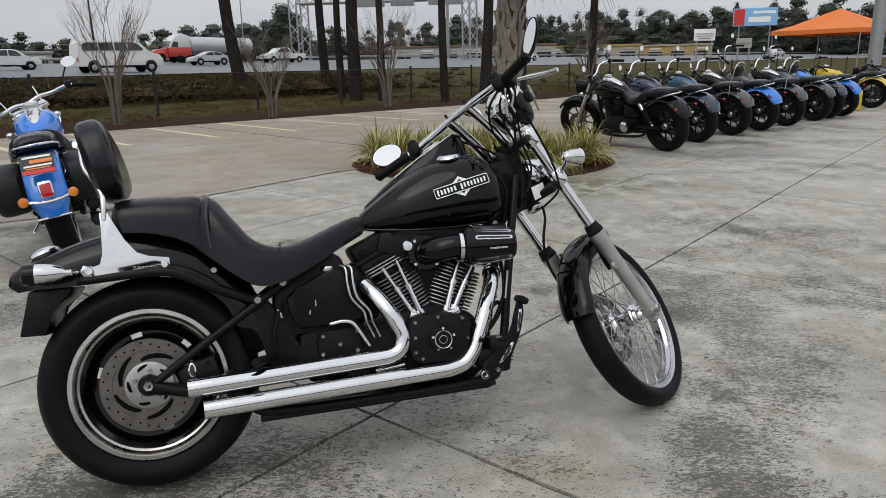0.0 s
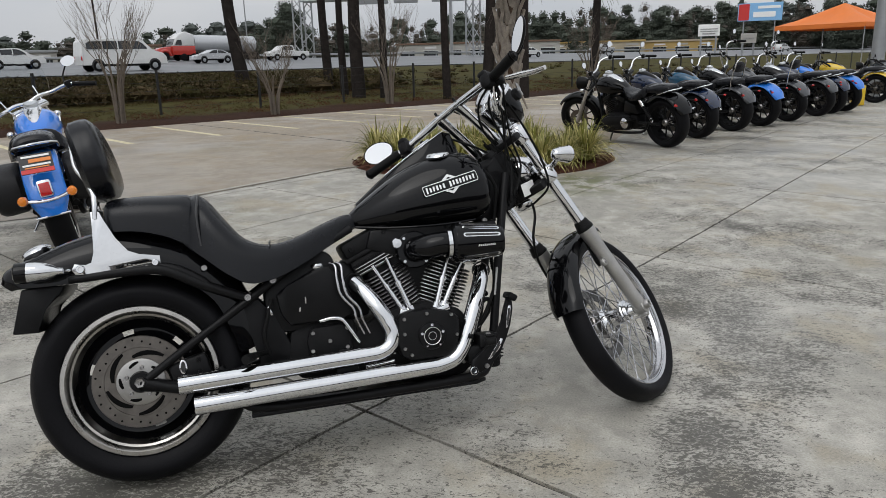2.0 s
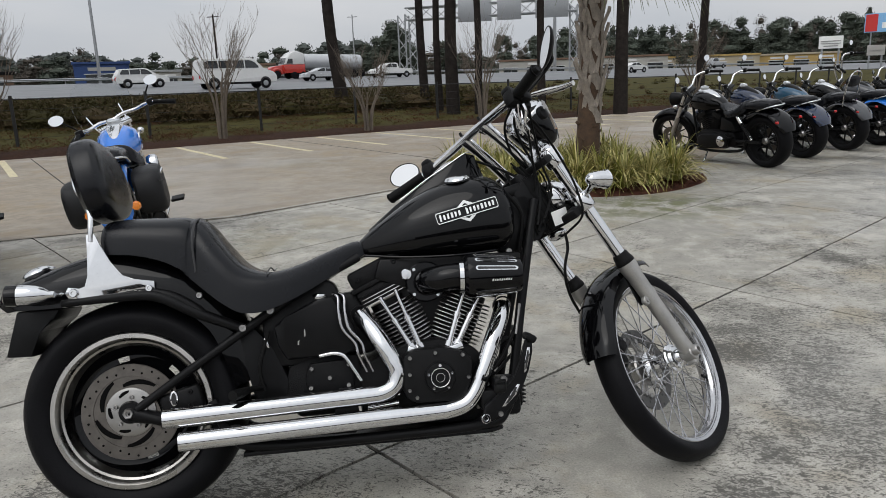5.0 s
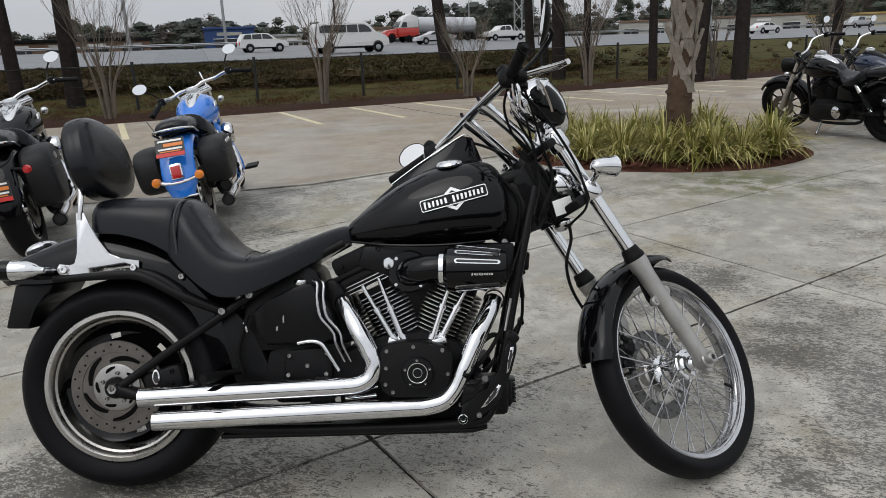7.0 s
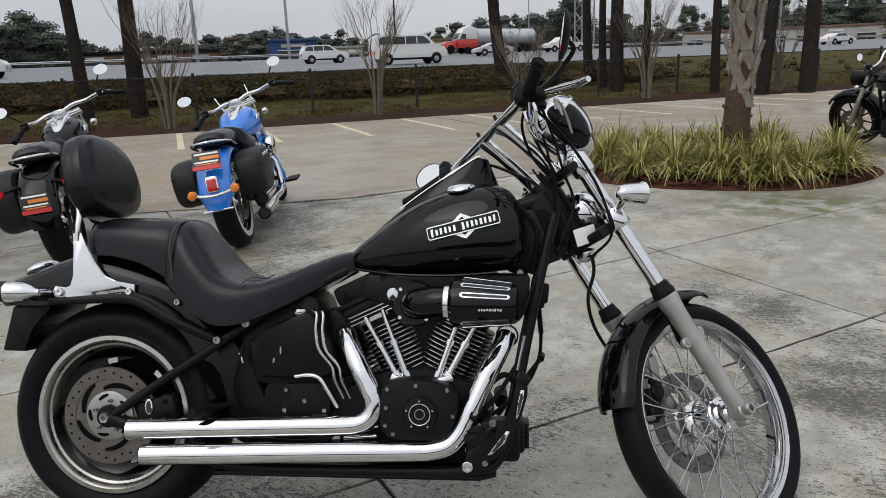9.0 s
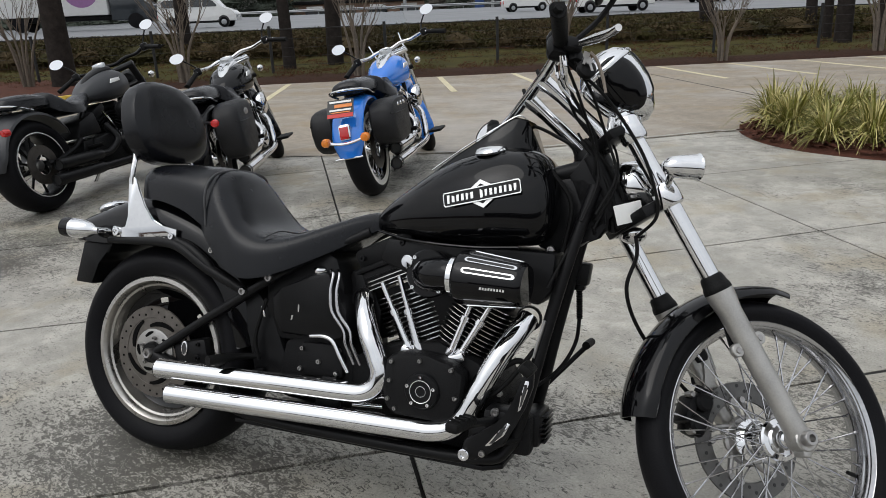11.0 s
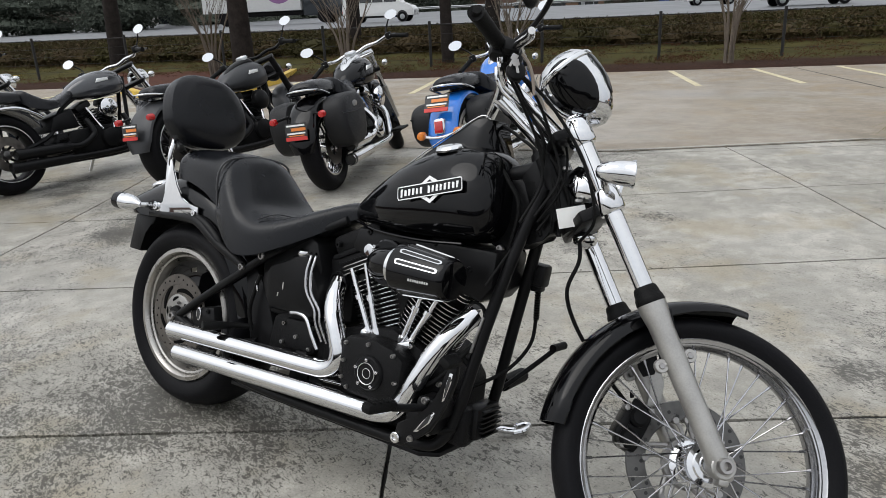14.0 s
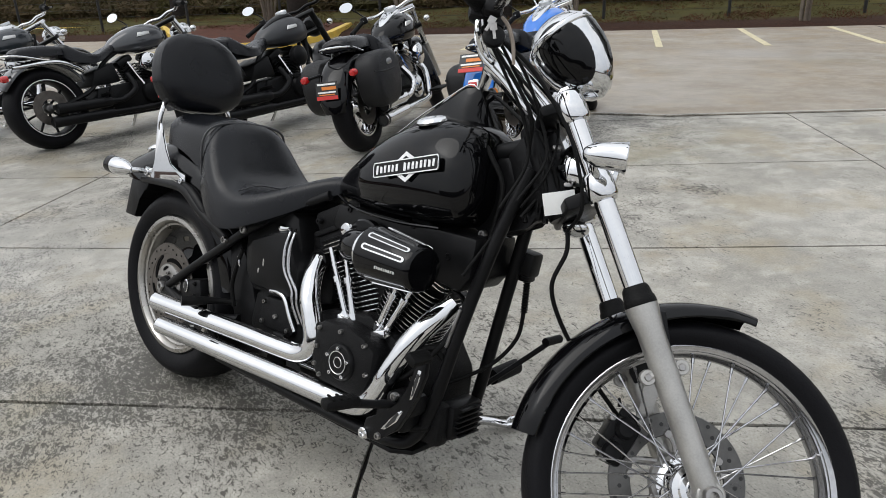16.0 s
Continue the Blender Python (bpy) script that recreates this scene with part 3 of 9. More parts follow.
for k in range(6):  # webs between the openings in the wheel centre
    a = 2 * math.pi * (k + 0.5) / 6 + 0.75
    hp("wheel_web", lathe([(0.1665, -0.0340), (0.1495, -0.0335), (0.1495, -0.030), (0.1665, -0.030)], 16, "y", RC, close=True, arc=0.83, start=a - 0.415), GLOSS_BLACK, rear_wheel)
bm = lathe([(0.110, -0.098), (0.1455, -0.098), (0.147, -0.101), (0.1455, -0.104), (0.110, -0.104), (0.108, -0.101)], 64, "y", RC, close=True)
rear_disc = hp("brake_disc", bm, ROTOR, rear_wheel, "worn drilled steel brake disc")
for k in range(30):
    a = 2 * math.pi * k / 30
    rr = 0.121 + 0.014 * (k % 3) / 2
    hp("disc_hole", lathe([(0.0, -0.1048), (0.0036, -0.1048), (0.0036, -0.1035)], 8, "y", (math.cos(a) * rr, 0, 0.325 + math.sin(a) * rr)), DEEP_BLACK, rear_disc)


def spiral_slab(r0, r1, a0, sweep, w, y0, y1):
    """A curved finger that winds outwards about the rear axle."""
    left, right = [], []
    for i in range(9):
        t = i / 8
        r, a, h = r0 + (r1 - r0) * t, a0 + sweep * t, w * (0.35 + 0.65 * math.sin(math.pi * min(1, 0.12 + 0.8 * t)))
        left.append(((r + h) * math.cos(a), 0.325 + (r + h) * math.sin(a)))
        right.append(((r - h) * math.cos(a), 0.325 + (r - h) * math.sin(a)))
    return slab_poly(left + right[::-1], y0, y1)


carrier = hp("disc_carrier", lathe([(0.030, -0.108), (0.066, -0.1075), (0.0735, -0.1055), (0.075, -0.102), (0.073, -0.096), (0.03, -0.094)], 48, "y", RC), BRIGHT_STEEL, rear_wheel, "bright steel disc carrier")
hp("disc_inner", lathe([(0.110, -0.1025), (0.0735, -0.1025), (0.0735, -0.098), (0.110, -0.098)], 48, "y", RC), ROTOR, rear_disc)
for k in range(5):
    a = 2 * math.pi * k / 5 + 0.55
    hp("disc_slot", spiral_slab(0.083, 0.104, a, -1.02, 0.0078, -0.1046, -0.101), DEEP_BLACK, rear_disc, smooth=False)
    hp("carrier_slot", spiral_slab(0.056, 0.064, a + 0.35, -0.55, 0.0052, -0.1090, -0.104), DEEP_BLACK, carrier, smooth=False)
for k in range(5):
    a = 2 * math.pi * k / 5 + 0.2
    bolt((math.cos(a) * 0.046, -0.108, 0.325 + math.sin(a) * 0.046), 0.0070, rear_wheel, STEEL)
hp("rear_axle", lathe([(0.033, -0.100), (0.035, -0.112), (0.031, -0.121), (0.0, -0.122), (0.0, 0.16)], 24, "y", RC), SATIN_BLACK, rear_wheel, "black axle boss")
hp("axle_nut", lathe([(0.0, -0.129), (0.007, -0.129), (0.008, -0.136), (0.0145, -0.137), (0.0175, -0.133), (0.0175, -0.120)], 6, "y", RC), STEEL, rear_wheel, "steel axle nut")
# the whole wheel sits on its smaller tyre
HUB_Z = 0.312
FIT = Matrix.Translation((0, 0, HUB_Z)) @ Matrix.Diagonal((0.915, 1, 0.915, 1)) @ Matrix.Translation((0, 0, -0.325))
for piece in [rear_wheel] + list(rear_wheel.children_recursive):
    piece.data.transform(FIT)
# rear caliper
bm = box(0.138, -0.092, 0.326, 0.115, 0.046, 0.075, 0.014, rot=Matrix.Rotation(-0.25, 4, "Y"))
rear_cal = hp("rear_brake_caliper", bm, SATIN_BLACK, label="black brake caliper behind the exhaust ends")
hp("caliper_badge", slab_poly(oval(0.120, 0.340, 0.011, 0.022, 20), -0.119, -0.112, 0.002), CHROME, rear_cal, "bright oval badge rim")
hp("badge_field", slab_poly(oval(0.120, 0.340, 0.0065, 0.0165, 20), -0.1205, -0.112), BLACK_TAG, rear_cal, smooth=False)
for dz in (-0.02, 0.018):
    bolt((0.165, -0.114, 0.338 + dz), 0.007, rear_cal, SATIN_BLACK)
hp("caliper_bracket", tube([(0.0, -0.110, 0.306), (0.08, -0.110, 0.288), (0.16, -0.110, 0.272)], [0.022, 0.018, 0.014], 10, 5), SATIN_BLACK, rear_cal)


# frame
frame_ob = hp("frame", tube([(0.66, -0.06, 0.705), (0.52, -0.095, 0.635), (0.40, -0.114, 0.565), (0.30, -0.117, 0.50), (0.15, -0.117, 0.405), (0.02, -0.115, 0.319)], 0.0125, 12, 6), SATIN_BLACK, label="black tubular steel frame")
hp("frame_tube", tube([(0.66, 0.06, 0.705), (0.52, 0.095, 0.635), (0.40, 0.114, 0.565), (0.30, 0.117, 0.50), (0.15, 0.117, 0.405), (0.02, 0.115, 0.319)], 0.0125, 12, 6), SATIN_BLACK, frame_ob)
for s in (-1, 1):
    hp("frame_rail", tube([(0.22, s * 0.09, 0.32), (0.27, s * 0.11, 0.22), (0.36, s * 0.12, 0.185), (0.7, s * 0.125, 0.18), (1.0, s * 0.12, 0.185), (1.07, s * 0.10, 0.215), (1.10, s * 0.088, 0.30), (1.14, s * 0.074, 0.50), (1.185, s * 0.052, 0.70), (1.225, s * 0.024, 0.85)], 0.0150, 12, 6), SATIN_BLACK, frame_ob)
    hp("swing_arm_tube", tube([(0.0, s * 0.114, 0.312), (0.12, s * 0.116, 0.276), (0.26, s * 0.108, 0.275), (0.38, s * 0.10, 0.30)], 0.016, 10, 6), SATIN_BLACK, frame_ob)
hp("backbone", tube([(0.6, 0, 0.70), (0.9, 0, 0.80), (1.22, 0, 0.90)], 0.022, 12, 5), SATIN_BLACK, frame_ob)
hp("steering_neck", tube([(1.272, 0, 0.80), (1.205, 0, 0.92)], 0.027, 16, 1), SATIN_BLACK, frame_ob)
hp("neck_gusset", slab_poly([(1.16, 0.87), (1.20, 0.93), (1.275, 0.79), (1.235, 0.745), (1.19, 0.80)], -0.022, 0.022, 0.004), SATIN_BLACK, frame_ob)
hp("skid_plate", slab_poly([(0.30, -0.12), (1.02, -0.125), (1.06, -0.09), (1.06, 0.09), (1.02, 0.125), (0.30, 0.12)], 0.158, 0.170, 0.003, plane="xy"), SATIN_BLACK, frame_ob)
hp("fender_strut", tube([(-0.16, -0.122, 0.628), (0.02, -0.124, 0.636), (0.10, -0.126, 0.628), (0.20, -0.126, 0.575), (0.32, -0.118, 0.522)], [0.010, 0.014, 0.016, 0.016, 0.014], 10, 5), SATIN_BLACK, frame_ob)
hp("fender_strut", tube([(-0.16, 0.122, 0.628), (0.02, 0.124, 0.636), (0.10, 0.126, 0.628), (0.20, 0.126, 0.575), (0.32, 0.118, 0.522)], [0.010, 0.014, 0.016, 0.016, 0.014], 10, 5), SATIN_BLACK, frame_ob)
for c, r in (((0.322, -0.131, 0.524), 0.0115), ((0.400, -0.126, 0.568), 0.0115), ((0.206, -0.118, 0.625), 0.009)):
    bolt(c, r, frame_ob, STEEL)


# rear fender: a bobbed, flared arch over the wheel
def fender_arch(stations, thick=0.004, seg=14):
    """stations: crown (x, z), edge (x, z) and half width; a shell of an inverted U."""
    outer, inner = [], []
    for (cx, cz), (ex, ez), w in stations:
        o, i = [], []
        for k in range(seg + 1):
            a = math.pi * k / seg
            f = math.sin(a) ** 0.62
            y = -w * math.copysign(abs(math.cos(a)) ** 0.62, math.cos(a))
            p = Vector((ex + (cx - ex) * f, y, ez + (cz - ez) * f))
            o.append(p)
            i.append(Vector((p.x, y * (1 - thick / w * 1.2), p.z)) - Vector((cx - ex, 0, cz - ez)).normalized() * thick * (0.3 + f))
        outer.append(o + i[::-1])
    return loft(outer, True)


def smooth_stations(st, per=4):
    a = smooth_path([(s[0][0], 0, s[0][1]) for s in st], per)
    b = smooth_path([(s[1][0], 0, s[1][1]) for s in st], per)
    w = smooth_path([(s[2], 0, 0) for s in st], per)
    return [((p.x, p.z), (q.x, q.z), r.x) for p, q, r in zip(a, b, w)]


rear_fender = hp("rear_fender", fender_arch(smooth_stations([
    ((-0.352, 0.640), (-0.318, 0.612), 0.085), ((-0.335, 0.675), (-0.285, 0.616), 0.100), ((-0.25, 0.712), (-0.21, 0.616), 0.108), ((-0.13, 0.753), (-0.12, 0.620), 0.112), ((-0.03, 0.765), (-0.02, 0.628), 0.114),
    ((0.08, 0.738), (0.07, 0.624), 0.115), ((0.18, 0.700), (0.155, 0.585), 0.115), ((0.275, 0.625), (0.225, 0.525), 0.112), ((0.335, 0.51), (0.262, 0.44), 0.107), ((0.36, 0.38), (0.285, 0.355), 0.100)])), GLOSS_BLACK, label="gloss black bobbed rear mudguard")
hp("fender_trim", tube([(-0.02, -0.119, 0.645), (0.06, -0.121, 0.646), (0.13, -0.122, 0.628), (0.20, -0.125, 0.585), (0.235, -0.126, 0.55)], [0.006, 0.011, 0.015, 0.014, 0.004], 10, 6), SATIN_BLACK, rear_fender, "black stitched leather strip")
for k in range(22):
    t = k / 21
    p = Vector((-0.01 + 0.235 * t, -0.131, 0.655 - 0.002 * t - 0.085 * t * t))
    hp("stitch", rod(p, p + Vector((0.006, 0, -0.0004 - 0.003 * t)), 0.0012, 5), STITCH, rear_fender)
# lower inner guard in front of the tyre
hp("inner_guard", slab_poly([(0.25, 0.54), (0.34, 0.53), (0.40, 0.46), (0.44, 0.36), (0.43, 0.28), (0.345, 0.27), (0.335, 0.40)], -0.098, 0.10, 0.012), SATIN_BLACK, rear_fender)

# licence holder: box like bracket behind the fender
hp("licence_holder", slab_poly([(-0.292, 0.614), (-0.178, 0.614), (-0.195, 0.585), (-0.238, 0.555), (-0.253, 0.486), (-0.325, 0.488)], -0.092, 0.092, 0.006), SATIN_BLACK, label="black licence plate holder under the mudguard")

# sissy bar plates, bar and pad
PLATE = [(-0.088, 0.815), (-0.064, 0.815), (-0.052, 0.785), (-0.030, 0.735), (0.0, 0.695), (0.03, 0.682), (0.088, 0.676), (0.088, 0.634), (0.02, 0.632), (-0.10, 0.636), (-0.140, 0.640), (-0.150, 0.655), (-0.140, 0.672), (-0.112, 0.664), (-0.095, 0.670), (-0.086, 0.70), (-0.086, 0.77)]
sissy = hp("sissy_bar", tube([(-0.076, -0.124, 0.795), (-0.074, -0.124, 0.835), (-0.078, -0.112, 0.872), (-0.100, -0.090, 0.915), (-0.124, -0.082, 0.96), (-0.128, -0.06, 1.045), (-0.128, 0.06, 1.045), (-0.124, 0.082, 0.96), (-0.100, 0.090, 0.915), (-0.078, 0.112, 0.872), (-0.074, 0.124, 0.835), (-0.076, 0.124, 0.795)], 0.0075, 10, 6), CHROME, label="chrome sissy bar with black backrest")
for s in (-1, 1):
    plate = hp("sissy_plate", slab_poly(PLATE, s * 0.121, s * 0.127, 0.002), CHROME, sissy, "chrome side plate")
    bolt((0.074, s * 0.127, 0.655), 0.010, plate, CHROME, (0, s, 0))
    bolt((-0.126, s * 0.127, 0.655), 0.012, plate, CHROME, (0, s, 0))


def pad(half_w, half_h, depth, seg=28, n=2.6):
    """A cushion: a rounded front and a flatter back, with an edge seam."""
    bm = bmesh.new()
    rows = []
    for d, f in ((-0.5, 0.0), (-0.5, 0.55), (-0.46, 0.86), (-0.30, 0.985), (-0.05, 1.0), (0.0, 0.992), (0.05, 1.0), (0.25, 0.97), (0.40, 0.86), (0.48, 0.62), (0.52, 0.3), (0.53, 0.0)):
        r = []
        for k in range(seg):
            a = 2 * math.pi * k / seg
            c, s = math.cos(a), math.sin(a)
            y = math.copysign(abs(c) ** (2 / n), c) * half_w * f
            z = math.copysign(abs(s) ** (2 / n), s) * half_h * f
            y *= 1 - 0.13 * (z / half_h if z > 0 else 0.4 * z / half_h)
            r.append((d * depth + 0.012 * (y / half_w) ** 2, y, z))
        rows.append(r)
    return loft(rows, False, bm)


bm = pad(0.152, 0.125, 0.088)
bmesh.ops.remove_doubles(bm, verts=bm.verts, dist=0.0005)
bmesh.ops.transform(bm, matrix=Matrix.Translation((-0.083, 0, 0.978)) @ Matrix.Rotation(radians(-14), 4, "Y"), verts=bm.verts)
hp("backrest_pad", bm, VINYL, sissy, "black vinyl backrest cushion")


# seat
def seat_mesh(stations, seg=20):
    """stations: x, lower z, edge z, crown z, half width."""
    rows = []
    cols = [smooth_path([(s[0], s[i], 0) for s in stations], 5) for i in (1, 2, 3, 4)]
    for lo, ed, cr, w in zip(*cols):
        x, zl, ze, zc, hw = lo.x, lo.y, ed.y, cr.y, w.y
        r = []
        for k in range(seg + 1):
            a = math.pi * k / seg
            c, s = math.cos(a), math.sin(a)
            y = -hw * math.copysign(abs(c) ** 0.55, c)
            side = abs(y) / hw
            top = ze + (zc - ze) * (1 - side ** 2.2)
            z = zl + (top - zl) * s ** 0.42
            r.append((x, y, z))
        r += [(x, hw * 0.6, zl - 0.004), (x, -hw * 0.6, zl - 0.004)]
        rows.append(r)
    return loft(rows, True)


seat = hp("seat", seat_mesh([(0.155, 0.700, 0.790, 0.800, 0.105), (0.185, 0.675, 0.828, 0.850, 0.135), (0.225, 0.640, 0.816, 0.838, 0.155), (0.275, 0.598, 0.762, 0.772, 0.170), (0.33, 0.568, 0.712, 0.704, 0.178), (0.40, 0.572, 0.692, 0.676, 0.174), (0.48, 0.602, 0.700, 0.692, 0.150), (0.57, 0.648, 0.728, 0.728, 0.105), (0.64, 0.690, 0.745, 0.752, 0.065), (0.685, 0.715, 0.745, 0.755, 0.040)]), VINYL, label="smooth black vinyl bucket seat")
hp("passenger_pad", seat_mesh([(-0.062, 0.775, 0.82, 0.828, 0.085), (-0.045, 0.757, 0.842, 0.854, 0.108), (0.03, 0.750, 0.846, 0.860, 0.120), (0.11, 0.728, 0.842, 0.858, 0.126), (0.18, 0.690, 0.838, 0.852, 0.126), (0.215, 0.68, 0.80, 0.81, 0.12)]), VINYL, seat, "black vinyl passenger pillion")
hp("seat_piping", tube([(0.205, -0.145, 0.69), (0.200, -0.147, 0.78), (0.205, -0.122, 0.828), (0.205, -0.05, 0.846), (0.205, 0.05, 0.846), (0.205, 0.122, 0.828), (0.2, 0.147, 0.78)], 0.0035, 8, 6), THREAD, seat)
hp("seam", tube([(0.40, -0.155, 0.675), (0.405, -0.09, 0.690), (0.405, 0, 0.682), (0.405, 0.09, 0.690)], 0.0018, 6, 6), THREAD, seat)


# fuel tank
def tank_mesh(stations, seg=28):
    """stations: x, bottom, top, half width, width power."""
    cols = [smooth_path([(s[0], s[i], 0) for s in stations], 5) for i in (1, 2, 3)]
    rows = []
    for b, t, w in zip(*cols):
        r = []
        for k in range(seg):
            a = 2 * math.pi * k / seg - math.pi / 2
            c, s = math.cos(a), math.sin(a)
            y = w.y * math.copysign(abs(c) ** 0.78, c)
            f = math.copysign(abs(s) ** (0.85 if s > 0 else 0.5), s)
            zc = b.y + (t.y - b.y) * 0.40
            z = zc + (t.y - zc if f > 0 else zc - b.y) * f
            r.append((b.x, y, z))
        rows.append(r)
    return loft(rows, True)


tank = hp("fuel_tank", tank_mesh([(0.655, 0.716, 0.742, 0.028), (0.69, 0.704, 0.775, 0.055), (0.75, 0.698, 0.820, 0.085), (0.82, 0.693, 0.868, 0.112), (0.90, 0.690, 0.908, 0.130), (0.98, 0.692, 0.930, 0.141), (1.05, 0.696, 0.935, 0.142), (1.105, 0.703, 0.915, 0.134), (1.132, 0.730, 0.87, 0.112), (1.144, 0.765, 0.83, 0.072)]), GLOSS_BLACK, label="gloss black teardrop fuel tank")
hp("tank_seam", tube([(0.68, -0.05, 0.708), (0.80, -0.10, 0.694), (0.95, -0.118, 0.690), (1.07, -0.112, 0.697)], 0.004, 8, 6), GLOSS_BLACK, tank)
bm = lathe([(0, 0.011), (0.024, 0.010), (0.034, 0.007), (0.038, 0.002), (0.040, -0.001), (0.038, -0.006)], 28, "z")
bmesh.ops.transform(bm, matrix=Matrix.Translation((0.975, -0.062, 0.924)) @ Matrix.Rotation(radians(-8), 4, "Y") @ Matrix.Rotation(radians(14), 4, "X"), verts=bm.verts)
hp("fuel_cap", bm, CHROME, tank, "chrome fuel cap")
# instrument console standing along the middle of the tank
bm = bmesh.new()
rows = []
for x, zt, w in ((0.70, 0.79, 0.02), (0.78, 0.855, 0.045), (0.86, 0.912, 0.06), (0.94, 0.962, 0.068), (1.01, 1.012, 0.066), (1.045, 1.005, 0.058), (1.075, 0.93, 0.05), (1.085, 0.88, 0.045)):
    zb = min(zt - 0.02, 0.84)
    rows.append([(x, -w, zb), (x, -w * 0.98, zb + (zt - zb) * 0.7), (x, -w * 0.72, zt), (x, w * 0.72, zt), (x, w * 0.98, zb + (zt - zb) * 0.7), (x, w, zb)])
loft(rows, True, bm)
bmesh.ops.transform(bm, matrix=Matrix.Translation((0, 0.045, 0.0)), verts=bm.verts)
console = hp("dash_console", bm, GLOSS_BLACK, tank, "gloss black dash console with chrome edge")
hp("console_trim", tube([(0.80, 0.0, 0.874), (0.88, -0.004, 0.929), (0.96, -0.008, 0.978), (1.02, -0.006, 1.013), (1.045, 0.0, 1.005)], 0.0016, 8, 6), CHROME, console)
bm = lathe([(0, 0.004), (0.030, 0.004), (0.034, 0.008), (0.038, 0.004), (0.038, -0.01)], 28, "z")
bmesh.ops.transform(bm, matrix=Matrix.Translation((0.95, 0.045, 0.972)) @ Matrix.Rotation(radians(-32), 4, "Y"), verts=bm.verts)
hp("speedometer", bm, GLASS_LENS, console)
# tank emblem: a lettering bar over a diamond, as plain shapes
EMB_C, EMB_X = Vector((0.985, -0.1455, 0.818)), Vector((0.972, -0.0, 0.235)).normalized()
EMB_N = Vector((0.0, -0.985, 0.17)).normalized()
EMB_Z = EMB_N.cross(EMB_X).normalized() * -1
if EMB_Z.z < 0:
    EMB_Z = -EMB_Z
EMB = Matrix((EMB_X, -EMB_N, EMB_Z)).transposed().to_4x4()
EMB.translation = EMB_C


def emblem_piece(poly, d0, d1, material, name, holes=None):
    bm = slab_poly(poly, d0, d1)
    bmesh.ops.transform(bm, matrix=EMB, verts=bm.verts)
    return hp(name, bm, material, tank, smooth=False)


def rim_poly(outer, inner, d0, d1):
    bm = bmesh.new()
    for (a, b) in ((outer, inner),):
        ra, rb = ring(bm, [(p[0], d1, p[1]) for p in a]), ring(bm, [(p[0], d1, p[1]) for p in b])
        rc, rd = ring(bm, [(p[0], d0, p[1]) for p in a]), ring(bm, [(p[0], d0, p[1]) for p in b])
        bridge(bm, ra, rb)
        bridge(bm, rc, ra)
        bridge(bm, rd, rb)
    bmesh.ops.transform(bm, matrix=EMB, verts=bm.verts)
    return bm


bar_o = [(-0.092, -0.017), (0.092, -0.017), (0.095, -0.012), (0.095, 0.012), (0.092, 0.017), (-0.092, 0.017), (-0.095, 0.012), (-0.095, -0.012)]
bar_i = [(x * 0.982, z * 0.86) for x, z in bar_o]
emblem_piece([(-0.052, 0.0), (0.0, -0.034), (0.052, 0.0), (0.0, 0.034)], 0.0, -0.0022, SILVER_INK, "emblem_diamond")
emblem_piece([(-0.036, 0.0), (0.0, -0.024), (0.036, 0.0), (0.0, 0.024)], -0.0015, -0.003, GLOSS_BLACK, "emblem_field")
emblem_piece(bar_o, -0.002, -0.0042, GLOSS_BLACK, "emblem_bar")
hp("emblem_rim", rim_poly(bar_o, bar_i, -0.002, -0.0058), SILVER_INK, tank, smooth=False)
for k in range(15):
    if k in (6,):
        continue
    x = -0.082 + k * 0.0117
    tall = 0.0125 if k in (0, 7) else 0.0098
    emblem_piece([(x - 0.0036, -tall * 0.80), (x + 0.0016 + 0.0014 * (k % 2), -tall * 0.80), (x + 0.0034, tall * (0.80 - 0.25 * (k % 3 == 1))), (x - 0.0028, tall * 0.80)], -0.004, -0.0056, SILVER_INK, "emblem_stroke")


# ---- engine ----
engine = hp("engine", slab_poly([(0.64, 0.24), (0.70, 0.20), (0.98, 0.19), (1.05, 0.24), (1.05, 0.33), (0.99, 0.41), (0.88, 0.45), (0.80, 0.44), (0.72, 0.42), (0.64, 0.38)], -0.100, 0.13, 0.014), WRINKLE, label="black V twin engine with finned cylinders")
CRANK = Vector((0.868, 0, 0.30))


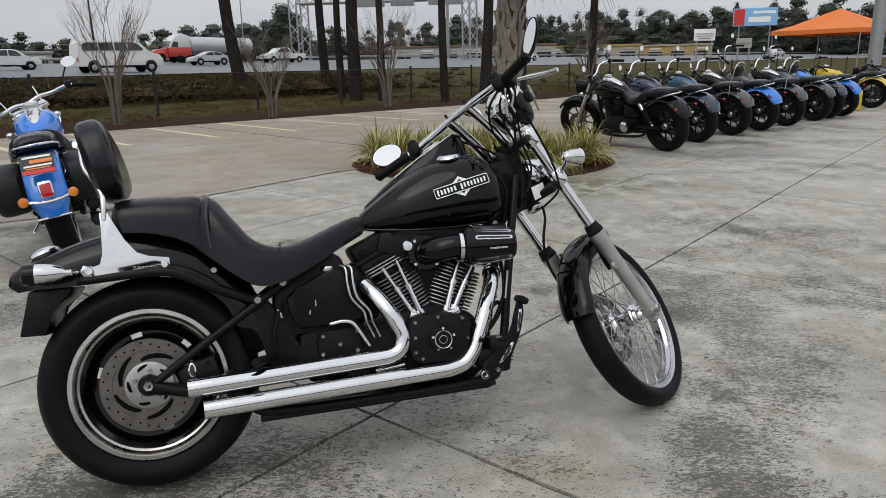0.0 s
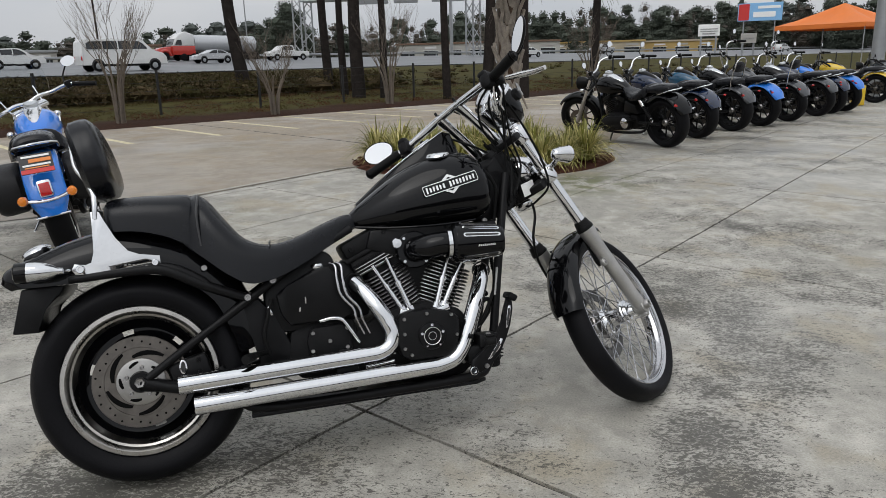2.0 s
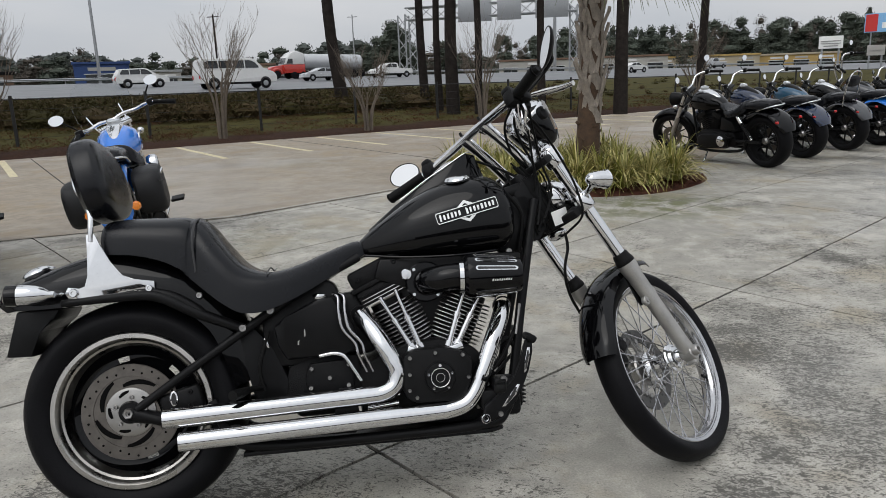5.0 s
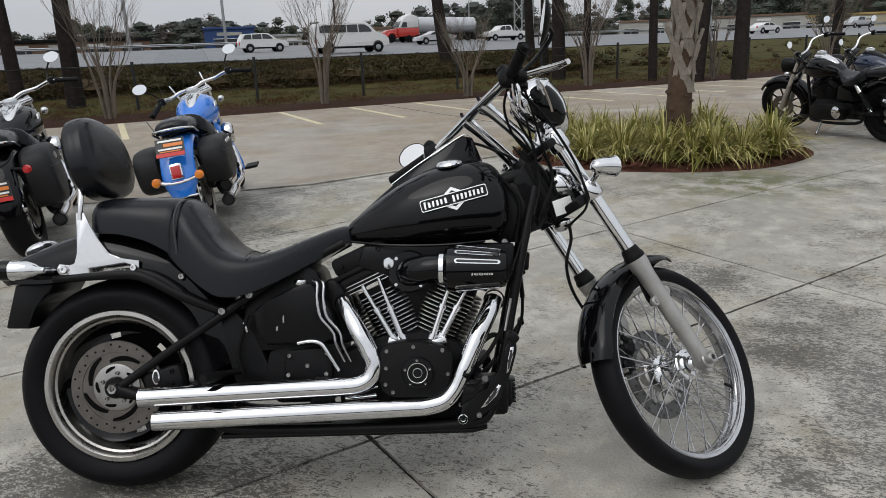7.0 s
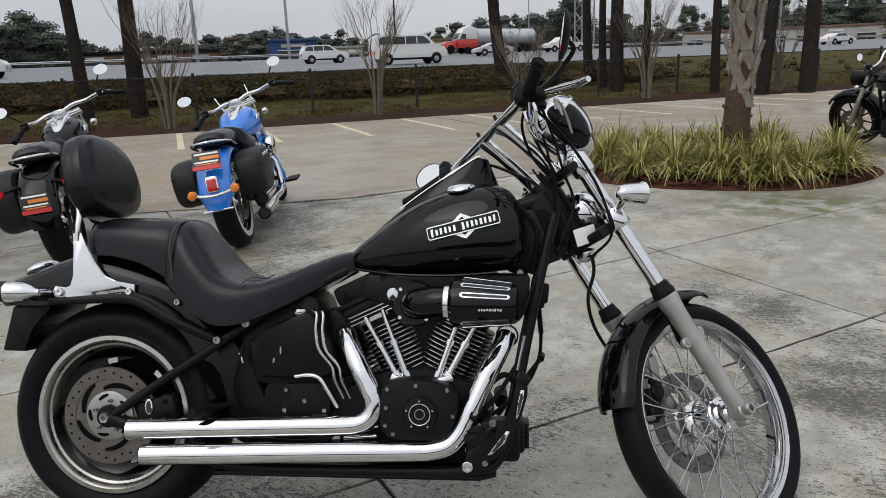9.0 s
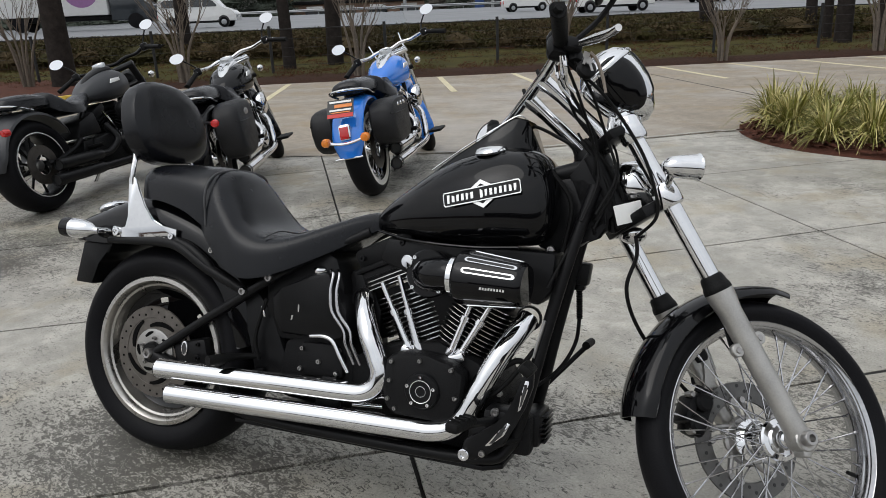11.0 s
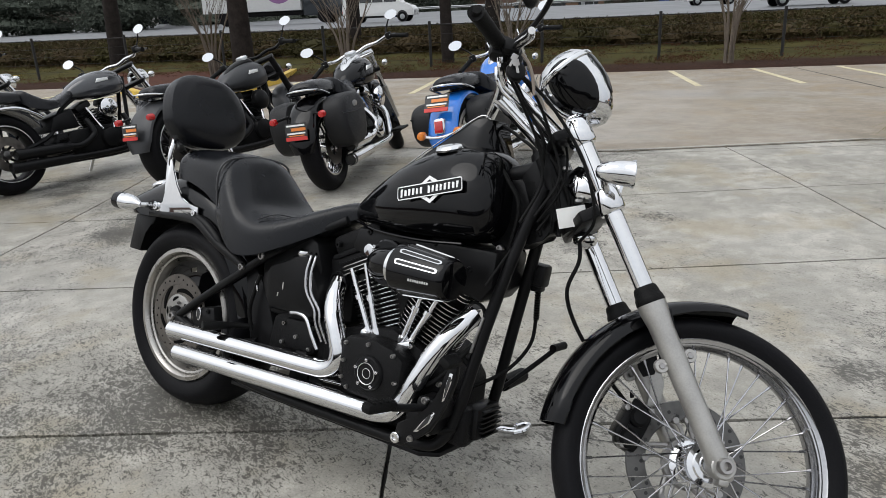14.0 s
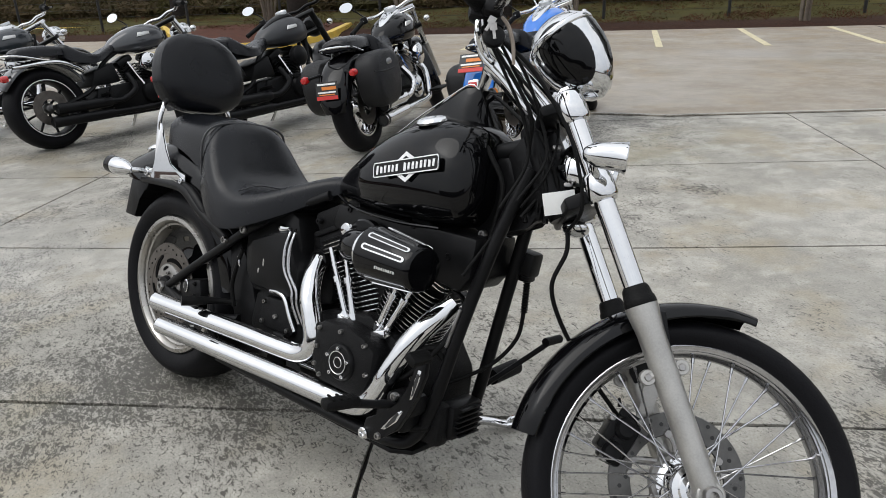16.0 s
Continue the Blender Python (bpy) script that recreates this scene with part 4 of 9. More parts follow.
def cylinder(sign):
    """One finned barrel with its head and rocker box, leaning fore or aft."""
    ang = radians(24) * sign
    rot = Matrix.Translation(CRANK) @ Matrix.Rotation(ang, 4, "Y")
    name = "front_cylinder" if sign > 0 else "rear_cylinder"

    def ringed(z0, z1, hx, hy, n=24, p=3.2, bm=None):
        rows = []
        for z, f in ((z0, 0.985), (z0 + 0.0006, 1.0), (z1 - 0.0006, 1.0), (z1, 0.985)):
            r = []
            for k in range(n):
                a = 2 * math.pi * k / n
                c, s = math.cos(a), math.sin(a)
                r.append((math.copysign(abs(c) ** (2 / p), c) * hx * f, math.copysign(abs(s) ** (2 / p), s) * hy * f, z))
            rows.append(r)
        return loft(rows, True, bm)

    bm = ringed(0.10, 0.30, 0.062, 0.060)
    bmesh.ops.transform(bm, matrix=rot, verts=bm.verts)
    barrel = hp(name, bm, SATIN_BLACK, engine, "black barrel with bright fin edges")
    for k in range(13):
        z = 0.130 + k * 0.0123
        hx = 0.080 + 0.008 * math.sin(math.pi * k / 14)
        bm = ringed(z, z + 0.0040, hx, 0.076)
        bmesh.ops.transform(bm, matrix=rot, verts=bm.verts)
        fin = hp("fin", bm, SATIN_BLACK, barrel)
        bm = ringed(z + 0.0006, z + 0.0034, hx + 0.0008, 0.0768)
        bmesh.ops.transform(bm, matrix=rot, verts=bm.verts)
        hp("fin_edge", bm, POLISHED, barrel)
    bm = box(0, 0, 0.335, 0.172, 0.150, 0.052, 0.012)
    box(0, 0, 0.366, 0.188, 0.158, 0.014, 0.004, bm)
    box(0, 0, 0.395, 0.172, 0.146, 0.055, 0.014, bm)
    bmesh.ops.transform(bm, matrix=rot, verts=bm.verts)
    head = hp("rocker_box", bm, WRINKLE, barrel)
    for k in range(4):
        bm = ringed(0.309 + k * 0.0105, 0.3125 + k * 0.0105, 0.090, 0.0795, p=7)
        bmesh.ops.transform(bm, matrix=rot, verts=bm.verts)
        hp("head_fin", bm, POLISHED if k < 3 else SATIN_BLACK, barrel)
    for x, y in ((-0.06, -0.080), (0.06, -0.080)):
        p = rot @ Vector((x, y, 0.395))
        bolt(p, 0.008, barrel, SATIN_BLACK)
    # pushrod tubes from the lifter block to the head
    for dx in (-0.016, 0.016):
        a = Vector((0.868 + sign * 0.056 + dx * 0.8, -0.094, 0.425))
        b = rot @ Vector((dx * 1.6, -0.090, 0.318))
        d = (b - a).normalized()
        bm = tube([a, a + d * 0.10], 0.0092, 12, 1)
        tube([a + d * 0.095, b], 0.0066, 12, 1, True, bm)
        tube([a + d * 0.088, a + d * 0.102], 0.0125, 12, 1, True, bm)
        tube([a - d * 0.004, a + d * 0.012], 0.0145, 12, 1, True, bm)
        hp("pushrod_tube", bm, CHROME, barrel, "chrome pushrod tube")
    bm = box(0.868 + sign * 0.052, -0.096, 0.412, 0.066, 0.040, 0.022, 0.005, rot=Matrix.Rotation(-0.35 * sign, 4, "Y"))
    hp("lifter_block", bm, CHROME, barrel, "chrome lifter block")
    return barrel


cylinder(-1)
cylinder(1)
CASE = [(0.770, 0.285), (0.80, 0.268), (0.92, 0.266), (0.948, 0.285), (0.966, 0.33), (0.970, 0.392), (0.93, 0.415), (0.875, 0.428), (0.80, 0.425), (0.768, 0.41), (0.758, 0.33)]
cam_case = hp("cam_cover", slab_poly(CASE, -0.164, -0.095, 0.016), WRINKLE, engine, "black wrinkle finish cam cover")
for x, z in ((0.786, 0.402), (0.86, 0.412), (0.94, 0.400), (0.953, 0.335), (0.780, 0.31), (0.783, 0.355), (0.80, 0.288)):
    bolt((x, -0.163, z), 0.0055, cam_case, STEEL)
hp("timer_cover", lathe([(0, -0.176), (0.024, -0.176), (0.026, -0.178), (0.029, -0.178), (0.031, -0.175), (0.040, -0.174), (0.044, -0.170), (0.045, -0.163)], 36, "y", (0.870, 0, 0.341)), SATIN_BLACK, cam_case, "round black timer cover")
hp("timer_ring", lathe([(0.0255, -0.1775), (0.0275, -0.179), (0.0285, -0.1775)], 36, "y", (0.870, 0, 0.341)), SILVER_INK, cam_case)
hp("timer_ring", lathe([(0.0115, -0.1755), (0.0125, -0.1775), (0.0138, -0.1755)], 28, "y", (0.870, 0, 0.341)), SILVER_INK, cam_case)
for k in range(5):
    a = 2 * math.pi * k / 5 + math.pi / 2
    bolt((0.870 + 0.0355 * math.cos(a), -0.174, 0.341 + 0.0355 * math.sin(a)), 0.0052, cam_case, CHROME)
# gearbox behind the cylinders
gearbox = hp("gearbox", slab_poly([(0.44, 0.40), (0.52, 0.43), (0.64, 0.42), (0.66, 0.30), (0.62, 0.25), (0.46, 0.25), (0.42, 0.31)], -0.098, 0.12, 0.012), WRINKLE, label="black gearbox housing")
hp("gearbox_cover", slab_poly([(0.50, 0.405), (0.60, 0.41), (0.625, 0.38), (0.625, 0.325), (0.60, 0.315), (0.49, 0.32), (0.485, 0.37)], -0.114, -0.09, 0.008), WRINKLE, gearbox)
for x, z in ((0.50, 0.335), (0.505, 0.39), (0.612, 0.395), (0.608, 0.335), (0.555, 0.36)):
    bolt((x, -0.114, z), 0.0065, gearbox, STEEL)
for a, b in (((0.66, -0.112, 0.262), (0.75, -0.122, 0.272)), ((0.67, -0.112, 0.29), (0.755, -0.122, 0.298))):
    hp("oil_fitting", tube([a, b], 0.007, 10, 1), CHROME, gearbox)
# oil tank and battery cover
oil = hp("side_cover", slab_poly([(0.405, 0.520), (0.44, 0.545), (0.52, 0.585), (0.575, 0.595), (0.632, 0.50), (0.645, 0.432), (0.60, 0.426), (0.44, 0.420), (0.415, 0.46)], -0.122, 0.12, 0.010), SATIN_BLACK, label="satin black side cover with small scratches")
bm = slab_poly(oval(0.492, 0.495, 0.0022, 0.011, 10), -0.1235, -0.121)
hp("scratch", bm, STITCH, oil, smooth=False)
hp("scratch", slab_poly([(0.470, 0.462), (0.474, 0.463), (0.476, 0.475), (0.471, 0.474)], -0.1235, -0.121), STITCH, oil, smooth=False)
bm = lathe([(0, 0.016), (0.012, 0.015), (0.020, 0.011), (0.022, 0.004), (0.019, -0.004), (0.012, -0.02)], 20, "z", (0.540, -0.094, 0.592))
hp("filler_cap", bm, CHROME, oil, "chrome oil filler cap")
for off in (0.0, 0.018):
    hp("oil_line", tube([(0.578 + off, -0.108, 0.602), (0.592 + off, -0.124, 0.59), (0.592 + off, -0.135, 0.55), (0.600 + off, -0.137, 0.50), (0.634 + off, -0.135, 0.455), (0.642 + off, -0.135, 0.42), (0.663 + off, -0.125, 0.37)], 0.0044, 10, 6), RIM_CHROME, oil, "chrome oil line")
hp("oil_line", tube([(0.53, -0.118, 0.425), (0.57, -0.124, 0.43), (0.60, -0.126, 0.42), (0.625, -0.126, 0.38), (0.645, -0.122, 0.345)], 0.0065, 10, 6), CHROME, oil)
hp("rear_brake_hose", tube([(0.39, -0.118, 0.51), (0.375, -0.122, 0.46), (0.36, -0.122, 0.40), (0.37, -0.118, 0.34)], 0.006, 8, 6), BLACK_RUBBER, oil)
hp("hose_clip", box(0.384, -0.122, 0.475, 0.007, 0.006, 0.03, 0.002, rot=Matrix.Rotation(-0.35, 4, "Y")), CHROME, oil)

# plain black blocks, added to close see-through gaps in the frame behind the covers
hp("battery_box", slab_poly([(0.37, 0.40), (0.61, 0.40), (0.61, 0.56), (0.585, 0.63), (0.54, 0.655), (0.42, 0.60), (0.37, 0.56)], -0.095, 0.095, 0.012), SATIN_BLACK, label="black filler block under the seat")
hp("ignition_coil", slab_poly([(0.70, 0.635), (0.80, 0.60), (1.00, 0.60), (1.07, 0.575), (1.12, 0.560), (1.150, 0.60), (1.155, 0.69), (0.72, 0.695)], -0.085, 0.075, 0.012), SATIN_BLACK, label="black filler block under the tank")
hp("starter_motor", slab_poly([(0.60, 0.40), (0.70, 0.42), (0.70, 0.50), (0.66, 0.60), (0.60, 0.60)], -0.055, 0.09, 0.014), SATIN_BLACK, label="black filler block behind the cylinder")
hp("carburettor", slab_poly([(0.82, 0.43), (0.92, 0.43), (0.975, 0.61), (0.93, 0.66), (0.80, 0.66), (0.76, 0.61)], -0.055, 0.055, 0.012), SATIN_BLACK, label="black filler block between the cylinders")

# air cleaner: elbow and tapered can with slots
air = hp("air_cleaner", lathe([(0, -0.002), (0.054, 0.0), (0.062, 0.008), (0.063, 0.02), (0.0505, 0.150), (0.048, 0.160), (0.044, 0.164), (0, 0.164)], 40, "x"), GLOSS_BLACK, label="gloss black tapered air cleaner with bright slots")
AIR = Matrix.Translation((0.957, -0.190, 0.626)) @ Matrix.Rotation(radians(1.5), 4, "Y") @ Matrix.Rotation(radians(-5), 4, "Z")
air.matrix_basis = AIR
SLOPE = 5.5  # the can narrows towards its front
for k in range(12):
    m = Matrix.Rotation(radians(-22 - 26.2 * k), 4, "X")
    bm = slab_poly([(0.028, -0.0068), (0.138, -0.0060), (0.1425, -0.0035), (0.144, 0), (0.1425, 0.0035), (0.138, 0.0060), (0.028, 0.0068), (0.0235, 0.004), (0.022, 0), (0.0235, -0.004)], -0.0663, -0.0580)
    bmesh.ops.transform(bm, matrix=m @ Matrix.Rotation(radians(SLOPE), 4, "Z"), verts=bm.verts)
    slot = hp("slot_rim", bm, CHROME, air, smooth=False)
    bm = slab_poly([(0.030, -0.0036), (0.135, -0.0030), (0.138, 0), (0.135, 0.0030), (0.030, 0.0036), (0.027, 0)], -0.0670, -0.0590)
    bmesh.ops.transform(bm, matrix=m @ Matrix.Rotation(radians(SLOPE), 4, "Z"), verts=bm.verts)
    hp("slot_well", bm, BLACK_TAG, air, smooth=False)
hp("end_band", lathe([(0.040, -0.016), (0.047, -0.015), (0.047, -0.003), (0.040, -0.002)], 40, "x"), CHROME, air)
for k in range(9):
    x = 0.068 + k * 0.0065
    bm = slab_poly([(x, -0.003 + 0.001 * (k % 2)), (x + 0.004, -0.003), (x + 0.0048, 0.0035 - 0.001 * (k % 3)), (x + 0.001, 0.003)], -0.0660, -0.0620)
    bmesh.ops.transform(bm, matrix=Matrix.Rotation(radians(12.5), 4, "X") @ Matrix.Rotation(radians(SLOPE), 4, "Z"), verts=bm.verts)
    hp("script_stroke", bm, SILVER_INK, air, smooth=False)
intake = hp("intake_elbow", tube([(0.958, -0.188, 0.628), (0.918, -0.184, 0.628), (0.882, -0.168, 0.622), (0.858, -0.130, 0.618), (0.852, -0.07, 0.615)], [0.038, 0.038, 0.040, 0.041, 0.042], 24, 6), GLOSS_BLACK, label="gloss black intake elbow")
hp("elbow_flange", lathe([(0, -0.122), (0.056, -0.122), (0.060, -0.117), (0.060, -0.102), (0, -0.102)], 32, "y", (0.852, 0, 0.618)), GLOSS_BLACK, intake)
for a in (0.6, 2.3, 3.9, 5.4):
    bolt((0.852 + 0.051 * math.cos(a), -0.123, 0.618 + 0.051 * math.sin(a)), 0.0055, intake, CHROME)
hp("horn_cover", lathe([(0, -0.150), (0.014, -0.149), (0.0165, -0.146), (0.0165, -0.138), (0.011, -0.08)], 24, "y", (0.796, 0.022, 0.643)), CHROME, label="round chrome choke knob")

# exhaust pipes
R_PIPE = 0.0262
PIPES = (([(0.655, -0.070, 0.530), (0.678, -0.106, 0.498), (0.708, -0.136, 0.452), (0.735, -0.144, 0.400), (0.747, -0.146, 0.362), (0.738, -0.148, 0.328), (0.705, -0.151, 0.309), (0.65, -0.156, 0.305), (0.5, -0.169, 0.304), (0.11, -0.203, 0.300)], "upper"),
         ([(1.092, -0.050, 0.525), (1.070, -0.092, 0.486), (1.038, -0.124, 0.428), (1.003, -0.142, 0.353), (0.977, -0.146, 0.296), (0.943, -0.149, 0.258), (0.895, -0.152, 0.244), (0.84, -0.155, 0.2415), (0.6, -0.172, 0.240), (0.148, -0.205, 0.236)], "lower"))
for pts, kind in PIPES:
    ex = hp("exhaust_pipe", tube(pts, R_PIPE, 28, 8, False), CHROME, label="long straight chrome exhaust pipe")
    a, b = Vector(pts[-2]), Vector(pts[-1])
    bm = tube([b - Vector((-0.001, 0, 0)), b + Vector((0.12, 0.010, 0.0009))], R_PIPE - 0.003, 24, 1, False)
    hp("pipe_bore", bm, SATIN_BLACK, ex)
    bm = lathe([(R_PIPE - 0.003, 0.0), (R_PIPE, 0.0)], 28, "x", b)
    hp("pipe_lip", bm, CHROME, ex)
    for x in ((0.295,) if kind == "upper" else (0.295,)):
        z = 0.302 if kind == "upper" else 0.238
        hp("pipe_clip", box(x, -0.193, z + R_PIPE - 0.001, 0.022, 0.012, 0.006, 0.002), SATIN_BLACK, ex)
    hp("pipe_flange", lathe([(0.0265, 0), (0.031, 0.0), (0.031, 0.012), (0.0265, 0.012)], 20, "y", (pts[0][0], pts[0][1] - 0.006, pts[0][2]), close=True), SATIN_BLACK, ex)
hp("exhaust_bracket", slab_poly([(0.30, 0.21), (0.62, 0.20), (0.64, 0.23), (0.62, 0.33), (0.58, 0.33), (0.56, 0.24), (0.30, 0.235)], -0.138, -0.130, 0.002), SATIN_BLACK)

# foot controls
PEDAL = [(0.980, 0.205), (1.015, 0.205), (1.045, 0.222), (1.085, 0.255), (1.108, 0.300), (1.128, 0.345), (1.143, 0.395), (1.143, 0.425), (1.124, 0.432), (1.114, 0.402), (1.106, 0.362), (1.085, 0.318), (1.055, 0.288), (1.02, 0.268), (0.99, 0.250)]
peg = hp("brake_pedal_assembly", slab_poly(PEDAL, -0.188, -0.172, 0.004), SATIN_BLACK, label="black and chrome forward foot control")
for poly in ([(1.112, 0.335), (1.119, 0.340), (1.133, 0.385), (1.135, 0.408), (1.126, 0.408), (1.118, 0.375)], [(1.040, 0.244), (1.052, 0.246), (1.085, 0.276), (1.098, 0.304), (1.090, 0.306), (1.065, 0.276)]):
    hp("pedal_slot", slab_poly([(x, z) for x, z in poly], -0.1905, -0.171, 0.001), CHROME, peg)
    cx, cz = sum(p[0] for p in poly) / 6, sum(p[1] for p in poly) / 6
    hp("slot_well", slab_poly([(cx + (x - cx) * 0.62, cz + (z - cz) * 0.74) for x, z in poly], -0.1915, -0.171), BLACK_TAG, peg, smooth=False)
hp("pedal_pad", box(1.132, -0.200, 0.438, 0.032, 0.06, 0.022, 0.007, rot=Matrix.Rotation(0.6, 4, "Y")), BLACK_RUBBER, peg)
foot_arm = hp("foot_peg", tube([(1.06, -0.150, 0.300), (1.040, -0.222, 0.309), (1.028, -0.262, 0.315)], [0.010, 0.0095, 0.010], 12, 4), SATIN_BLACK, peg, "black folding foot peg")
peg_turn = Matrix.Rotation(math.atan2(0.02, 0.08), 4, "Z")
hp("peg_rubber", box(1.018, -0.298, 0.322, 0.034, 0.084, 0.024, 0.008, rot=peg_turn.inverted()), BLACK_RUBBER, foot_arm, "ribbed black rubber")
for k in range(4):
    hp("peg_rib", box(1.026 - 0.0045 * k, -0.268 - 0.018 * k, 0.334 + 0.001 * k, 0.028, 0.006, 0.004, 0.001, rot=peg_turn.inverted()), BLACK_RUBBER, foot_arm)
bm = box(1.06, -0.135, 0.30, 0.07, 0.07, 0.05, 0.012)
box(1.03, -0.115, 0.26, 0.09, 0.08, 0.06, 0.012, bm)
hp("master_cylinder", bm, SATIN_BLACK, peg)
bolt((0.991, -0.188, 0.215), 0.014, peg, CHROME)
bolt((1.035, -0.188, 0.225), 0.008, peg, STEEL)
bolt((1.055, -0.171, 0.32), 0.01, peg, STEEL)
hp("passenger_peg", tube([(0.37, -0.11, 0.350), (0.335, -0.155, 0.352), (0.315, -0.205, 0.352), (0.300, -0.240, 0.352)], [0.008, 0.009, 0.014, 0.014], 12, 5), BLACK_RUBBER, label="black folding passenger foot peg")
far_peg = hp("shift_lever", tube([(1.06, 0.13, 0.27), (1.14, 0.20, 0.362), (1.19, 0.235, 0.420)], 0.007, 10, 5), SATIN_BLACK, label="black shift lever with rubber end")
hp("shift_rubber", tube([(1.19, 0.215, 0.423), (1.195, 0.275, 0.425)], 0.011, 12, 1), BLACK_RUBBER, far_peg)
hp("left_foot_peg", tube([(1.07, 0.18, 0.30), (1.065, 0.30, 0.305)], 0.021, 12, 1), BLACK_RUBBER, far_peg)
stand = hp("side_stand", tube([(0.90, 0.12, 0.17), (0.935, 0.24, 0.125), (0.99, 0.325, 0.112), (1.035, 0.352, 0.112)], [0.014, 0.013, 0.012, 0.011], 10, 5), CHROME, label="chrome side stand")
hp("stand_foot", tube([(1.035, 0.350, 0.108), (1.056, 0.375, 0.116), (1.058, 0.405, 0.124), (1.040, 0.408, 0.124), (1.025, 0.385, 0.117), (1.03, 0.355, 0.109)], 0.0075, 8, 5), CHROME, stand)
# regulator and brake switch on the downtubes
reg = hp("regulator", box(1.112, 0.0, 0.252, 0.05, 0.11, 0.085, 0.012), SATIN_BLACK, label="finned black regulator between the downtubes")
for k in range(6):
    hp("regulator_fin", box(1.141, 0.0, 0.222 + 0.0125 * k, 0.014, 0.10 - 0.01 * abs(k - 2.5), 0.004, 0.001), SATIN_BLACK, reg)
bm = box(1.185, 0.085, 0.632, 0.050, 0.046, 0.058, 0.008, rot=Matrix.Rotation(0.1, 4, "Y"))
box(1.182, 0.092, 0.600, 0.032, 0.034, 0.024, 0.006, bm)
blk = hp("switch_block", bm, SATIN_BLACK, label="black rear brake switch block")
A, B = Vector((1.182, 0.098, 0.588)), Vector((1.188, 0.094, 0.515))
prof, rad = [], []
for k in range(24):
    prof.append(A.lerp(B, k / 23))
    rad.append(0.0095 if k % 2 else 0.0062)
hp("spring_boot", tube(prof, rad, 10, 1), BLACK_RUBBER, blk)
hp("cable", tube([(1.188, 0.094, 0.52), (1.182, 0.09, 0.45), (1.15, 0.05, 0.385), (1.09, 0.0, 0.335), (1.03, -0.05, 0.30)], 0.005, 8, 6), BLACK_RUBBER, blk)
bolt((1.129, -0.028, 0.693), 0.010, frame_ob, STEEL)

# ---- steered front end ----
FC = (1.657, 0.012, 0.303)
f_tread = tyre_profile(0.323, 0.092, 0.268)
front_wheel = fp("front_wheel", lathe([(0.2555, -0.026), (0.2585, -0.0275), (0.2595, -0.0305), (0.2665, -0.0335), (0.2685, -0.0355), (0.2712, -0.0340), (0.2705, -0.0300), (0.2630, -0.0285), (0.2612, -0.0200), (0.2570, -0.0175), (0.2515, -0.0120), (0.2500, 0.0), (0.2515, 0.0120), (0.2570, 0.0175), (0.2612, 0.0200), (0.2630, 0.0285), (0.2705, 0.0300), (0.2712, 0.0340), (0.2685, 0.0355), (0.2665, 0.0335), (0.2595, 0.0305), (0.2585, 0.0275), (0.2555, 0.026), (0.2530, 0.016), (0.2475, 0.010), (0.2465, 0.0), (0.2475, -0.010), (0.2530, -0.016)], 80, "y", FC, close=True), RIM_CHROME, label="chrome spoked front wheel")
fp("front_tyre", lathe(f_tread, 80, "y", FC), RUBBER, front_wheel, "narrow black front tyre")
fp("hub", lathe([(0.0, -0.078), (0.018, -0.078), (0.022, -0.072), (0.024, -0.062), (0.034, -0.060), (0.037, -0.056), (0.036, -0.052), (0.046, -0.049), (0.049, -0.044), (0.048, -0.040), (0.038, -0.036), (0.031, -0.025), (0.029, 0.0), (0.031, 0.025), (0.040, 0.038), (0.050, 0.042), (0.050, 0.048), (0.040, 0.052), (0.02, 0.058), (0.0, 0.06)], 32, "y", FC), CHROME, front_wheel, "chrome hub")
for k in range(40):
    a = 2 * math.pi * k / 40
    side = -1 if k % 2 else 1
    lean = 0.62 if (k // 2) % 2 else -0.62
    h0 = Vector((FC[0] + 0.040 * math.cos(a + lean), FC[1] + side * 0.044, FC[2] + 0.040 * math.sin(a + lean)))
    h1 = Vector((FC[0] + 0.252 * math.cos(a), FC[1] + side * 0.006, FC[2] + 0.252 * math.sin(a)))
    bm = rod(h0, h1, 0.0019, 6)
    tube([h1.lerp(h0, 0.07), h1], 0.0033, 6, 1, True, bm)
    fp("spoke", bm, RIM_CHROME, front_wheel)
bm = lathe([(0.096, 0.068), (0.138, 0.068), (0.140, 0.071), (0.138, 0.074), (0.096, 0.074), (0.094, 0.071)], 64, "y", FC, close=True)
fd = fp("front_disc", bm, DARK_ROTOR, front_wheel, "drilled steel front brake disc")
for k in range(40):
    a = 2 * math.pi * k / 40
    rr = 0.104 + 0.026 * (k % 3) / 2
    # solid dark plugs, the shade of the holes put into their colour
    fp("disc_hole", lathe([(0.0, 0.0672), (0.0045, 0.0672), (0.0045, 0.0752), (0.0, 0.0752)], 8, "y", (FC[0] + math.cos(a) * rr, FC[1], FC[2] + math.sin(a) * rr)), BLACK_TAG, fd)
bm = lathe([(0.03, 0.058), (0.055, 0.062), (0.06, 0.068), (0.055, 0.072), (0.03, 0.070)], 32, "y", FC)
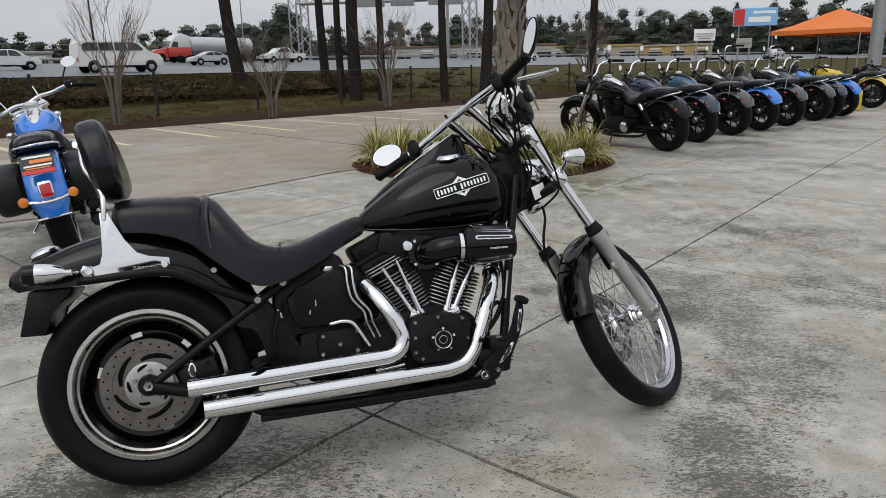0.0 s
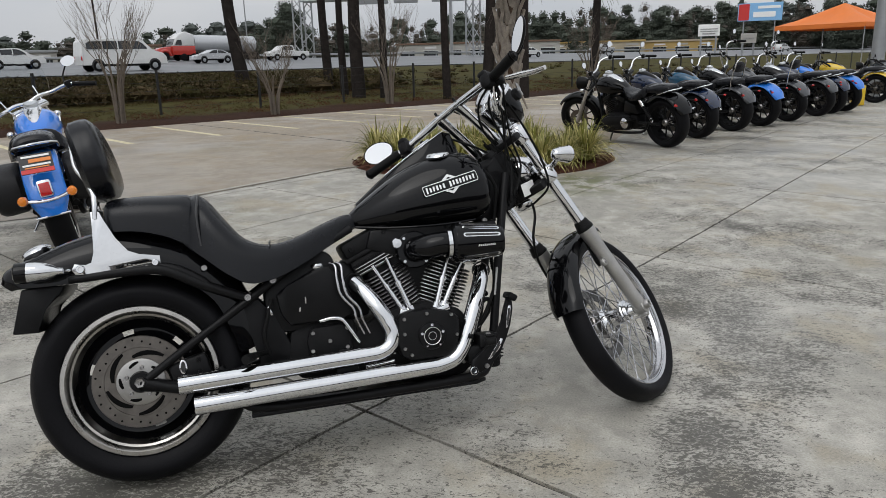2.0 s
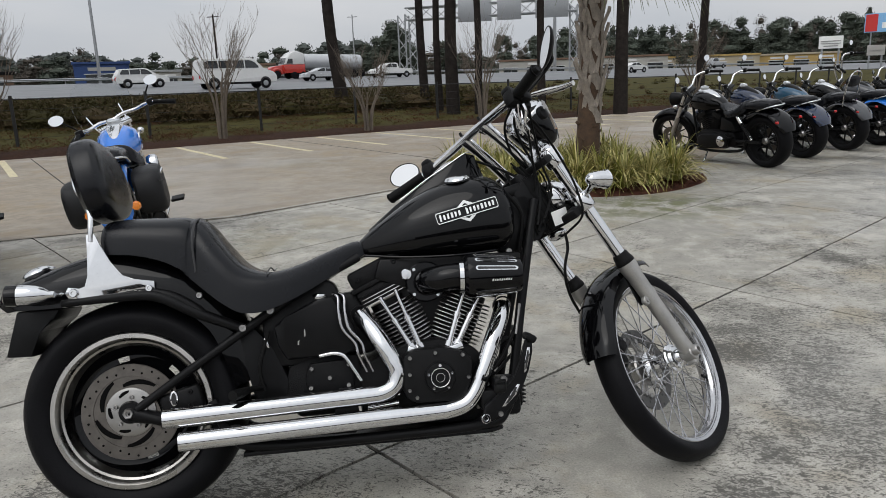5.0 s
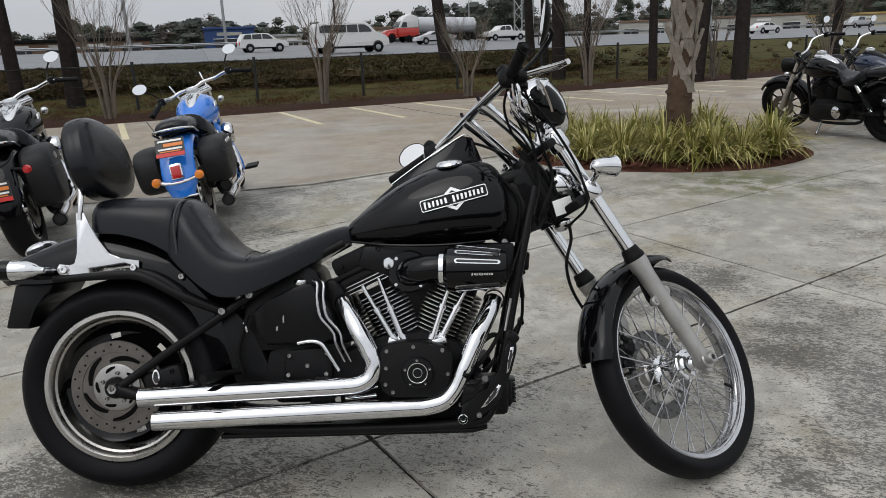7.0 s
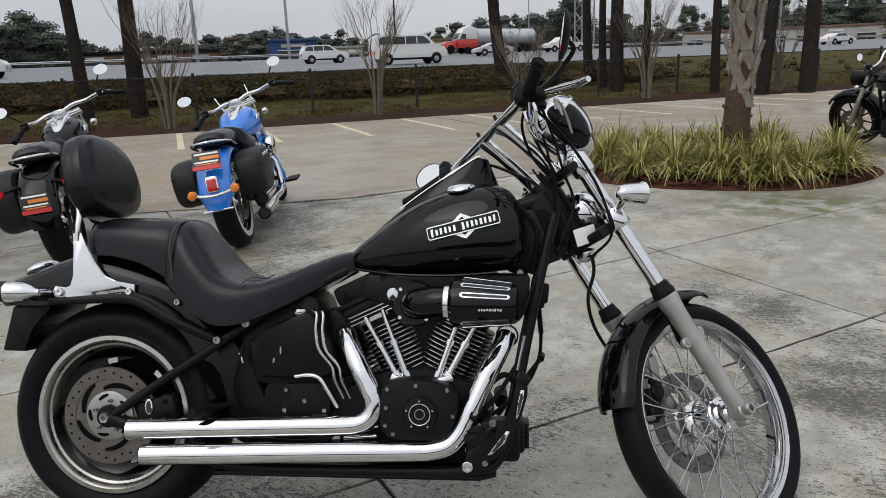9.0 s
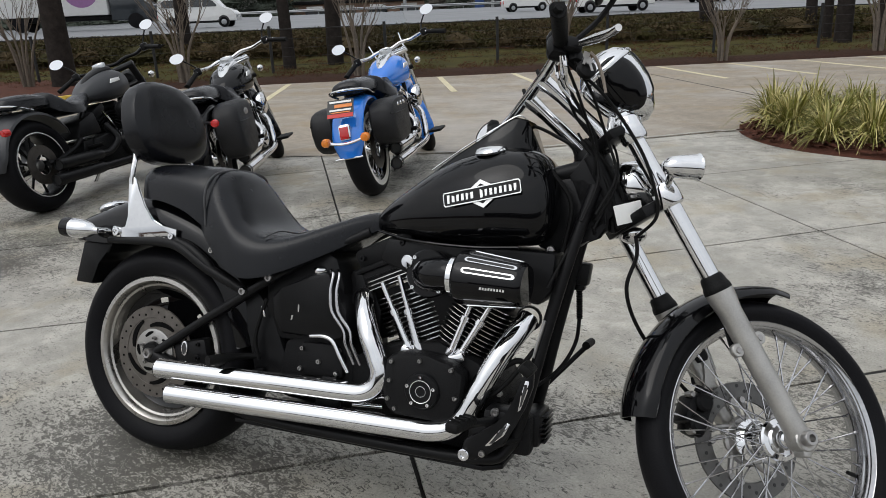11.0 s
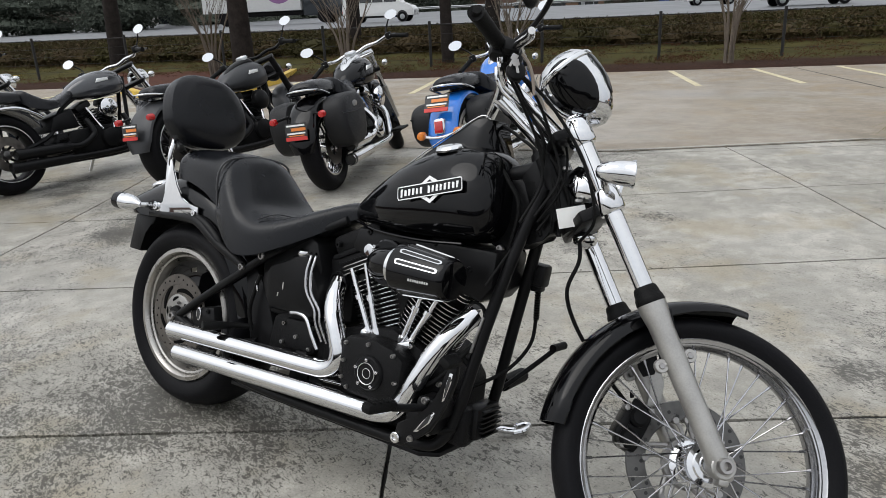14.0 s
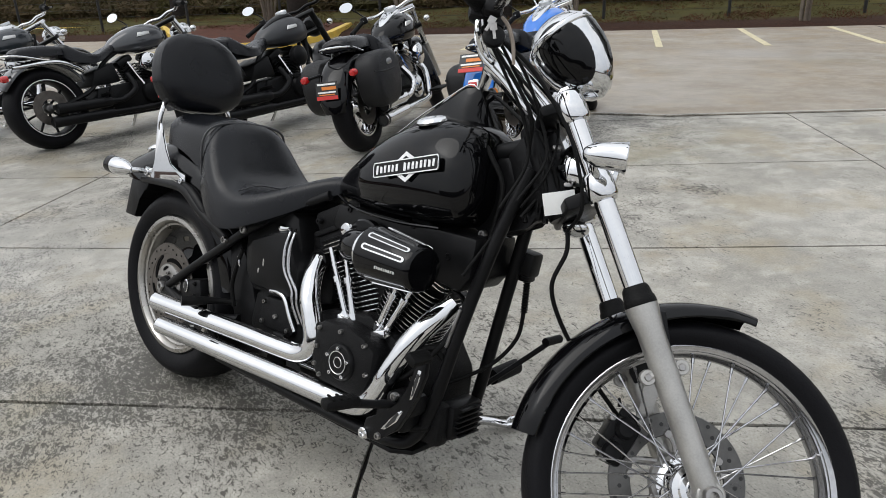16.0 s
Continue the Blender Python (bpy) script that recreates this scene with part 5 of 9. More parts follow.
for k in range(5):
    a = 2 * math.pi * k / 5
    tube([(FC[0] + r * math.cos(a + t), FC[1] + 0.071, FC[2] + r * math.sin(a + t)) for r, t in ((0.05, 0), (0.072, 0.25), (0.098, 0.42))], 0.007, 8, 4, True, bm)
    tube([(FC[0] + r * math.cos(a + t), FC[1] + 0.071, FC[2] + r * math.sin(a + t)) for r, t in ((0.05, 0.55), (0.074, 0.58), (0.098, 0.70))], 0.005, 8, 4, True, bm)
    for t in (0.42, 0.70):
        p = (FC[0] + 0.096 * math.cos(a + t), FC[1], FC[2] + 0.096 * math.sin(a + t))
        lathe([(0.0, 0.062), (0.0075, 0.062), (0.0085, 0.066), (0.0085, 0.077), (0.0, 0.077)], 10, "y", p, bm=bm)
fp("disc_carrier", bm, STEEL, front_wheel)
fp("valve_stem", tube([(FC[0] + 0.236, FC[1], FC[2] - 0.06), (FC[0] + 0.212, FC[1] - 0.004, FC[2] - 0.055)], 0.005, 8, 1), BLACK_RUBBER, front_wheel)
cal_turn = Matrix.Rotation(0.35, 4, "Y")
bm = box(1.528, 0.094, 0.352, 0.058, 0.050, 0.104, 0.016, rot=cal_turn)
cal = fp("front_brake_caliper", bm, SATIN_BLACK, label="black front brake caliper on a steel carrier")
for dz, rr in ((0.026, 0.023), (-0.026, 0.023)):
    fp("caliper_piston_boss", lathe([(0.0, -0.018), (rr * 0.7, -0.017), (rr, -0.010), (rr * 1.05, 0.01), (0.0, 0.01)], 18, "y", (1.522 + dz * 0.34, 0.066, 0.354 + dz)), SATIN_BLACK, cal)
fp("caliper_bridge", box(1.500, 0.088, 0.362, 0.022, 0.060, 0.070, 0.006, rot=cal_turn), SATIN_BLACK, cal)
fp("caliper_fin", box(1.536, 0.064, 0.404, 0.050, 0.012, 0.018, 0.004, rot=cal_turn), SATIN_BLACK, cal)
fp("caliper_carrier", slab_poly([(1.548, 0.520), (1.572, 0.515), (1.590, 0.470), (1.584, 0.410), (1.566, 0.372), (1.548, 0.380), (1.560, 0.430), (1.556, 0.470)], 0.090, 0.102, 0.003), CAST, cal, "cast carrier plate")
for c in ((1.500, 0.060, 0.312), (1.556, 0.060, 0.398), (1.500, 0.060, 0.395)):
    fp("caliper_bolt", lathe([(0.0, -0.006), (0.006, -0.005), (0.0085, 0.0), (0.0085, 0.02), (0.0, 0.02)], 8, "y", c), STEEL, cal)
fp("bleed_nipple", tube([(1.512, 0.07, 0.420), (1.506, 0.068, 0.436)], [0.005, 0.003], 8, 1), BLACK_RUBBER, cal)
axle = fp("front_axle", lathe([(0.0, -0.128), (0.0075, -0.128), (0.0085, -0.142), (0.0145, -0.142), (0.0165, -0.139), (0.017, -0.10), (0.012, -0.09), (0.012, 0.13), (0.0, 0.13)], 20, "y", FC), STEEL, label="hollow steel front axle end")

FORK_LO, FORK_HI = Vector((1.657, 0, 0.305)), Vector((1.243, 0, 0.985))
FD = (FORK_HI - FORK_LO).normalized()


def on_fork(d, s, forward=0.0):
    """d metres up a fork leg from the axle, on side s."""
    p = FORK_LO + FD * d
    return Vector((p.x + forward * FD.z, 0.014 + s * 0.106, p.z - forward * FD.x))


for s in (-1, 1):
    bm = tube([on_fork(d, s) for d in (-0.035, -0.02, 0.0, 0.04, 0.09, 0.2, 0.30, 0.340, 0.352)], [0.015, 0.022, 0.0255, 0.0240, 0.0240, 0.0248, 0.0262, 0.0312, 0.0312], 24, 1)
    leg = fp("fork_leg", bm, CAST, label="dull cast aluminium fork lower")
    bm = tube([on_fork(d, s) for d in (0.350, 0.353, 0.365, 0.369, 0.380, 0.387, 0.391)], [0.0302, 0.0318, 0.0308, 0.0282, 0.0268, 0.0250, 0.0220], 24, 1)
    fp("dust_boot", bm, BLACK_RUBBER, leg, "black rubber dust boot")
    fp("fork_tube", tube([on_fork(0.37, s), on_fork(0.80, s)], 0.0208, 24, 1), CHROME, leg, "chrome fork tube")
    bm = tube([on_fork(d, s) for d in (0.735, 0.742, 0.790, 0.797)], [0.027, 0.031, 0.031, 0.026], 24, 1)
    fp("upper_clamp", bm, CHROME, leg)
    bm = tube([on_fork(d, s) for d in (0.797, 0.806, 0.812)], [0.018, 0.017, 0.011], 6, 1)
    fp("fork_cap", bm, CHROME, leg, "chrome hexagon fork cap")
    bm = tube([on_fork(d, s) for d in (0.565, 0.572, 0.615, 0.622)], [0.027, 0.032, 0.032, 0.027], 24, 1)
    fp("lower_clamp", bm, CHROME, leg)
    p = on_fork(-0.004, s)
    bm = lathe([(0.0150, -0.020), (0.0235, -0.020), (0.0262, -0.017), (0.0262, 0.017), (0.0235, 0.020), (0.0150, 0.020)], 24, "y", p, close=True)
    box(p.x + 0.004, p.y, p.z - 0.026, 0.022, 0.034, 0.024, 0.005, bm)
    fp("axle_clamp", bm, CAST, leg)
    for fwd in (-0.034, 0.032):
        p = on_fork(0.222, s, fwd)
        bm = lathe([(0.0055, -0.007), (0.0135, -0.007), (0.0150, -0.005), (0.0150, 0.005), (0.0135, 0.007), (0.0055, 0.007)], 18, "y", p, close=True)
        tube([p, on_fork(0.222, s, fwd * 0.3)], 0.009, 8, 1, True, bm)
        fp("fender_lug", bm, CAST, leg)
        b = lathe([(0, s * 0.010), (0.006, s * 0.010), (0.0085, s * 0.006), (0.0085, s * -0.012)], 8, "y", p)
        fp("lug_bolt", b, STEEL, leg)
trees = fp("triple_tree", slab_poly([(1.21, -0.09), (1.30, -0.105), (1.30, 0.105), (1.21, 0.09)], -0.014, 0.014, 0.006, plane="xy"), SATIN_BLACK, label="black fork clamps")
trees.data.transform(Matrix.Translation((0.075, 0, 0.79)) @ Matrix.Translation((1.26, 0, 0)) @ Matrix.Rotation(-RAKE, 4, "Y") @ Matrix.Translation((-1.26, 0, 0)))
fp("top_clamp", box(1.235, 0, 0.952, 0.085, 0.22, 0.026, 0.01, rot=Matrix.Rotation(-RAKE, 4, "Y")), SATIN_BLACK, trees)

# steering neck with its bundle of wires and brackets
neck = fp("steering_neck", tube([(1.312, 0.014, 0.766), (1.300, 0.014, 0.786), (1.215, 0.014, 0.925), (1.203, 0.014, 0.945)], [0.036, 0.042, 0.042, 0.036], 20, 1), SATIN_BLACK, label="black steering neck wrapped in wires")
random.seed(41)
for k in range(11):
    y0 = random.uniform(-0.06, 0.05)
    x0, z0 = 1.215 + random.uniform(-0.05, 0.02), 0.975 + random.uniform(-0.03, 0.03)
    x1, z1 = 1.255 + random.uniform(-0.045, 0.04), 0.775 + random.uniform(-0.04, 0.04)
    sag = random.uniform(-0.035, 0.030)
    fp("wire", tube([(x0, y0, z0), (x0 * 0.66 + x1 * 0.34 + sag, y0 * 1.2 - 0.012, z0 * 0.66 + z1 * 0.34), (x0 * 0.3 + x1 * 0.7 + sag, y0 * 1.1 - 0.012, z0 * 0.3 + z1 * 0.7), (x1, y0 * 0.6, z1)], random.choice((0.0030, 0.0042, 0.0058)), 7, 5), BLACK_RUBBER, neck)
for k in range(4):
    c = (1.232 + 0.020 * k, -0.036 - 0.006 * (k % 2), 0.925 - 0.036 * k)
    fp("neck_clip", box(*c, 0.018, 0.014, 0.010, 0.003, rot=Matrix.Rotation(-0.56 + 0.4 * (k % 2), 4, "Y")), STEEL if k % 2 else SATIN_BLACK, neck)

# front mudguard
def arc_fender(c, r, a0, a1, half, n=30, seg=10, tip=0.0):
    rows = []
    for i in range(n + 1):
        a = radians(a0 + (a1 - a0) * i / n)
        t = i / n
        rr = r + tip * max(0, t - 0.85) / 0.15
        w = half * (1 - 0.35 * max(0, t - 0.9) / 0.1 - 0.15 * max(0, 0.06 - t) / 0.06)
        o, inn = [], []
        for k in range(seg + 1):
            b = math.pi * (k / seg - 0.5)
            y, d = c[1] + math.sin(b) * w, (1 - math.cos(b) ** 0.8) * 0.042 * (1 - 0.45 * max(0, t - 0.55) / 0.45 if tip else 1)
            o.append((c[0] + (rr - d) * math.cos(a), y, c[2] + (rr - d) * math.sin(a)))
            inn.append((c[0] + (rr - d - 0.003) * math.cos(a), c[1] + (y - c[1]) * 0.96, c[2] + (rr - d - 0.003) * math.sin(a)))
        rows.append(o + inn[::-1])
    return loft(rows, True)


ff = fp("front_fender", arc_fender(FC, 0.358, 177, 80, 0.064, tip=0.004), GLOSS_BLACK, label="gloss black front mudguard")
for s in (-1, 1):
    pts = [(1.488, 0.600), (1.530, 0.612), (1.562, 0.520), (1.560, 0.486), (1.535, 0.474), (1.520, 0.492)]
    fp("fender_bracket", slab_poly(pts, FC[1] + s * 0.067, FC[1] + s * 0.075, 0.002), SATIN_BLACK, ff)

# handlebar on risers, a little rolled to its left
BARM = STEER @ Matrix.Translation((0, 0.03, 1.05)) @ Matrix.Rotation(radians(-2.2), 4, "X") @ Matrix.Translation((0, 0, -1.05))


def bp(name, bm, material, parent=None, label="", smooth=True):
    """A part of the bar assembly."""
    if parent is None:
        return part(name, bm, material, hero, label, smooth, m=BARM)
    return part(name, bm, material, parent, label, smooth)


bar = bp("handlebar", tube([(0.977, -0.348, 1.038), (1.008, -0.285, 1.051), (1.038, -0.222, 1.066), (1.060, -0.13, 1.083), (1.067, 0.0, 1.092), (1.060, 0.13, 1.083), (1.038, 0.222, 1.066), (1.008, 0.285, 1.051), (0.977, 0.348, 1.038)], 0.0135, 16, 6), CHROME, label="chrome drag handlebar on risers")
for s in (-1, 1):
    bp("riser", tube([(1.240, s * 0.048, 0.955), (1.205, s * 0.048, 0.988), (1.12, s * 0.046, 1.055), (1.069, s * 0.045, 1.092)], [0.021, 0.0185, 0.0165, 0.021], 16, 5), CHROME, bar, "chrome handlebar riser")
    bp("riser_bolt", rod((1.060, s * 0.045, 1.104), (1.056, s * 0.045, 1.116), 0.005, 8), SATIN_BLACK, bar)
    bp("grip", tube([(1.032, s * 0.235, 1.063), (1.002, s * 0.298, 1.049), (0.974, s * 0.354, 1.037)], [0.0165, 0.0168, 0.0175], 16, 4), BLACK_RUBBER, bar, "black rubber grip")
    bm = lathe([(0.019, 0.0), (0.010, s * -0.002), (0.008, s * 0.010), (0, s * 0.010)], 16, "y", (0.974, s * 0.353, 1.037))
    bp("grip_end", bm, BLACK_RUBBER, bar)
    bm = box(1.040, s * 0.205, 1.068, 0.050, 0.046, 0.058, 0.017)
    box(1.030, s * 0.202, 1.092, 0.028, 0.034, 0.022, 0.008, bm)
    sw = bp("switch_housing", bm, SATIN_BLACK, bar)
    bm = box(1.062, s * 0.232, 1.060, 0.040, 0.030, 0.032, 0.009)
    bp("lever_clamp", bm, SATIN_BLACK, bar)
    bm = lathe([(0.0, -0.014), (0.015, -0.012), (0.018, 0.0), (0.015, 0.012), (0.0, 0.014)], 16, "z", (1.076, s * 0.215, 1.044))
    bp("lever_reservoir", bm, SATIN_BLACK, bar)
    bp("lever", tube([(1.070, s * 0.255, 1.052), (1.082, s * 0.300, 1.036), (1.089, s * 0.345, 1.018), (1.087, s * 0.385, 1.003)], [0.008, 0.0105, 0.0095, 0.0075], 10, 6), POLISHED, bar, "polished hand lever")
    bp("cable_ferrule", tube([(1.044, s * 0.215, 1.042), (1.060, s * 0.19, 1.005), (1.085, s * 0.16, 0.985)], 0.0055, 8, 4), CHROME, bar)
    # mirrors
    mirror = bp("mirror", tube([(1.068, s * 0.240, 1.072), (1.100, s * 0.272, 1.104), (1.118, s * 0.322, 1.136), (1.106, s * 0.338, 1.146), (1.078, s * 0.346, 1.146)], 0.0062, 8, 5), SATIN_BLACK, label="oval black rimmed mirror on a bent stem")
    MC = Vector((1.066, s * 0.356, 1.147))
    MR = Matrix.Translation(MC) @ Matrix.Rotation(radians(14 if s < 0 else 0), 4, "Y") @ Matrix.Rotation(radians(17 if s > 0 else -29), 4, "Z") @ Matrix.Rotation(radians(12 + s * 4 if s > 0 else -20), 4, "X")
    MS = MR @ Matrix.Diagonal((1, 0.064, 0.043, 1))
    bm = lathe([(0, 0.018), (0.6, 0.014), (0.92, 0.006), (1.0, 0.0), (1.0, -0.004), (0.95, -0.004)], 32, "x")
    bmesh.ops.transform(bm, matrix=MS, verts=bm.verts)
    bp("mirror_shell", bm, SATIN_BLACK, mirror)
    bm = lathe([(0, -0.003), (0.95, -0.003), (0.955, 0.002)], 32, "x")
    bmesh.ops.transform(bm, matrix=MS, verts=bm.verts)
    bp("mirror_glass", bm, MIRROR_GLASS, mirror)

# headlight: a teardrop shell with dark inlays along its sides
HP_S = [-0.088, -0.084, -0.074, -0.055, -0.030, 0.0, 0.030, 0.060, 0.085, 0.100, 0.108]
HP_R = [0.0, 0.030, 0.053, 0.069, 0.0745, 0.0735, 0.068, 0.056, 0.040, 0.024, 0.0]
head = fp("headlight", lathe(list(zip(HP_R, HP_S)), 48, "x"), CHROME, label="large chrome headlight shell with black side panels")
HM = STEER @ Matrix.Translation((1.238, -0.072, 1.082)) @ Matrix.Rotation(radians(42), 4, "Y")
head.matrix_basis = HM


def shell_panel(middle, half, s0, s1, proud=0.0025, nu=16, nv=10):
    """An oval patch that follows the shell, centred on one meridian."""
    bm = bmesh.new()
    rows = []
    for i in range(nu + 1):
        u = i / nu
        s = s0 + (s1 - s0) * u
        r = float(np.interp(s, HP_S, HP_R))
        open_ = radians(half) * max(0.02, 1 - abs(2 * u - 1) ** 2.6) ** 0.5
        row = []
        for k in range(nv + 1):
            a = radians(middle) + open_ * (2 * k / nv - 1)
            lift = proud if 0 < k < nv and 0 < i < nu else -0.001
            row.append((s, -(r + lift) * math.cos(a), -(r + lift) * math.sin(a)))
        rows.append(ring(bm, row))
    for a, b in zip(rows, rows[1:]):
        bridge(bm, a, b, False)
    return bm


for mid, half in ((30, 44), (-50, 15), (150, 44), (230, 15)):
    fp("side_panel", shell_panel(mid, half, -0.064, 0.078 if half > 30 else 0.070), GLOSS_BLACK, head, "gloss black inlay")
fp("shell_rim", lathe([(0.0735, -0.052), (0.0765, -0.049), (0.0775, -0.044), (0.0765, -0.040), (0.0735, -0.038)], 48, "x"), CHROME, head)
fp("headlight_lens", lathe([(0, -0.0900), (0.018, -0.0885), (0.030, -0.0850)], 24, "x"), GLASS_LENS, head, "small clear lens")
fp("headlight_post", tube([(1.245, -0.05, 1.02), (1.25, -0.02, 0.955)], 0.017, 12, 1), CHROME, trees)

# lamp bucket between the fork tubes
lamp = fp("fork_lamp", lathe([(0.0, -0.058), (0.026, -0.054), (0.046, -0.040), (0.058, -0.015), (0.064, 0.020), (0.066, 0.050), (0.070, 0.056), (0.068, 0.064), (0.060, 0.062)], 40, "x"), CHROME, label="round chrome headlamp bucket between the fork tubes")
lamp.matrix_basis = STEER @ Matrix.Translation((1.318, 0.0, 0.868)) @ Matrix.Rotation(radians(6), 4, "Y")
fp("lamp_lens", lathe([(0, 0.074), (0.03, 0.071), (0.060, 0.060)], 32, "x"), GLASS_LENS, lamp, "clear lamp lens")
fp("lamp_seam", lathe([(0.0655, 0.040), (0.0675, 0.042), (0.0675, 0.046), (0.0655, 0.048)], 40, "x"), SATIN_BLACK, lamp)
for sd in (-1, 1):
    fp("lamp_bolt", lathe([(0.0, 0.080), (0.007, 0.080), (0.009, 0.074), (0.009, 0.05), (0.0, 0.05)], 12, "y", (0.0, 0, 0)) if sd > 0 else lathe([(0.0, -0.080), (0.007, -0.080), (0.009, -0.074), (0.009, -0.05), (0.0, -0.05)], 12, "y", (0.0, 0, 0)), CHROME, lamp)

# keys with a leather strap hung from the right switchgear
fob = fp("key_ring", lathe([(0.0, -0.012), (0.014, -0.011), (0.020, -0.007), (0.0215, 0.0), (0.020, 0.007), (0.0, 0.011)], 24, "y", (1.080, -0.232, 0.996)), SATIN_BLACK, label="keys on a round black fob with a leather strap")
for dx, dz, turn in ((0.0, 0.0, 0.25), (0.006, -0.012, -0.35)):
    bm = slab_poly([(-0.010, 0.012), (0.010, 0.012), (0.010, -0.008), (0.004, -0.010), (0.004, -0.034), (-0.004, -0.034), (-0.004, -0.010), (-0.010, -0.008)], -0.001, 0.001)
    bmesh.ops.transform(bm, matrix=Matrix.Translation((1.070 + dx, -0.252, 1.016 + dz)) @ Matrix.Rotation(turn, 4, "Y") @ Matrix.Scale(0.68, 4), verts=bm.verts)
    fp("key", bm, STEEL, fob, smooth=False)
fp("strap", tube([(1.085, -0.240, 1.035), (1.102, -0.236, 1.020), (1.118, -0.230, 0.990), (1.128, -0.226, 0.955)], [0.003, 0.004, 0.004, 0.003], 6, 5), STRAP, fob, "pale tan leather strap")
for y0, y1 in ((-0.165, -0.150), (-0.205, -0.175)):
    part("cable_guide", tube([(1.040, y0, 1.035), (1.046, y0 + 0.003, 1.012), (1.062, y1, 0.992), (1.085, y1 + 0.01, 0.980)], 0.0045, 8, 5), CHROME, hero, "bright bent cable guide", True, STEER)

# front turn signals on the fork legs
for s in (-1, 1):
    sig = fp("turn_signal", lathe([(0.0, -0.050), (0.012, -0.047), (0.021, -0.036), (0.027, -0.015), (0.0305, 0.015), (0.032, 0.042), (0.0355, 0.050), (0.034, 0.053), (0.028, 0.046)], 28, "x"), CHROME, label="chrome bullet turn signal")
    sig.matrix_basis = STEER @ Matrix.Translation((1.332, 0.014 + s * 0.190, 0.846)) @ Matrix.Rotation(radians(s * 10), 4, "Z") @ Matrix.Rotation(radians(-4), 4, "Y") @ Matrix.Diagonal((0.80, 0.88, 0.88, 1))
    fp("signal_lens", lathe([(0, 0.046), (0.02, 0.045), (0.0285, 0.04)], 20, "x"), GLASS_LENS, sig)
    fp("signal_stem", tube([(-0.02, 0, -0.012), (-0.02, -s * 0.03, -0.022), (-0.005, -s * 0.075, -0.025)], 0.010, 10, 4), CHROME, sig)

# rear turn signals
for s in (-1, 1):
    sig = hp("rear_turn_signal", lathe([(0.0, -0.10), (0.026, -0.098), (0.0315, -0.092), (0.031, -0.06), (0.028, -0.03), (0.021, -0.005), (0.012, 0.012), (0.010, 0.03), (0.0, 0.03)], 28, "x"), CHROME, label="chrome bullet rear turn signal")
    sig.matrix_basis = Matrix.Translation((-0.186, s * 0.160, 0.656)) @ Matrix.Rotation(radians(s * -6), 4, "Z") @ Matrix.Rotation(radians(2), 4, "Y") @ Matrix.Diagonal((0.72, 0.9, 0.9, 1))
    hp("signal_lens", lathe([(0, -0.138), (0.024, -0.137), (0.031, -0.132), (0.0325, -0.112), (0.0322, -0.092)], 24, "x"), GLOSS_BLACK, sig, "smoked lens")
    hp("signal_stem", tube([(0.028, 0, 0), (0.04, -s * 0.02, 0), (0.045, -s * 0.035, 0)], 0.010, 10, 4), CHROME, sig)
tail = hp("tail_light", ball((-0.262, 0.0, 0.715), 0.045, 0.055, 0.022, 20, 10, rot=Matrix.Rotation(radians(-22), 4, "Y")), CHROME, label="low chrome tail light on the mudguard")

# cables and hoses of the front
for pts, r in (([(1.068, -0.20, 1.03), (1.14, -0.14, 1.00), (1.20, -0.09, 0.93), (1.235, -0.07, 0.85), (1.20, -0.04, 0.76)], 0.0050),
               ([(1.05, -0.19, 1.035), (1.11, -0.14, 0.98), (1.17, -0.08, 0.92), (1.20, -0.05, 0.84), (1.17, -0.03, 0.74)], 0.0050),
               ([(1.06, 0.22, 1.04), (1.12, 0.16, 0.97), (1.19, 0.07, 0.90), (1.20, 0.03, 0.78), (1.13, 0.06, 0.60)], 0.0050),
               ([(1.06, -0.18, 1.04), (1.16, -0.16, 0.99), (1.255, -0.135, 0.90), (1.30, -0.118, 0.825), (1.325, -0.09, 0.76), (1.315, -0.02, 0.73)], 0.0055),
               ([(1.05, -0.175, 1.05), (1.085, -0.12, 1.03), (1.14, -0.085, 0.985), (1.185, -0.07, 0.93), (1.20, -0.03, 0.86)], 0.0060),
               ([(1.05, 0.175, 1.05), (1.09, 0.10, 1.03), (1.14, 0.05, 0.985), (1.19, 0.01, 0.93), (1.20, 0.0, 0.86)], 0.0060),
               ([(1.055, -0.16, 1.07), (1.10, -0.07, 1.055), (1.16, -0.02, 1.005), (1.215, -0.015, 0.945), (1.225, -0.02, 0.87)], 0.0055),
               ([(1.07, 0.02, 1.09), (1.14, -0.03, 1.03), (1.20, -0.03, 0.97), (1.22, -0.03, 0.88)], 0.0045)):
    o = fp("control_cable", tube(pts, r * 0.72, 8, 7), BLACK_RUBBER, label="black control cable")
hose = fp("brake_hose", tube([(1.315, -0.015, 0.735), (1.325, 0.0, 0.69), (1.315, 0.03, 0.62), (1.36, 0.07, 0.55), (1.44, 0.095, 0.47), (1.52, 0.10, 0.40)], 0.0048, 8, 7), BLACK_RUBBER, label="black front brake hose")
for s in (-0.014, 0.01):
    hp("wire_loom", tube([(1.10, s * 3, 0.90), (1.14, s * 3.5, 0.86), (1.175, s * 3.2, 0.80), (1.16, s * 3, 0.69)], 0.006, 8, 6), BLACK_RUBBER, label="black wiring loom")
lockbox = hp("neck_cover", slab_poly([(1.09, 0.80), (1.12, 0.860), (1.20, 0.875), (1.235, 0.84), (1.262, 0.79), (1.262, 0.745), (1.23, 0.735), (1.19, 0.70), (1.13, 0.685), (1.09, 0.70)], -0.022, 0.040, 0.010), SATIN_BLACK, label="black neck cover with a chrome lock")
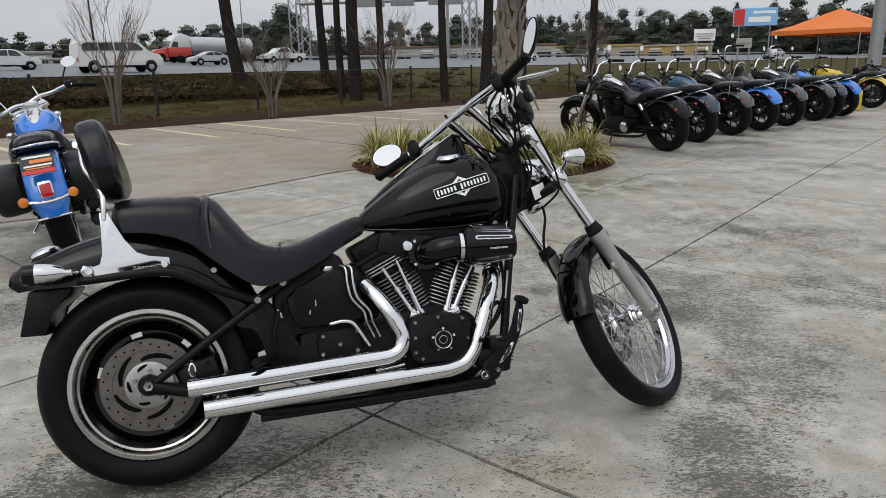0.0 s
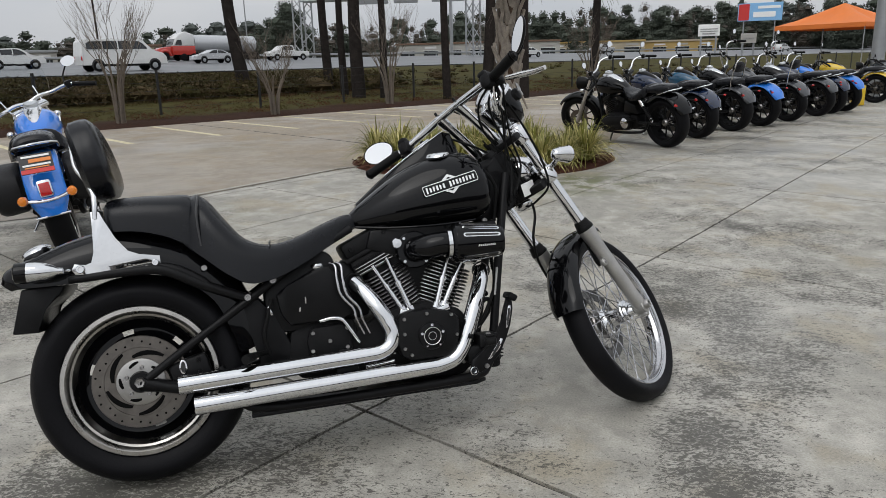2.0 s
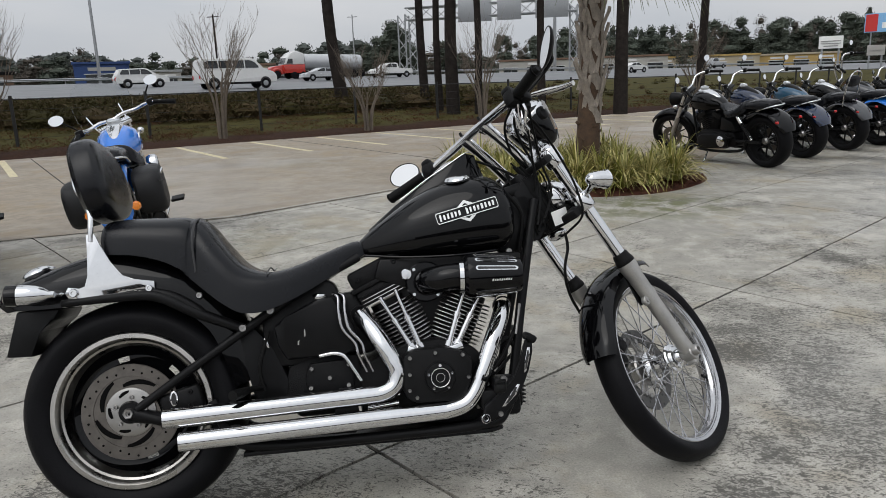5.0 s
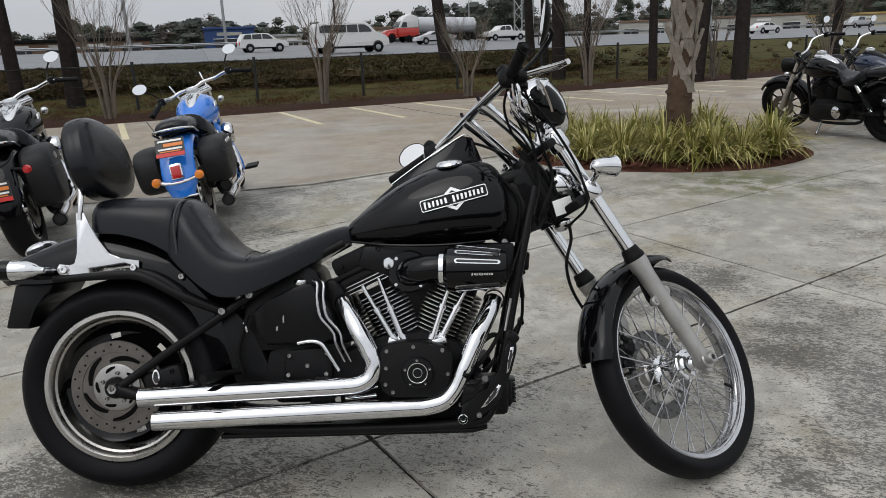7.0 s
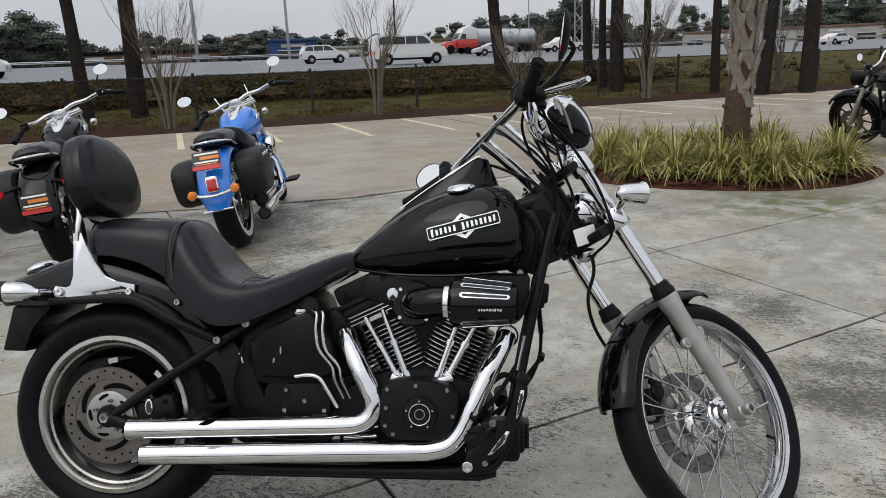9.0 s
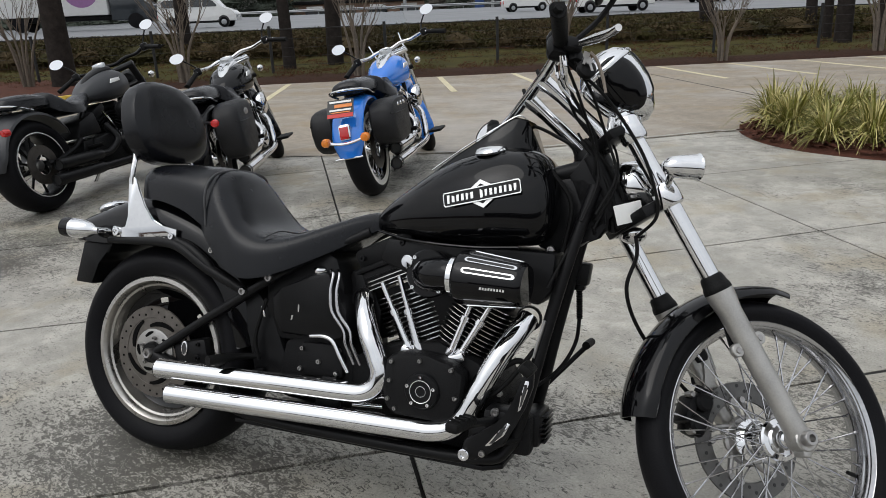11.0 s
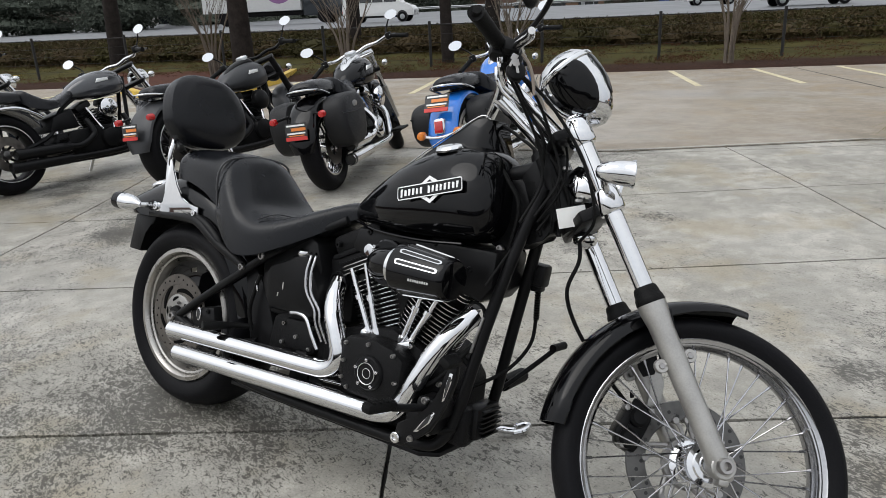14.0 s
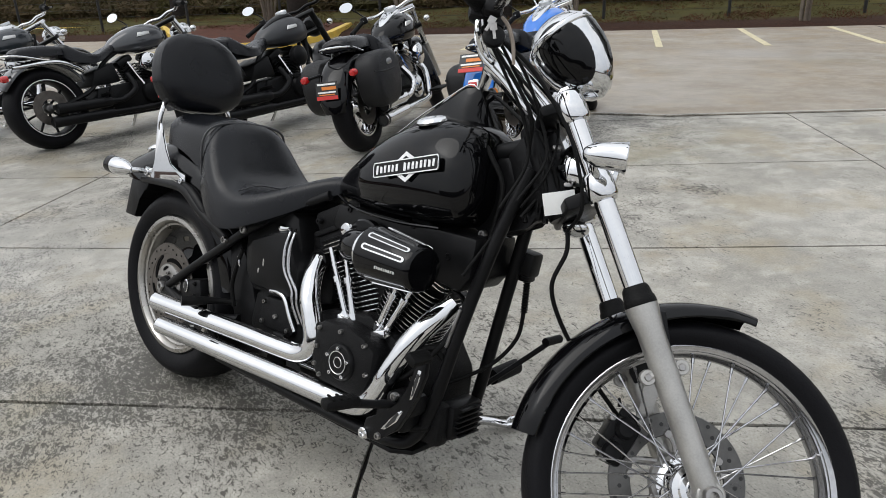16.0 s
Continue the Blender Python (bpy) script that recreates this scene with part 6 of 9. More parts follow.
bolt((1.234, -0.005, 0.798), 0.010, lockbox, CHROME)
fp("lower_bracket", ball((1.335, 0.03, 0.752), 0.030, 0.036, 0.018, 20, 10), CHROME, label="chrome lower fork bracket")
bm = box(0, 0, 0, 0.066, 0.0018, 0.046, 0.0005)
for v in bm.verts:
    v.co.y += 2.4 * v.co.x ** 2 + 0.05 * v.co.z
bmesh.ops.transform(bm, matrix=Matrix.Translation((1.306, -0.030, 0.792)) @ Matrix.Rotation(radians(26), 4, "Z") @ Matrix.Rotation(radians(-16), 4, "Y"), verts=bm.verts)
hp("paper_tag", bm, WHITE_TAG, None, "blank white paper tag")
# plumbing and fixings low at the front of the engine
for pts, r, mt in (([(1.00, -0.105, 0.345), (1.04, -0.118, 0.40), (1.085, -0.100, 0.43), (1.115, -0.080, 0.40)], 0.0075, BLACK_RUBBER),
                   ([(0.985, -0.115, 0.325), (1.03, -0.130, 0.345), (1.07, -0.118, 0.385), (1.12, -0.088, 0.46)], 0.006, BLACK_RUBBER),
                   ([(1.02, -0.110, 0.255), (1.06, -0.118, 0.235), (1.10, -0.095, 0.245)], 0.0085, BLACK_RUBBER)):
    hs = hp("engine_hose", tube(pts, r, 10, 6), mt, None, "black rubber hose with a steel end")
    p, q = Vector(pts[0]), Vector(pts[1])
    hp("hose_end", tube([p, p.lerp(q, 0.22)], r * 1.25, 10, 1), STEEL, hs)
for c in ((1.018, -0.104, 0.300), (1.030, -0.104, 0.215), (0.985, -0.104, 0.235), (1.045, -0.104, 0.345)):
    bolt(c, 0.0065, engine, STEEL)
hp("drain_line", tube([(1.118, -0.094, 0.440), (1.133, -0.089, 0.505), (1.138, -0.086, 0.530)], 0.0042, 8, 3), STEEL, frame_ob, "thin steel line along the downtube")
bm = box(1.085, -0.062, 0.245, 0.075, 0.05, 0.10, 0.014)
hp("oil_pump_cover", bm, WRINKLE, engine)


# ---- the other motorcycles ----
def cruiser(x, y, heading, label, paint, group, fender=None, bags=False, bars="mid", screen=False, whitewall=False, pipes="chrome", alloy=False, sissy=False, tag=True, signals="amber", fat=False, conchos=False, strut=False, steer=24, lean=9, console=True, bright=False):
    """A parked cruiser: rear wheel's foot at (x, y); heading in degrees."""
    fender = fender or paint
    P = pose(x, y, height(x, y), 0, 0, heading) @ pose(0, 0, 0, -lean, 0, 0)
    bike = thing("motorcycle", label, "motorcycle", group, P)
    wb, fr = 1.63, 0.325
    w = 0.20 if fat else 0.15
    rk = radians(31)
    axis = Vector((-math.sin(rk), 0, math.cos(rk)))
    piv = Vector((wb - 0.05, 0, fr - 0.03))
    turn = Matrix.Translation(piv) @ Matrix.Rotation(radians(steer), 4, axis) @ Matrix.Translation(-piv)

    def cp(name, bm, material, parent=None, text="", smooth=True, front=False):
        return part(name, bm, material, parent or bike, text, smooth, m=turn if front and parent is None else None)

    def wheel(c, R, wid, rim, front):
        ob = cp("front_wheel" if front else "rear_wheel", lathe([(rim - 0.016, -wid * 0.33), (rim, -wid * 0.36), (rim + 0.004, -wid * 0.40), (rim - 0.008, -wid * 0.41), (rim - 0.022, -wid * 0.2), (rim - 0.026, 0), (rim - 0.022, wid * 0.2), (rim - 0.008, wid * 0.41), (rim + 0.004, wid * 0.40), (rim, wid * 0.36)], 40, "y", c), SATIN_BLACK if alloy else CHROME, front=front)
        pr = tyre_profile(R, wid, rim)
        cp("tyre", lathe(pr, 40, "y", c), RUBBER, ob)
        if whitewall:
            for s in (-1, 1):
                cp("white_band", lathe([(rim + 0.006, s * wid * 0.455), (rim + 0.024, s * wid * 0.505), (rim + 0.036, s * wid * 0.505), (rim + 0.044, s * wid * 0.492)], 40, "y", c), WHITEWALL, ob)
        cp("hub", lathe([(0, -0.06), (0.03, -0.06), (0.045, -0.04), (0.035, 0), (0.045, 0.04), (0.03, 0.06), (0, 0.06)], 20, "y", c), STEEL if alloy else CHROME, ob)
        if alloy:
            for k in range(9):
                a = 2 * math.pi * k / 9
                cp("wheel_spoke", rod((c[0] + 0.04 * math.cos(a), 0, c[2] + 0.04 * math.sin(a)), (c[0] + (rim - 0.02) * math.cos(a), 0, c[2] + (rim - 0.02) * math.sin(a)), 0.010, 6), SATIN_BLACK, ob)
            cp("rim_stripe", lathe([(rim - 0.004, -wid * 0.425), (rim + 0.003, -wid * 0.425), (rim + 0.003, -wid * 0.40)], 40, "y", c), SILVER_INK, ob)
        else:
            for k in range(20):
                a, s = 2 * math.pi * k / 20, (-1 if k % 2 else 1)
                cp("wheel_spoke", rod((c[0] + 0.04 * math.cos(a + 0.5), s * 0.04, c[2] + 0.04 * math.sin(a + 0.5)), (c[0] + (rim - 0.02) * math.cos(a), 0, c[2] + (rim - 0.02) * math.sin(a)), 0.0022, 5), CHROME, ob)
        for s in ((-1,) if not front else (1,)):
            cp("brake_disc", lathe([(0.07, s * 0.075), (0.14, s * 0.075), (0.14, s * 0.081), (0.07, s * 0.081)], 32, "y", c, close=True), ROTOR, ob)
        return ob

    rc, fc = (0, 0, 0.325), (wb, 0, fr)
    wheel(rc, 0.325, w, 0.215 if not alloy else 0.225, False)
    wheel(fc, fr, 0.13 if not fat else 0.145, 0.215 if not alloy else 0.235, True)
    rf = cp("rear_fender", arc_fender(rc, 0.385, 28, 150 if strut else 160 if bright else 178, w / 2 + 0.035, 24, 10), fender)
    if whitewall:
        cp("fender_edge", tube([(rc[0] - 0.383 + 0.01, (w / 2 + 0.02) * t, 0.325 + 0.01 * 0 + 0.012) for t in (-1, -0.5, 0, 0.5, 1)], 0.008, 8, 4), CHROME, rf)
    cp("front_fender", arc_fender(fc, 0.375, 205, 40, 0.085, 24, 10), fender, front=True)
    # frame and engine
    fr_ob = cp("frame", tube([(0.1, -0.13, 0.33), (0.35, -0.13, 0.42), (0.5, -0.1, 0.6), (0.75, -0.03, 0.72), (1.2, 0, 0.86)], 0.018, 8, 4), SATIN_BLACK)
    for s in (-1, 1):
        cp("frame_rail", tube([(0.2, s * 0.12, 0.34), (0.34, s * 0.13, 0.2), (1.0, s * 0.13, 0.18), (1.1, s * 0.08, 0.28), (1.22, s * 0.03, 0.84)], 0.018, 8, 4), SATIN_BLACK, fr_ob)
        cp("swing_arm", tube([(0, s * 0.12, 0.325), (0.42, s * 0.11, 0.32)], 0.02, 8, 1), SATIN_BLACK, fr_ob)
    eng = cp("engine", slab_poly([(0.46, 0.30), (0.52, 0.22), (1.0, 0.19), (1.06, 0.26), (1.03, 0.36), (0.92, 0.44), (0.74, 0.44), (0.50, 0.42)], -0.15, 0.16, 0.02), WRINKLE)
    cp("cam_cover", lathe([(0, -0.19), (0.05, -0.19), (0.085, -0.178), (0.095, -0.15)], 24, "y", (0.87, 0, 0.32)), CHROME if pipes == "chrome" else SATIN_BLACK, eng)
    cp("primary_cover", slab_poly([(0.44, 0.36), (0.48, 0.24), (0.92, 0.22), (1.0, 0.28), (0.98, 0.36), (0.88, 0.40), (0.55, 0.42)], 0.155, 0.20, 0.02), CHROME if pipes == "chrome" else SATIN_BLACK, eng)
    cp("derby_cover", lathe([(0, 0.222), (0.055, 0.218), (0.07, 0.205), (0.07, 0.19)], 24, "y", (0.56, 0, 0.32)), CHROME, eng)
    for sgn in (-1, 1):
        rot = Matrix.Translation((0.87, 0, 0.30)) @ Matrix.Rotation(radians(23) * sgn, 4, "Y")
        bm = box(0, 0, 0.21, 0.10, 0.11, 0.22, 0.02)
        bmesh.ops.transform(bm, matrix=rot, verts=bm.verts)
        cyl = cp("cylinder", bm, CAST if whitewall else SATIN_BLACK, eng, smooth=False)
        for k in range(7):
            bm = box(0, 0, 0.14 + 0.024 * k, 0.145, 0.165, 0.008, 0.0)
            bmesh.ops.transform(bm, matrix=rot, verts=bm.verts)
            cp("fin", bm, STEEL if pipes == "chrome" else SATIN_BLACK, eng, smooth=False)
        bm = box(0, 0, 0.345, 0.155, 0.165, 0.06, 0.016)
        bmesh.ops.transform(bm, matrix=rot, verts=bm.verts)
        cp("rocker_box", bm, CHROME if pipes == "chrome" else SATIN_BLACK, cyl)
        a, b = Vector((0.87 + sgn * 0.055, -0.15, 0.40)), rot @ Vector((0, -0.10, 0.33))
        cp("pushrod_tube", rod(a, b, 0.011, 8), CHROME, cyl)
    shine = CHROME if pipes == "chrome" or bright or strut else SATIN_BLACK
    air_ob = cp("air_cleaner", lathe([(0, -0.245), (0.06, -0.243), (0.082, -0.23), (0.086, -0.19), (0.07, -0.16)], 28, "y", (0.88, 0, 0.575)), SATIN_BLACK if bright else shine)
    cp("gearbox", slab_poly([(0.36, 0.30), (0.40, 0.24), (0.56, 0.24), (0.56, 0.42), (0.40, 0.42)], -0.13, 0.13, 0.015), SATIN_BLACK)
    cp("oil_tank", slab_poly([(0.34, 0.44), (0.62, 0.45), (0.58, 0.62), (0.40, 0.56)], -0.15, 0.15, 0.02), SATIN_BLACK if not whitewall else CHROME)
    # exhausts on the right side
    pm = CHROME if pipes == "chrome" else SATIN_BLACK
    for z, x0, x1 in ((0.30, -0.02, 0.70), (0.205, -0.08, 1.06)):
        pts = [(x1 if z > 0.25 else 1.07, -0.12, 0.5), (x1 - 0.0 if z > 0.25 else 1.05, -0.18, 0.42), ((x1 - 0.02) if z > 0.25 else 1.0, -0.20, z + 0.06), (x1 - 0.14, -0.20, z), (0.45, -0.20, z), (0.40, -0.205, z), (x0, -0.215, z + 0.005)]
        e = cp("exhaust_pipe", tube(pts, [0.024, 0.024, 0.024, 0.024, 0.026, 0.042, 0.043], 16, 5, False), pm)
        cp("pipe_end", lathe([(0.036, 0.0), (0.040, 0.002), (0.045, 0.03), (0.044, 0.05)], 16, "x", (x0 - 0.004, -0.215, z + 0.005)), SATIN_BLACK, e)
        cp("pipe_bore", lathe([(0, 0.02), (0.036, 0.02), (0.038, 0)], 16, "x", (x0 - 0.004, -0.215, z + 0.005)), BLACK_TAG, e)
    # tank, seat, console
    tk = cp("fuel_tank", tank_mesh([(0.62, 0.71, 0.745, 0.045), (0.71, 0.69, 0.820, 0.095), (0.84, 0.675, 0.884, 0.145), (0.98, 0.675, 0.914, 0.163), (1.09, 0.69, 0.908, 0.148), (1.15, 0.715, 0.885, 0.118), (1.19, 0.75, 0.85, 0.075)], 20), paint)
    if console:
        bm = seat_mesh([(0.70, 0.77, 0.80, 0.810, 0.02), (0.80, 0.84, 0.872, 0.880, 0.042), (0.92, 0.88, 0.920, 0.930, 0.060), (1.03, 0.89, 0.940, 0.954, 0.064), (1.09, 0.89, 0.920, 0.932, 0.048)], 10)
        con = cp("dash_console", bm, CHROME if pipes == "chrome" or (bright and paint is GLOSS_BLACK) else SATIN_BLACK, tk)
        bm = lathe([(0, 0.012), (0.042, 0.012), (0.048, 0.018), (0.052, 0.01), (0.052, -0.01)], 24, "z")
        bmesh.ops.transform(bm, matrix=Matrix.Translation((1.0, 0, 0.950)) @ Matrix.Rotation(radians(-14), 4, "Y"), verts=bm.verts)
        cp("speedometer", bm, GLASS_LENS, con)
    cp("tank_badge", slab_poly([(0.86, 0.80), (0.99, 0.815), (0.985, 0.84), (0.88, 0.835)], -0.163, -0.155, 0.002), SILVER_INK, tk)
    st = cp("seat", seat_mesh([(0.20, 0.70, 0.79, 0.80, 0.11), (0.24, 0.66, 0.80, 0.81, 0.16), (0.34, 0.63, 0.735, 0.74, 0.19), (0.46, 0.63, 0.71, 0.70, 0.18), (0.58, 0.68, 0.735, 0.74, 0.12), (0.70, 0.73, 0.775, 0.79, 0.06)], 12), VINYL)
    cp("pillion", seat_mesh([(-0.16, 0.735, 0.77, 0.78, 0.08), (-0.12, 0.725, 0.795, 0.81, 0.11), (0.05, 0.725, 0.80, 0.82, 0.125), (0.2, 0.72, 0.79, 0.80, 0.12)], 12), VINYL, st)
    if sissy:
        sb = cp("sissy_bar", tube([(-0.05, -0.12, 0.64), (-0.10, -0.12, 0.85), (-0.17, -0.10, 1.05), (-0.18, 0, 1.10), (-0.17, 0.10, 1.05), (-0.10, 0.12, 0.85), (-0.05, 0.12, 0.64)], 0.009, 8, 5), CHROME)
        bm = pad(0.12, 0.075, 0.06, 16)
        bmesh.ops.transform(bm, matrix=Matrix.Translation((-0.13, 0, 0.97)), verts=bm.verts)
        cp("backrest_pad", bm, VINYL, sb)
    else:
        cp("grab_rail", tube([(0.02, -0.13, 0.70), (-0.15, -0.12, 0.745), (-0.24, 0, 0.76), (-0.15, 0.12, 0.745), (0.02, 0.13, 0.70)], 0.008, 8, 5), CHROME, st)
    if strut:
        for s in (-1, 1):
            cp("fender_strut", tube([(-0.22, s * 0.13, 0.66), (0.1, s * 0.135, 0.67), (0.25, s * 0.135, 0.62), (0.32, s * 0.135, 0.57)], [0.012, 0.02, 0.022, 0.02], 10, 5), CHROME, rf)
    # fork
    up = Vector((-math.sin(rk), 0, math.cos(rk)))
    for s in (-1, 1):
        b0 = Vector((wb, s * 0.105, fr))
        leg = cp("fork_leg", tube([b0 - up * 0.03, b0 + up * 0.33], 0.030, 14, 1), CAST if shine is CHROME else SATIN_BLACK, front=True)
        cp("fork_tube", tube([b0 + up * 0.33, b0 + up * 0.70], 0.0225 if not fat else 0.03, 14, 1), shine, leg)
    top = Vector((wb, 0, fr)) + up * 0.69
    cp("fork_clamp", box(top.x, 0, top.z, 0.07, 0.27, 0.03, 0.008, rot=Matrix.Rotation(-rk, 4, "Y")), CHROME if pipes == "chrome" else SATIN_BLACK, front=True)
    low = Vector((wb, 0, fr)) + up * 0.52
    cp("lower_clamp", box(low.x, 0, low.z, 0.07, 0.27, 0.035, 0.008, rot=Matrix.Rotation(-rk, 4, "Y")), SATIN_BLACK, front=True)
    lamp = cp("headlight", lathe([(0.0, -0.09), (0.05, -0.08), (0.082, -0.03), (0.092, 0.03), (0.094, 0.06), (0.086, 0.068)], 28, "x", (low.x + 0.11, 0, low.z + 0.06)), SATIN_BLACK if bright else shine, front=True)
    cp("headlight_lens", lathe([(0, 0.072), (0.05, 0.068), (0.084, 0.055)], 24, "x", (low.x + 0.11, 0, low.z + 0.06)), GLASS_LENS, lamp)
    if bright:
        for s in (-1, 1):
            sk = cp("shock_absorber", tube([(0.30, s * 0.15, 0.63), (0.24, s * 0.155, 0.55)], 0.024, 12, 1), CHROME)
            cp("shock_spring", tube([Vector((0.24, s * 0.155, 0.55)).lerp(Vector((0.09, s * 0.16, 0.36)), k / 19) for k in range(20)], [0.024 if k % 2 else 0.018 for k in range(20)], 10, 1), SATIN_BLACK, sk)
            cp("shock_eye", tube([(0.115, s * 0.158, 0.39), (0.085, s * 0.16, 0.352)], 0.020, 10, 1), CHROME, sk)
    rise = {"mid": 0.14, "low": 0.055, "ape": 0.38, "drag": 0.12}[bars]
    hx, hz = top.x, top.z
    shape = [(hx - 0.26, -0.43, hz + rise - 0.06), (hx - 0.14, -0.31, hz + rise), (hx - 0.03, -0.20, hz + rise - 0.005), (hx - 0.01, -0.10, hz + 0.06), (hx - 0.005, 0, hz + 0.045), (hx - 0.01, 0.10, hz + 0.06), (hx - 0.03, 0.20, hz + rise - 0.005), (hx - 0.14, 0.31, hz + rise), (hx - 0.26, 0.43, hz + rise - 0.06)]
    bar_ob = cp("handlebar", tube(shape, 0.0145, 10, 5), shine, front=True)
    for s in (-1, 1):
        cp("grip", tube([(hx - 0.155, s * 0.325, hz + rise - 0.008), (hx - 0.275, s * 0.442, hz + rise - 0.068)], 0.019, 12, 1), BLACK_RUBBER, bar_ob)
        cp("switch_housing", box(hx - 0.135, s * 0.305, hz + rise, 0.05, 0.06, 0.06, 0.014), SATIN_BLACK, bar_ob)
        cp("lever", tube([(hx - 0.09, s * 0.31, hz + rise), (hx - 0.12, s * 0.37, hz + rise - 0.02), (hx - 0.21, s * 0.455, hz + rise - 0.06)], 0.008, 8, 4), SATIN_BLACK, bar_ob)
        mir = cp("mirror", tube([(hx - 0.11, s * 0.29, hz + rise + 0.02), (hx - 0.08, s * 0.32, hz + rise + 0.07), (hx - 0.10, s * 0.37, hz + rise + 0.13)], 0.006, 8, 4), SATIN_BLACK, bar_ob)
        MR = Matrix.Translation((hx - 0.115, s * 0.40, hz + rise + 0.155)) @ Matrix.Rotation(radians(9), 4, "Y") @ Matrix.Rotation(radians(s * 6), 4, "Z")
        bm = lathe([(0, 0.022), (0.7, 0.016), (0.96, 0.006), (1.0, 0.0), (0.96, -0.002)], 20, "x")
        bmesh.ops.transform(bm, matrix=MR @ Matrix.Diagonal((1, 0.058, 0.040, 1)), verts=bm.verts)
        bm2 = lathe([(0, -0.002), (0.95, -0.002), (0.96, 0.002)], 20, "x")
        bmesh.ops.transform(bm2, matrix=MR @ Matrix.Diagonal((1, 0.058, 0.040, 1)), verts=bm2.verts)
        # shell and glass sit on the bar, one level down
        cp("mirror_shell", bm, CHROME if pipes == "chrome" else SATIN_BLACK, bar_ob)
        cp("mirror_glass", bm2, MIRROR_GLASS, bar_ob)
        sgm = cp("front_signal", ball((low.x + 0.04, s * 0.20, low.z + 0.02), 0.035, 0.028, 0.028, 14, 8), CHROME, front=True)
        cp("floorboard", box(0.98, s * 0.30, 0.27, 0.22, 0.10, 0.02, 0.006), BLACK_RUBBER)
        cp("rear_peg", tube([(0.42, s * 0.14, 0.36), (0.42, s * 0.28, 0.37)], 0.016, 10, 1), BLACK_RUBBER)
    if screen:
        rows = []
        for z, wd, xo in ((0.0, 0.20, 0.0), (0.12, 0.235, -0.03), (0.26, 0.23, -0.075), (0.36, 0.17, -0.115), (0.39, 0.10, -0.125)):
            front_r = [(hx + 0.13 + xo - 0.35 * (t * wd) ** 2 * 4, t * wd, hz + 0.01 + z) for t in (-1, -0.75, -0.4, 0, 0.4, 0.75, 1)]
            rows.append(front_r + [(p[0] - 0.004, p[1], p[2]) for p in front_r[::-1]])
        sc = cp("windscreen", loft(rows, True), CLEAR, front=True, text="clear windscreen")
        sc.visible_shadow = False
        for s in (-1, 1):
            cp("screen_bracket", rod((hx + 0.02, s * 0.12, hz - 0.06), (hx + 0.10, s * 0.14, hz + 0.14), 0.006, 8), CHROME, sc)
    if bags:
        for s in (-1, 1):
            rows = []
            tall_bag = 0.80 if conchos else 1.0
            for yy, g in ((0.125, 0.88), (0.145, 0.97), (0.24, 1.0), (0.275, 0.97), (0.294, 0.90), (0.302, 0.76)):
                poly = []
                for k in range(20):
                    a = 2 * math.pi * k / 20
                    c, sn = math.cos(a), math.sin(a)
                    px = 0.02 + math.copysign(abs(c) ** 0.66, c) * 0.235 * g * (1.0 if sn > 0 else 1.0 + 0.16 * sn)
                    pz = 0.505 + math.copysign(abs(sn) ** 0.60, sn) * (0.185 if sn > 0 else 0.205) * g * tall_bag
                    poly.append((px - 0.05 * (0.505 - pz), s * yy, pz))
                rows.append(poly)
            bag = cp("saddlebag", loft(rows, True), LEATHER)
            bm = tube([(-0.205, s * 0.285, 0.560), (-0.10, s * 0.303, 0.548), (0.10, s * 0.303, 0.548), (0.235, s * 0.285, 0.562)], 0.006, 8, 4)
            cp("lid_edge", bm, LEATHER, bag)
            if conchos:
                for k in range(3):
                    cp("concho", lathe([(0, s * 0.311), (0.012, s * 0.309), (0.016, s * 0.298)], 14, "y", (-0.05 + 0.075 * k, 0, 0.60)), CHROME, bag)
            else:
                cp("bag_badge", slab_poly(oval(0.03, 0.60, 0.05, 0.022, 16), s * 0.299, s * 0.306, 0.002), STEEL, bag)
    # tail
    rot = Matrix.Translation((-0.345, 0, 0.50)) @ Matrix.Rotation(radians(14), 4, "Y")
    bm = box(0, 0, 0, 0.05, 0.085, 0.11, 0.02)
    bmesh.ops.transform(bm, matrix=rot, verts=bm.verts)
    if signals == "amber":
        tl = cp("tail_light", bm, CHROME if not fat else SATIN_BLACK)
        bm = box(-0.026, 0, -0.005, 0.012, 0.06, 0.08, 0.006)
        bmesh.ops.transform(bm, matrix=rot, verts=bm.verts)
        cp("red_lens", bm, RED_LENS, tl)
        bl = cp("signal_bar", tube([(-0.375, -0.125, 0.455), (-0.395, -0.06, 0.440), (-0.40, 0, 0.436), (-0.395, 0.06, 0.440), (-0.375, 0.125, 0.455)], 0.010, 8, 4), CHROME)
    else:
        bm.free()
        bl = rf
    for s in (-1, 1):
        if signals == "amber":
            at, sc = (-0.378, s * 0.135, 0.458), 0.9
        else:
            at, sc = (-0.325, s * (0.185 if bags else w / 2 + 0.075), 0.585), 0.5 if bright else 0.8
            cp("signal_stalk", rod((-0.25, s * (w / 2 + 0.02), 0.60), at, 0.010, 8), SATIN_BLACK, bl)
        cp("rear_signal", lathe([(0, -0.035 * sc), (0.025 * sc, -0.03 * sc), (0.033 * sc, -0.01 * sc), (0.03 * sc, 0.03 * sc), (0, 0.04 * sc)], 16, "x", at), AMBER if signals == "amber" else RED_LENS, bl)
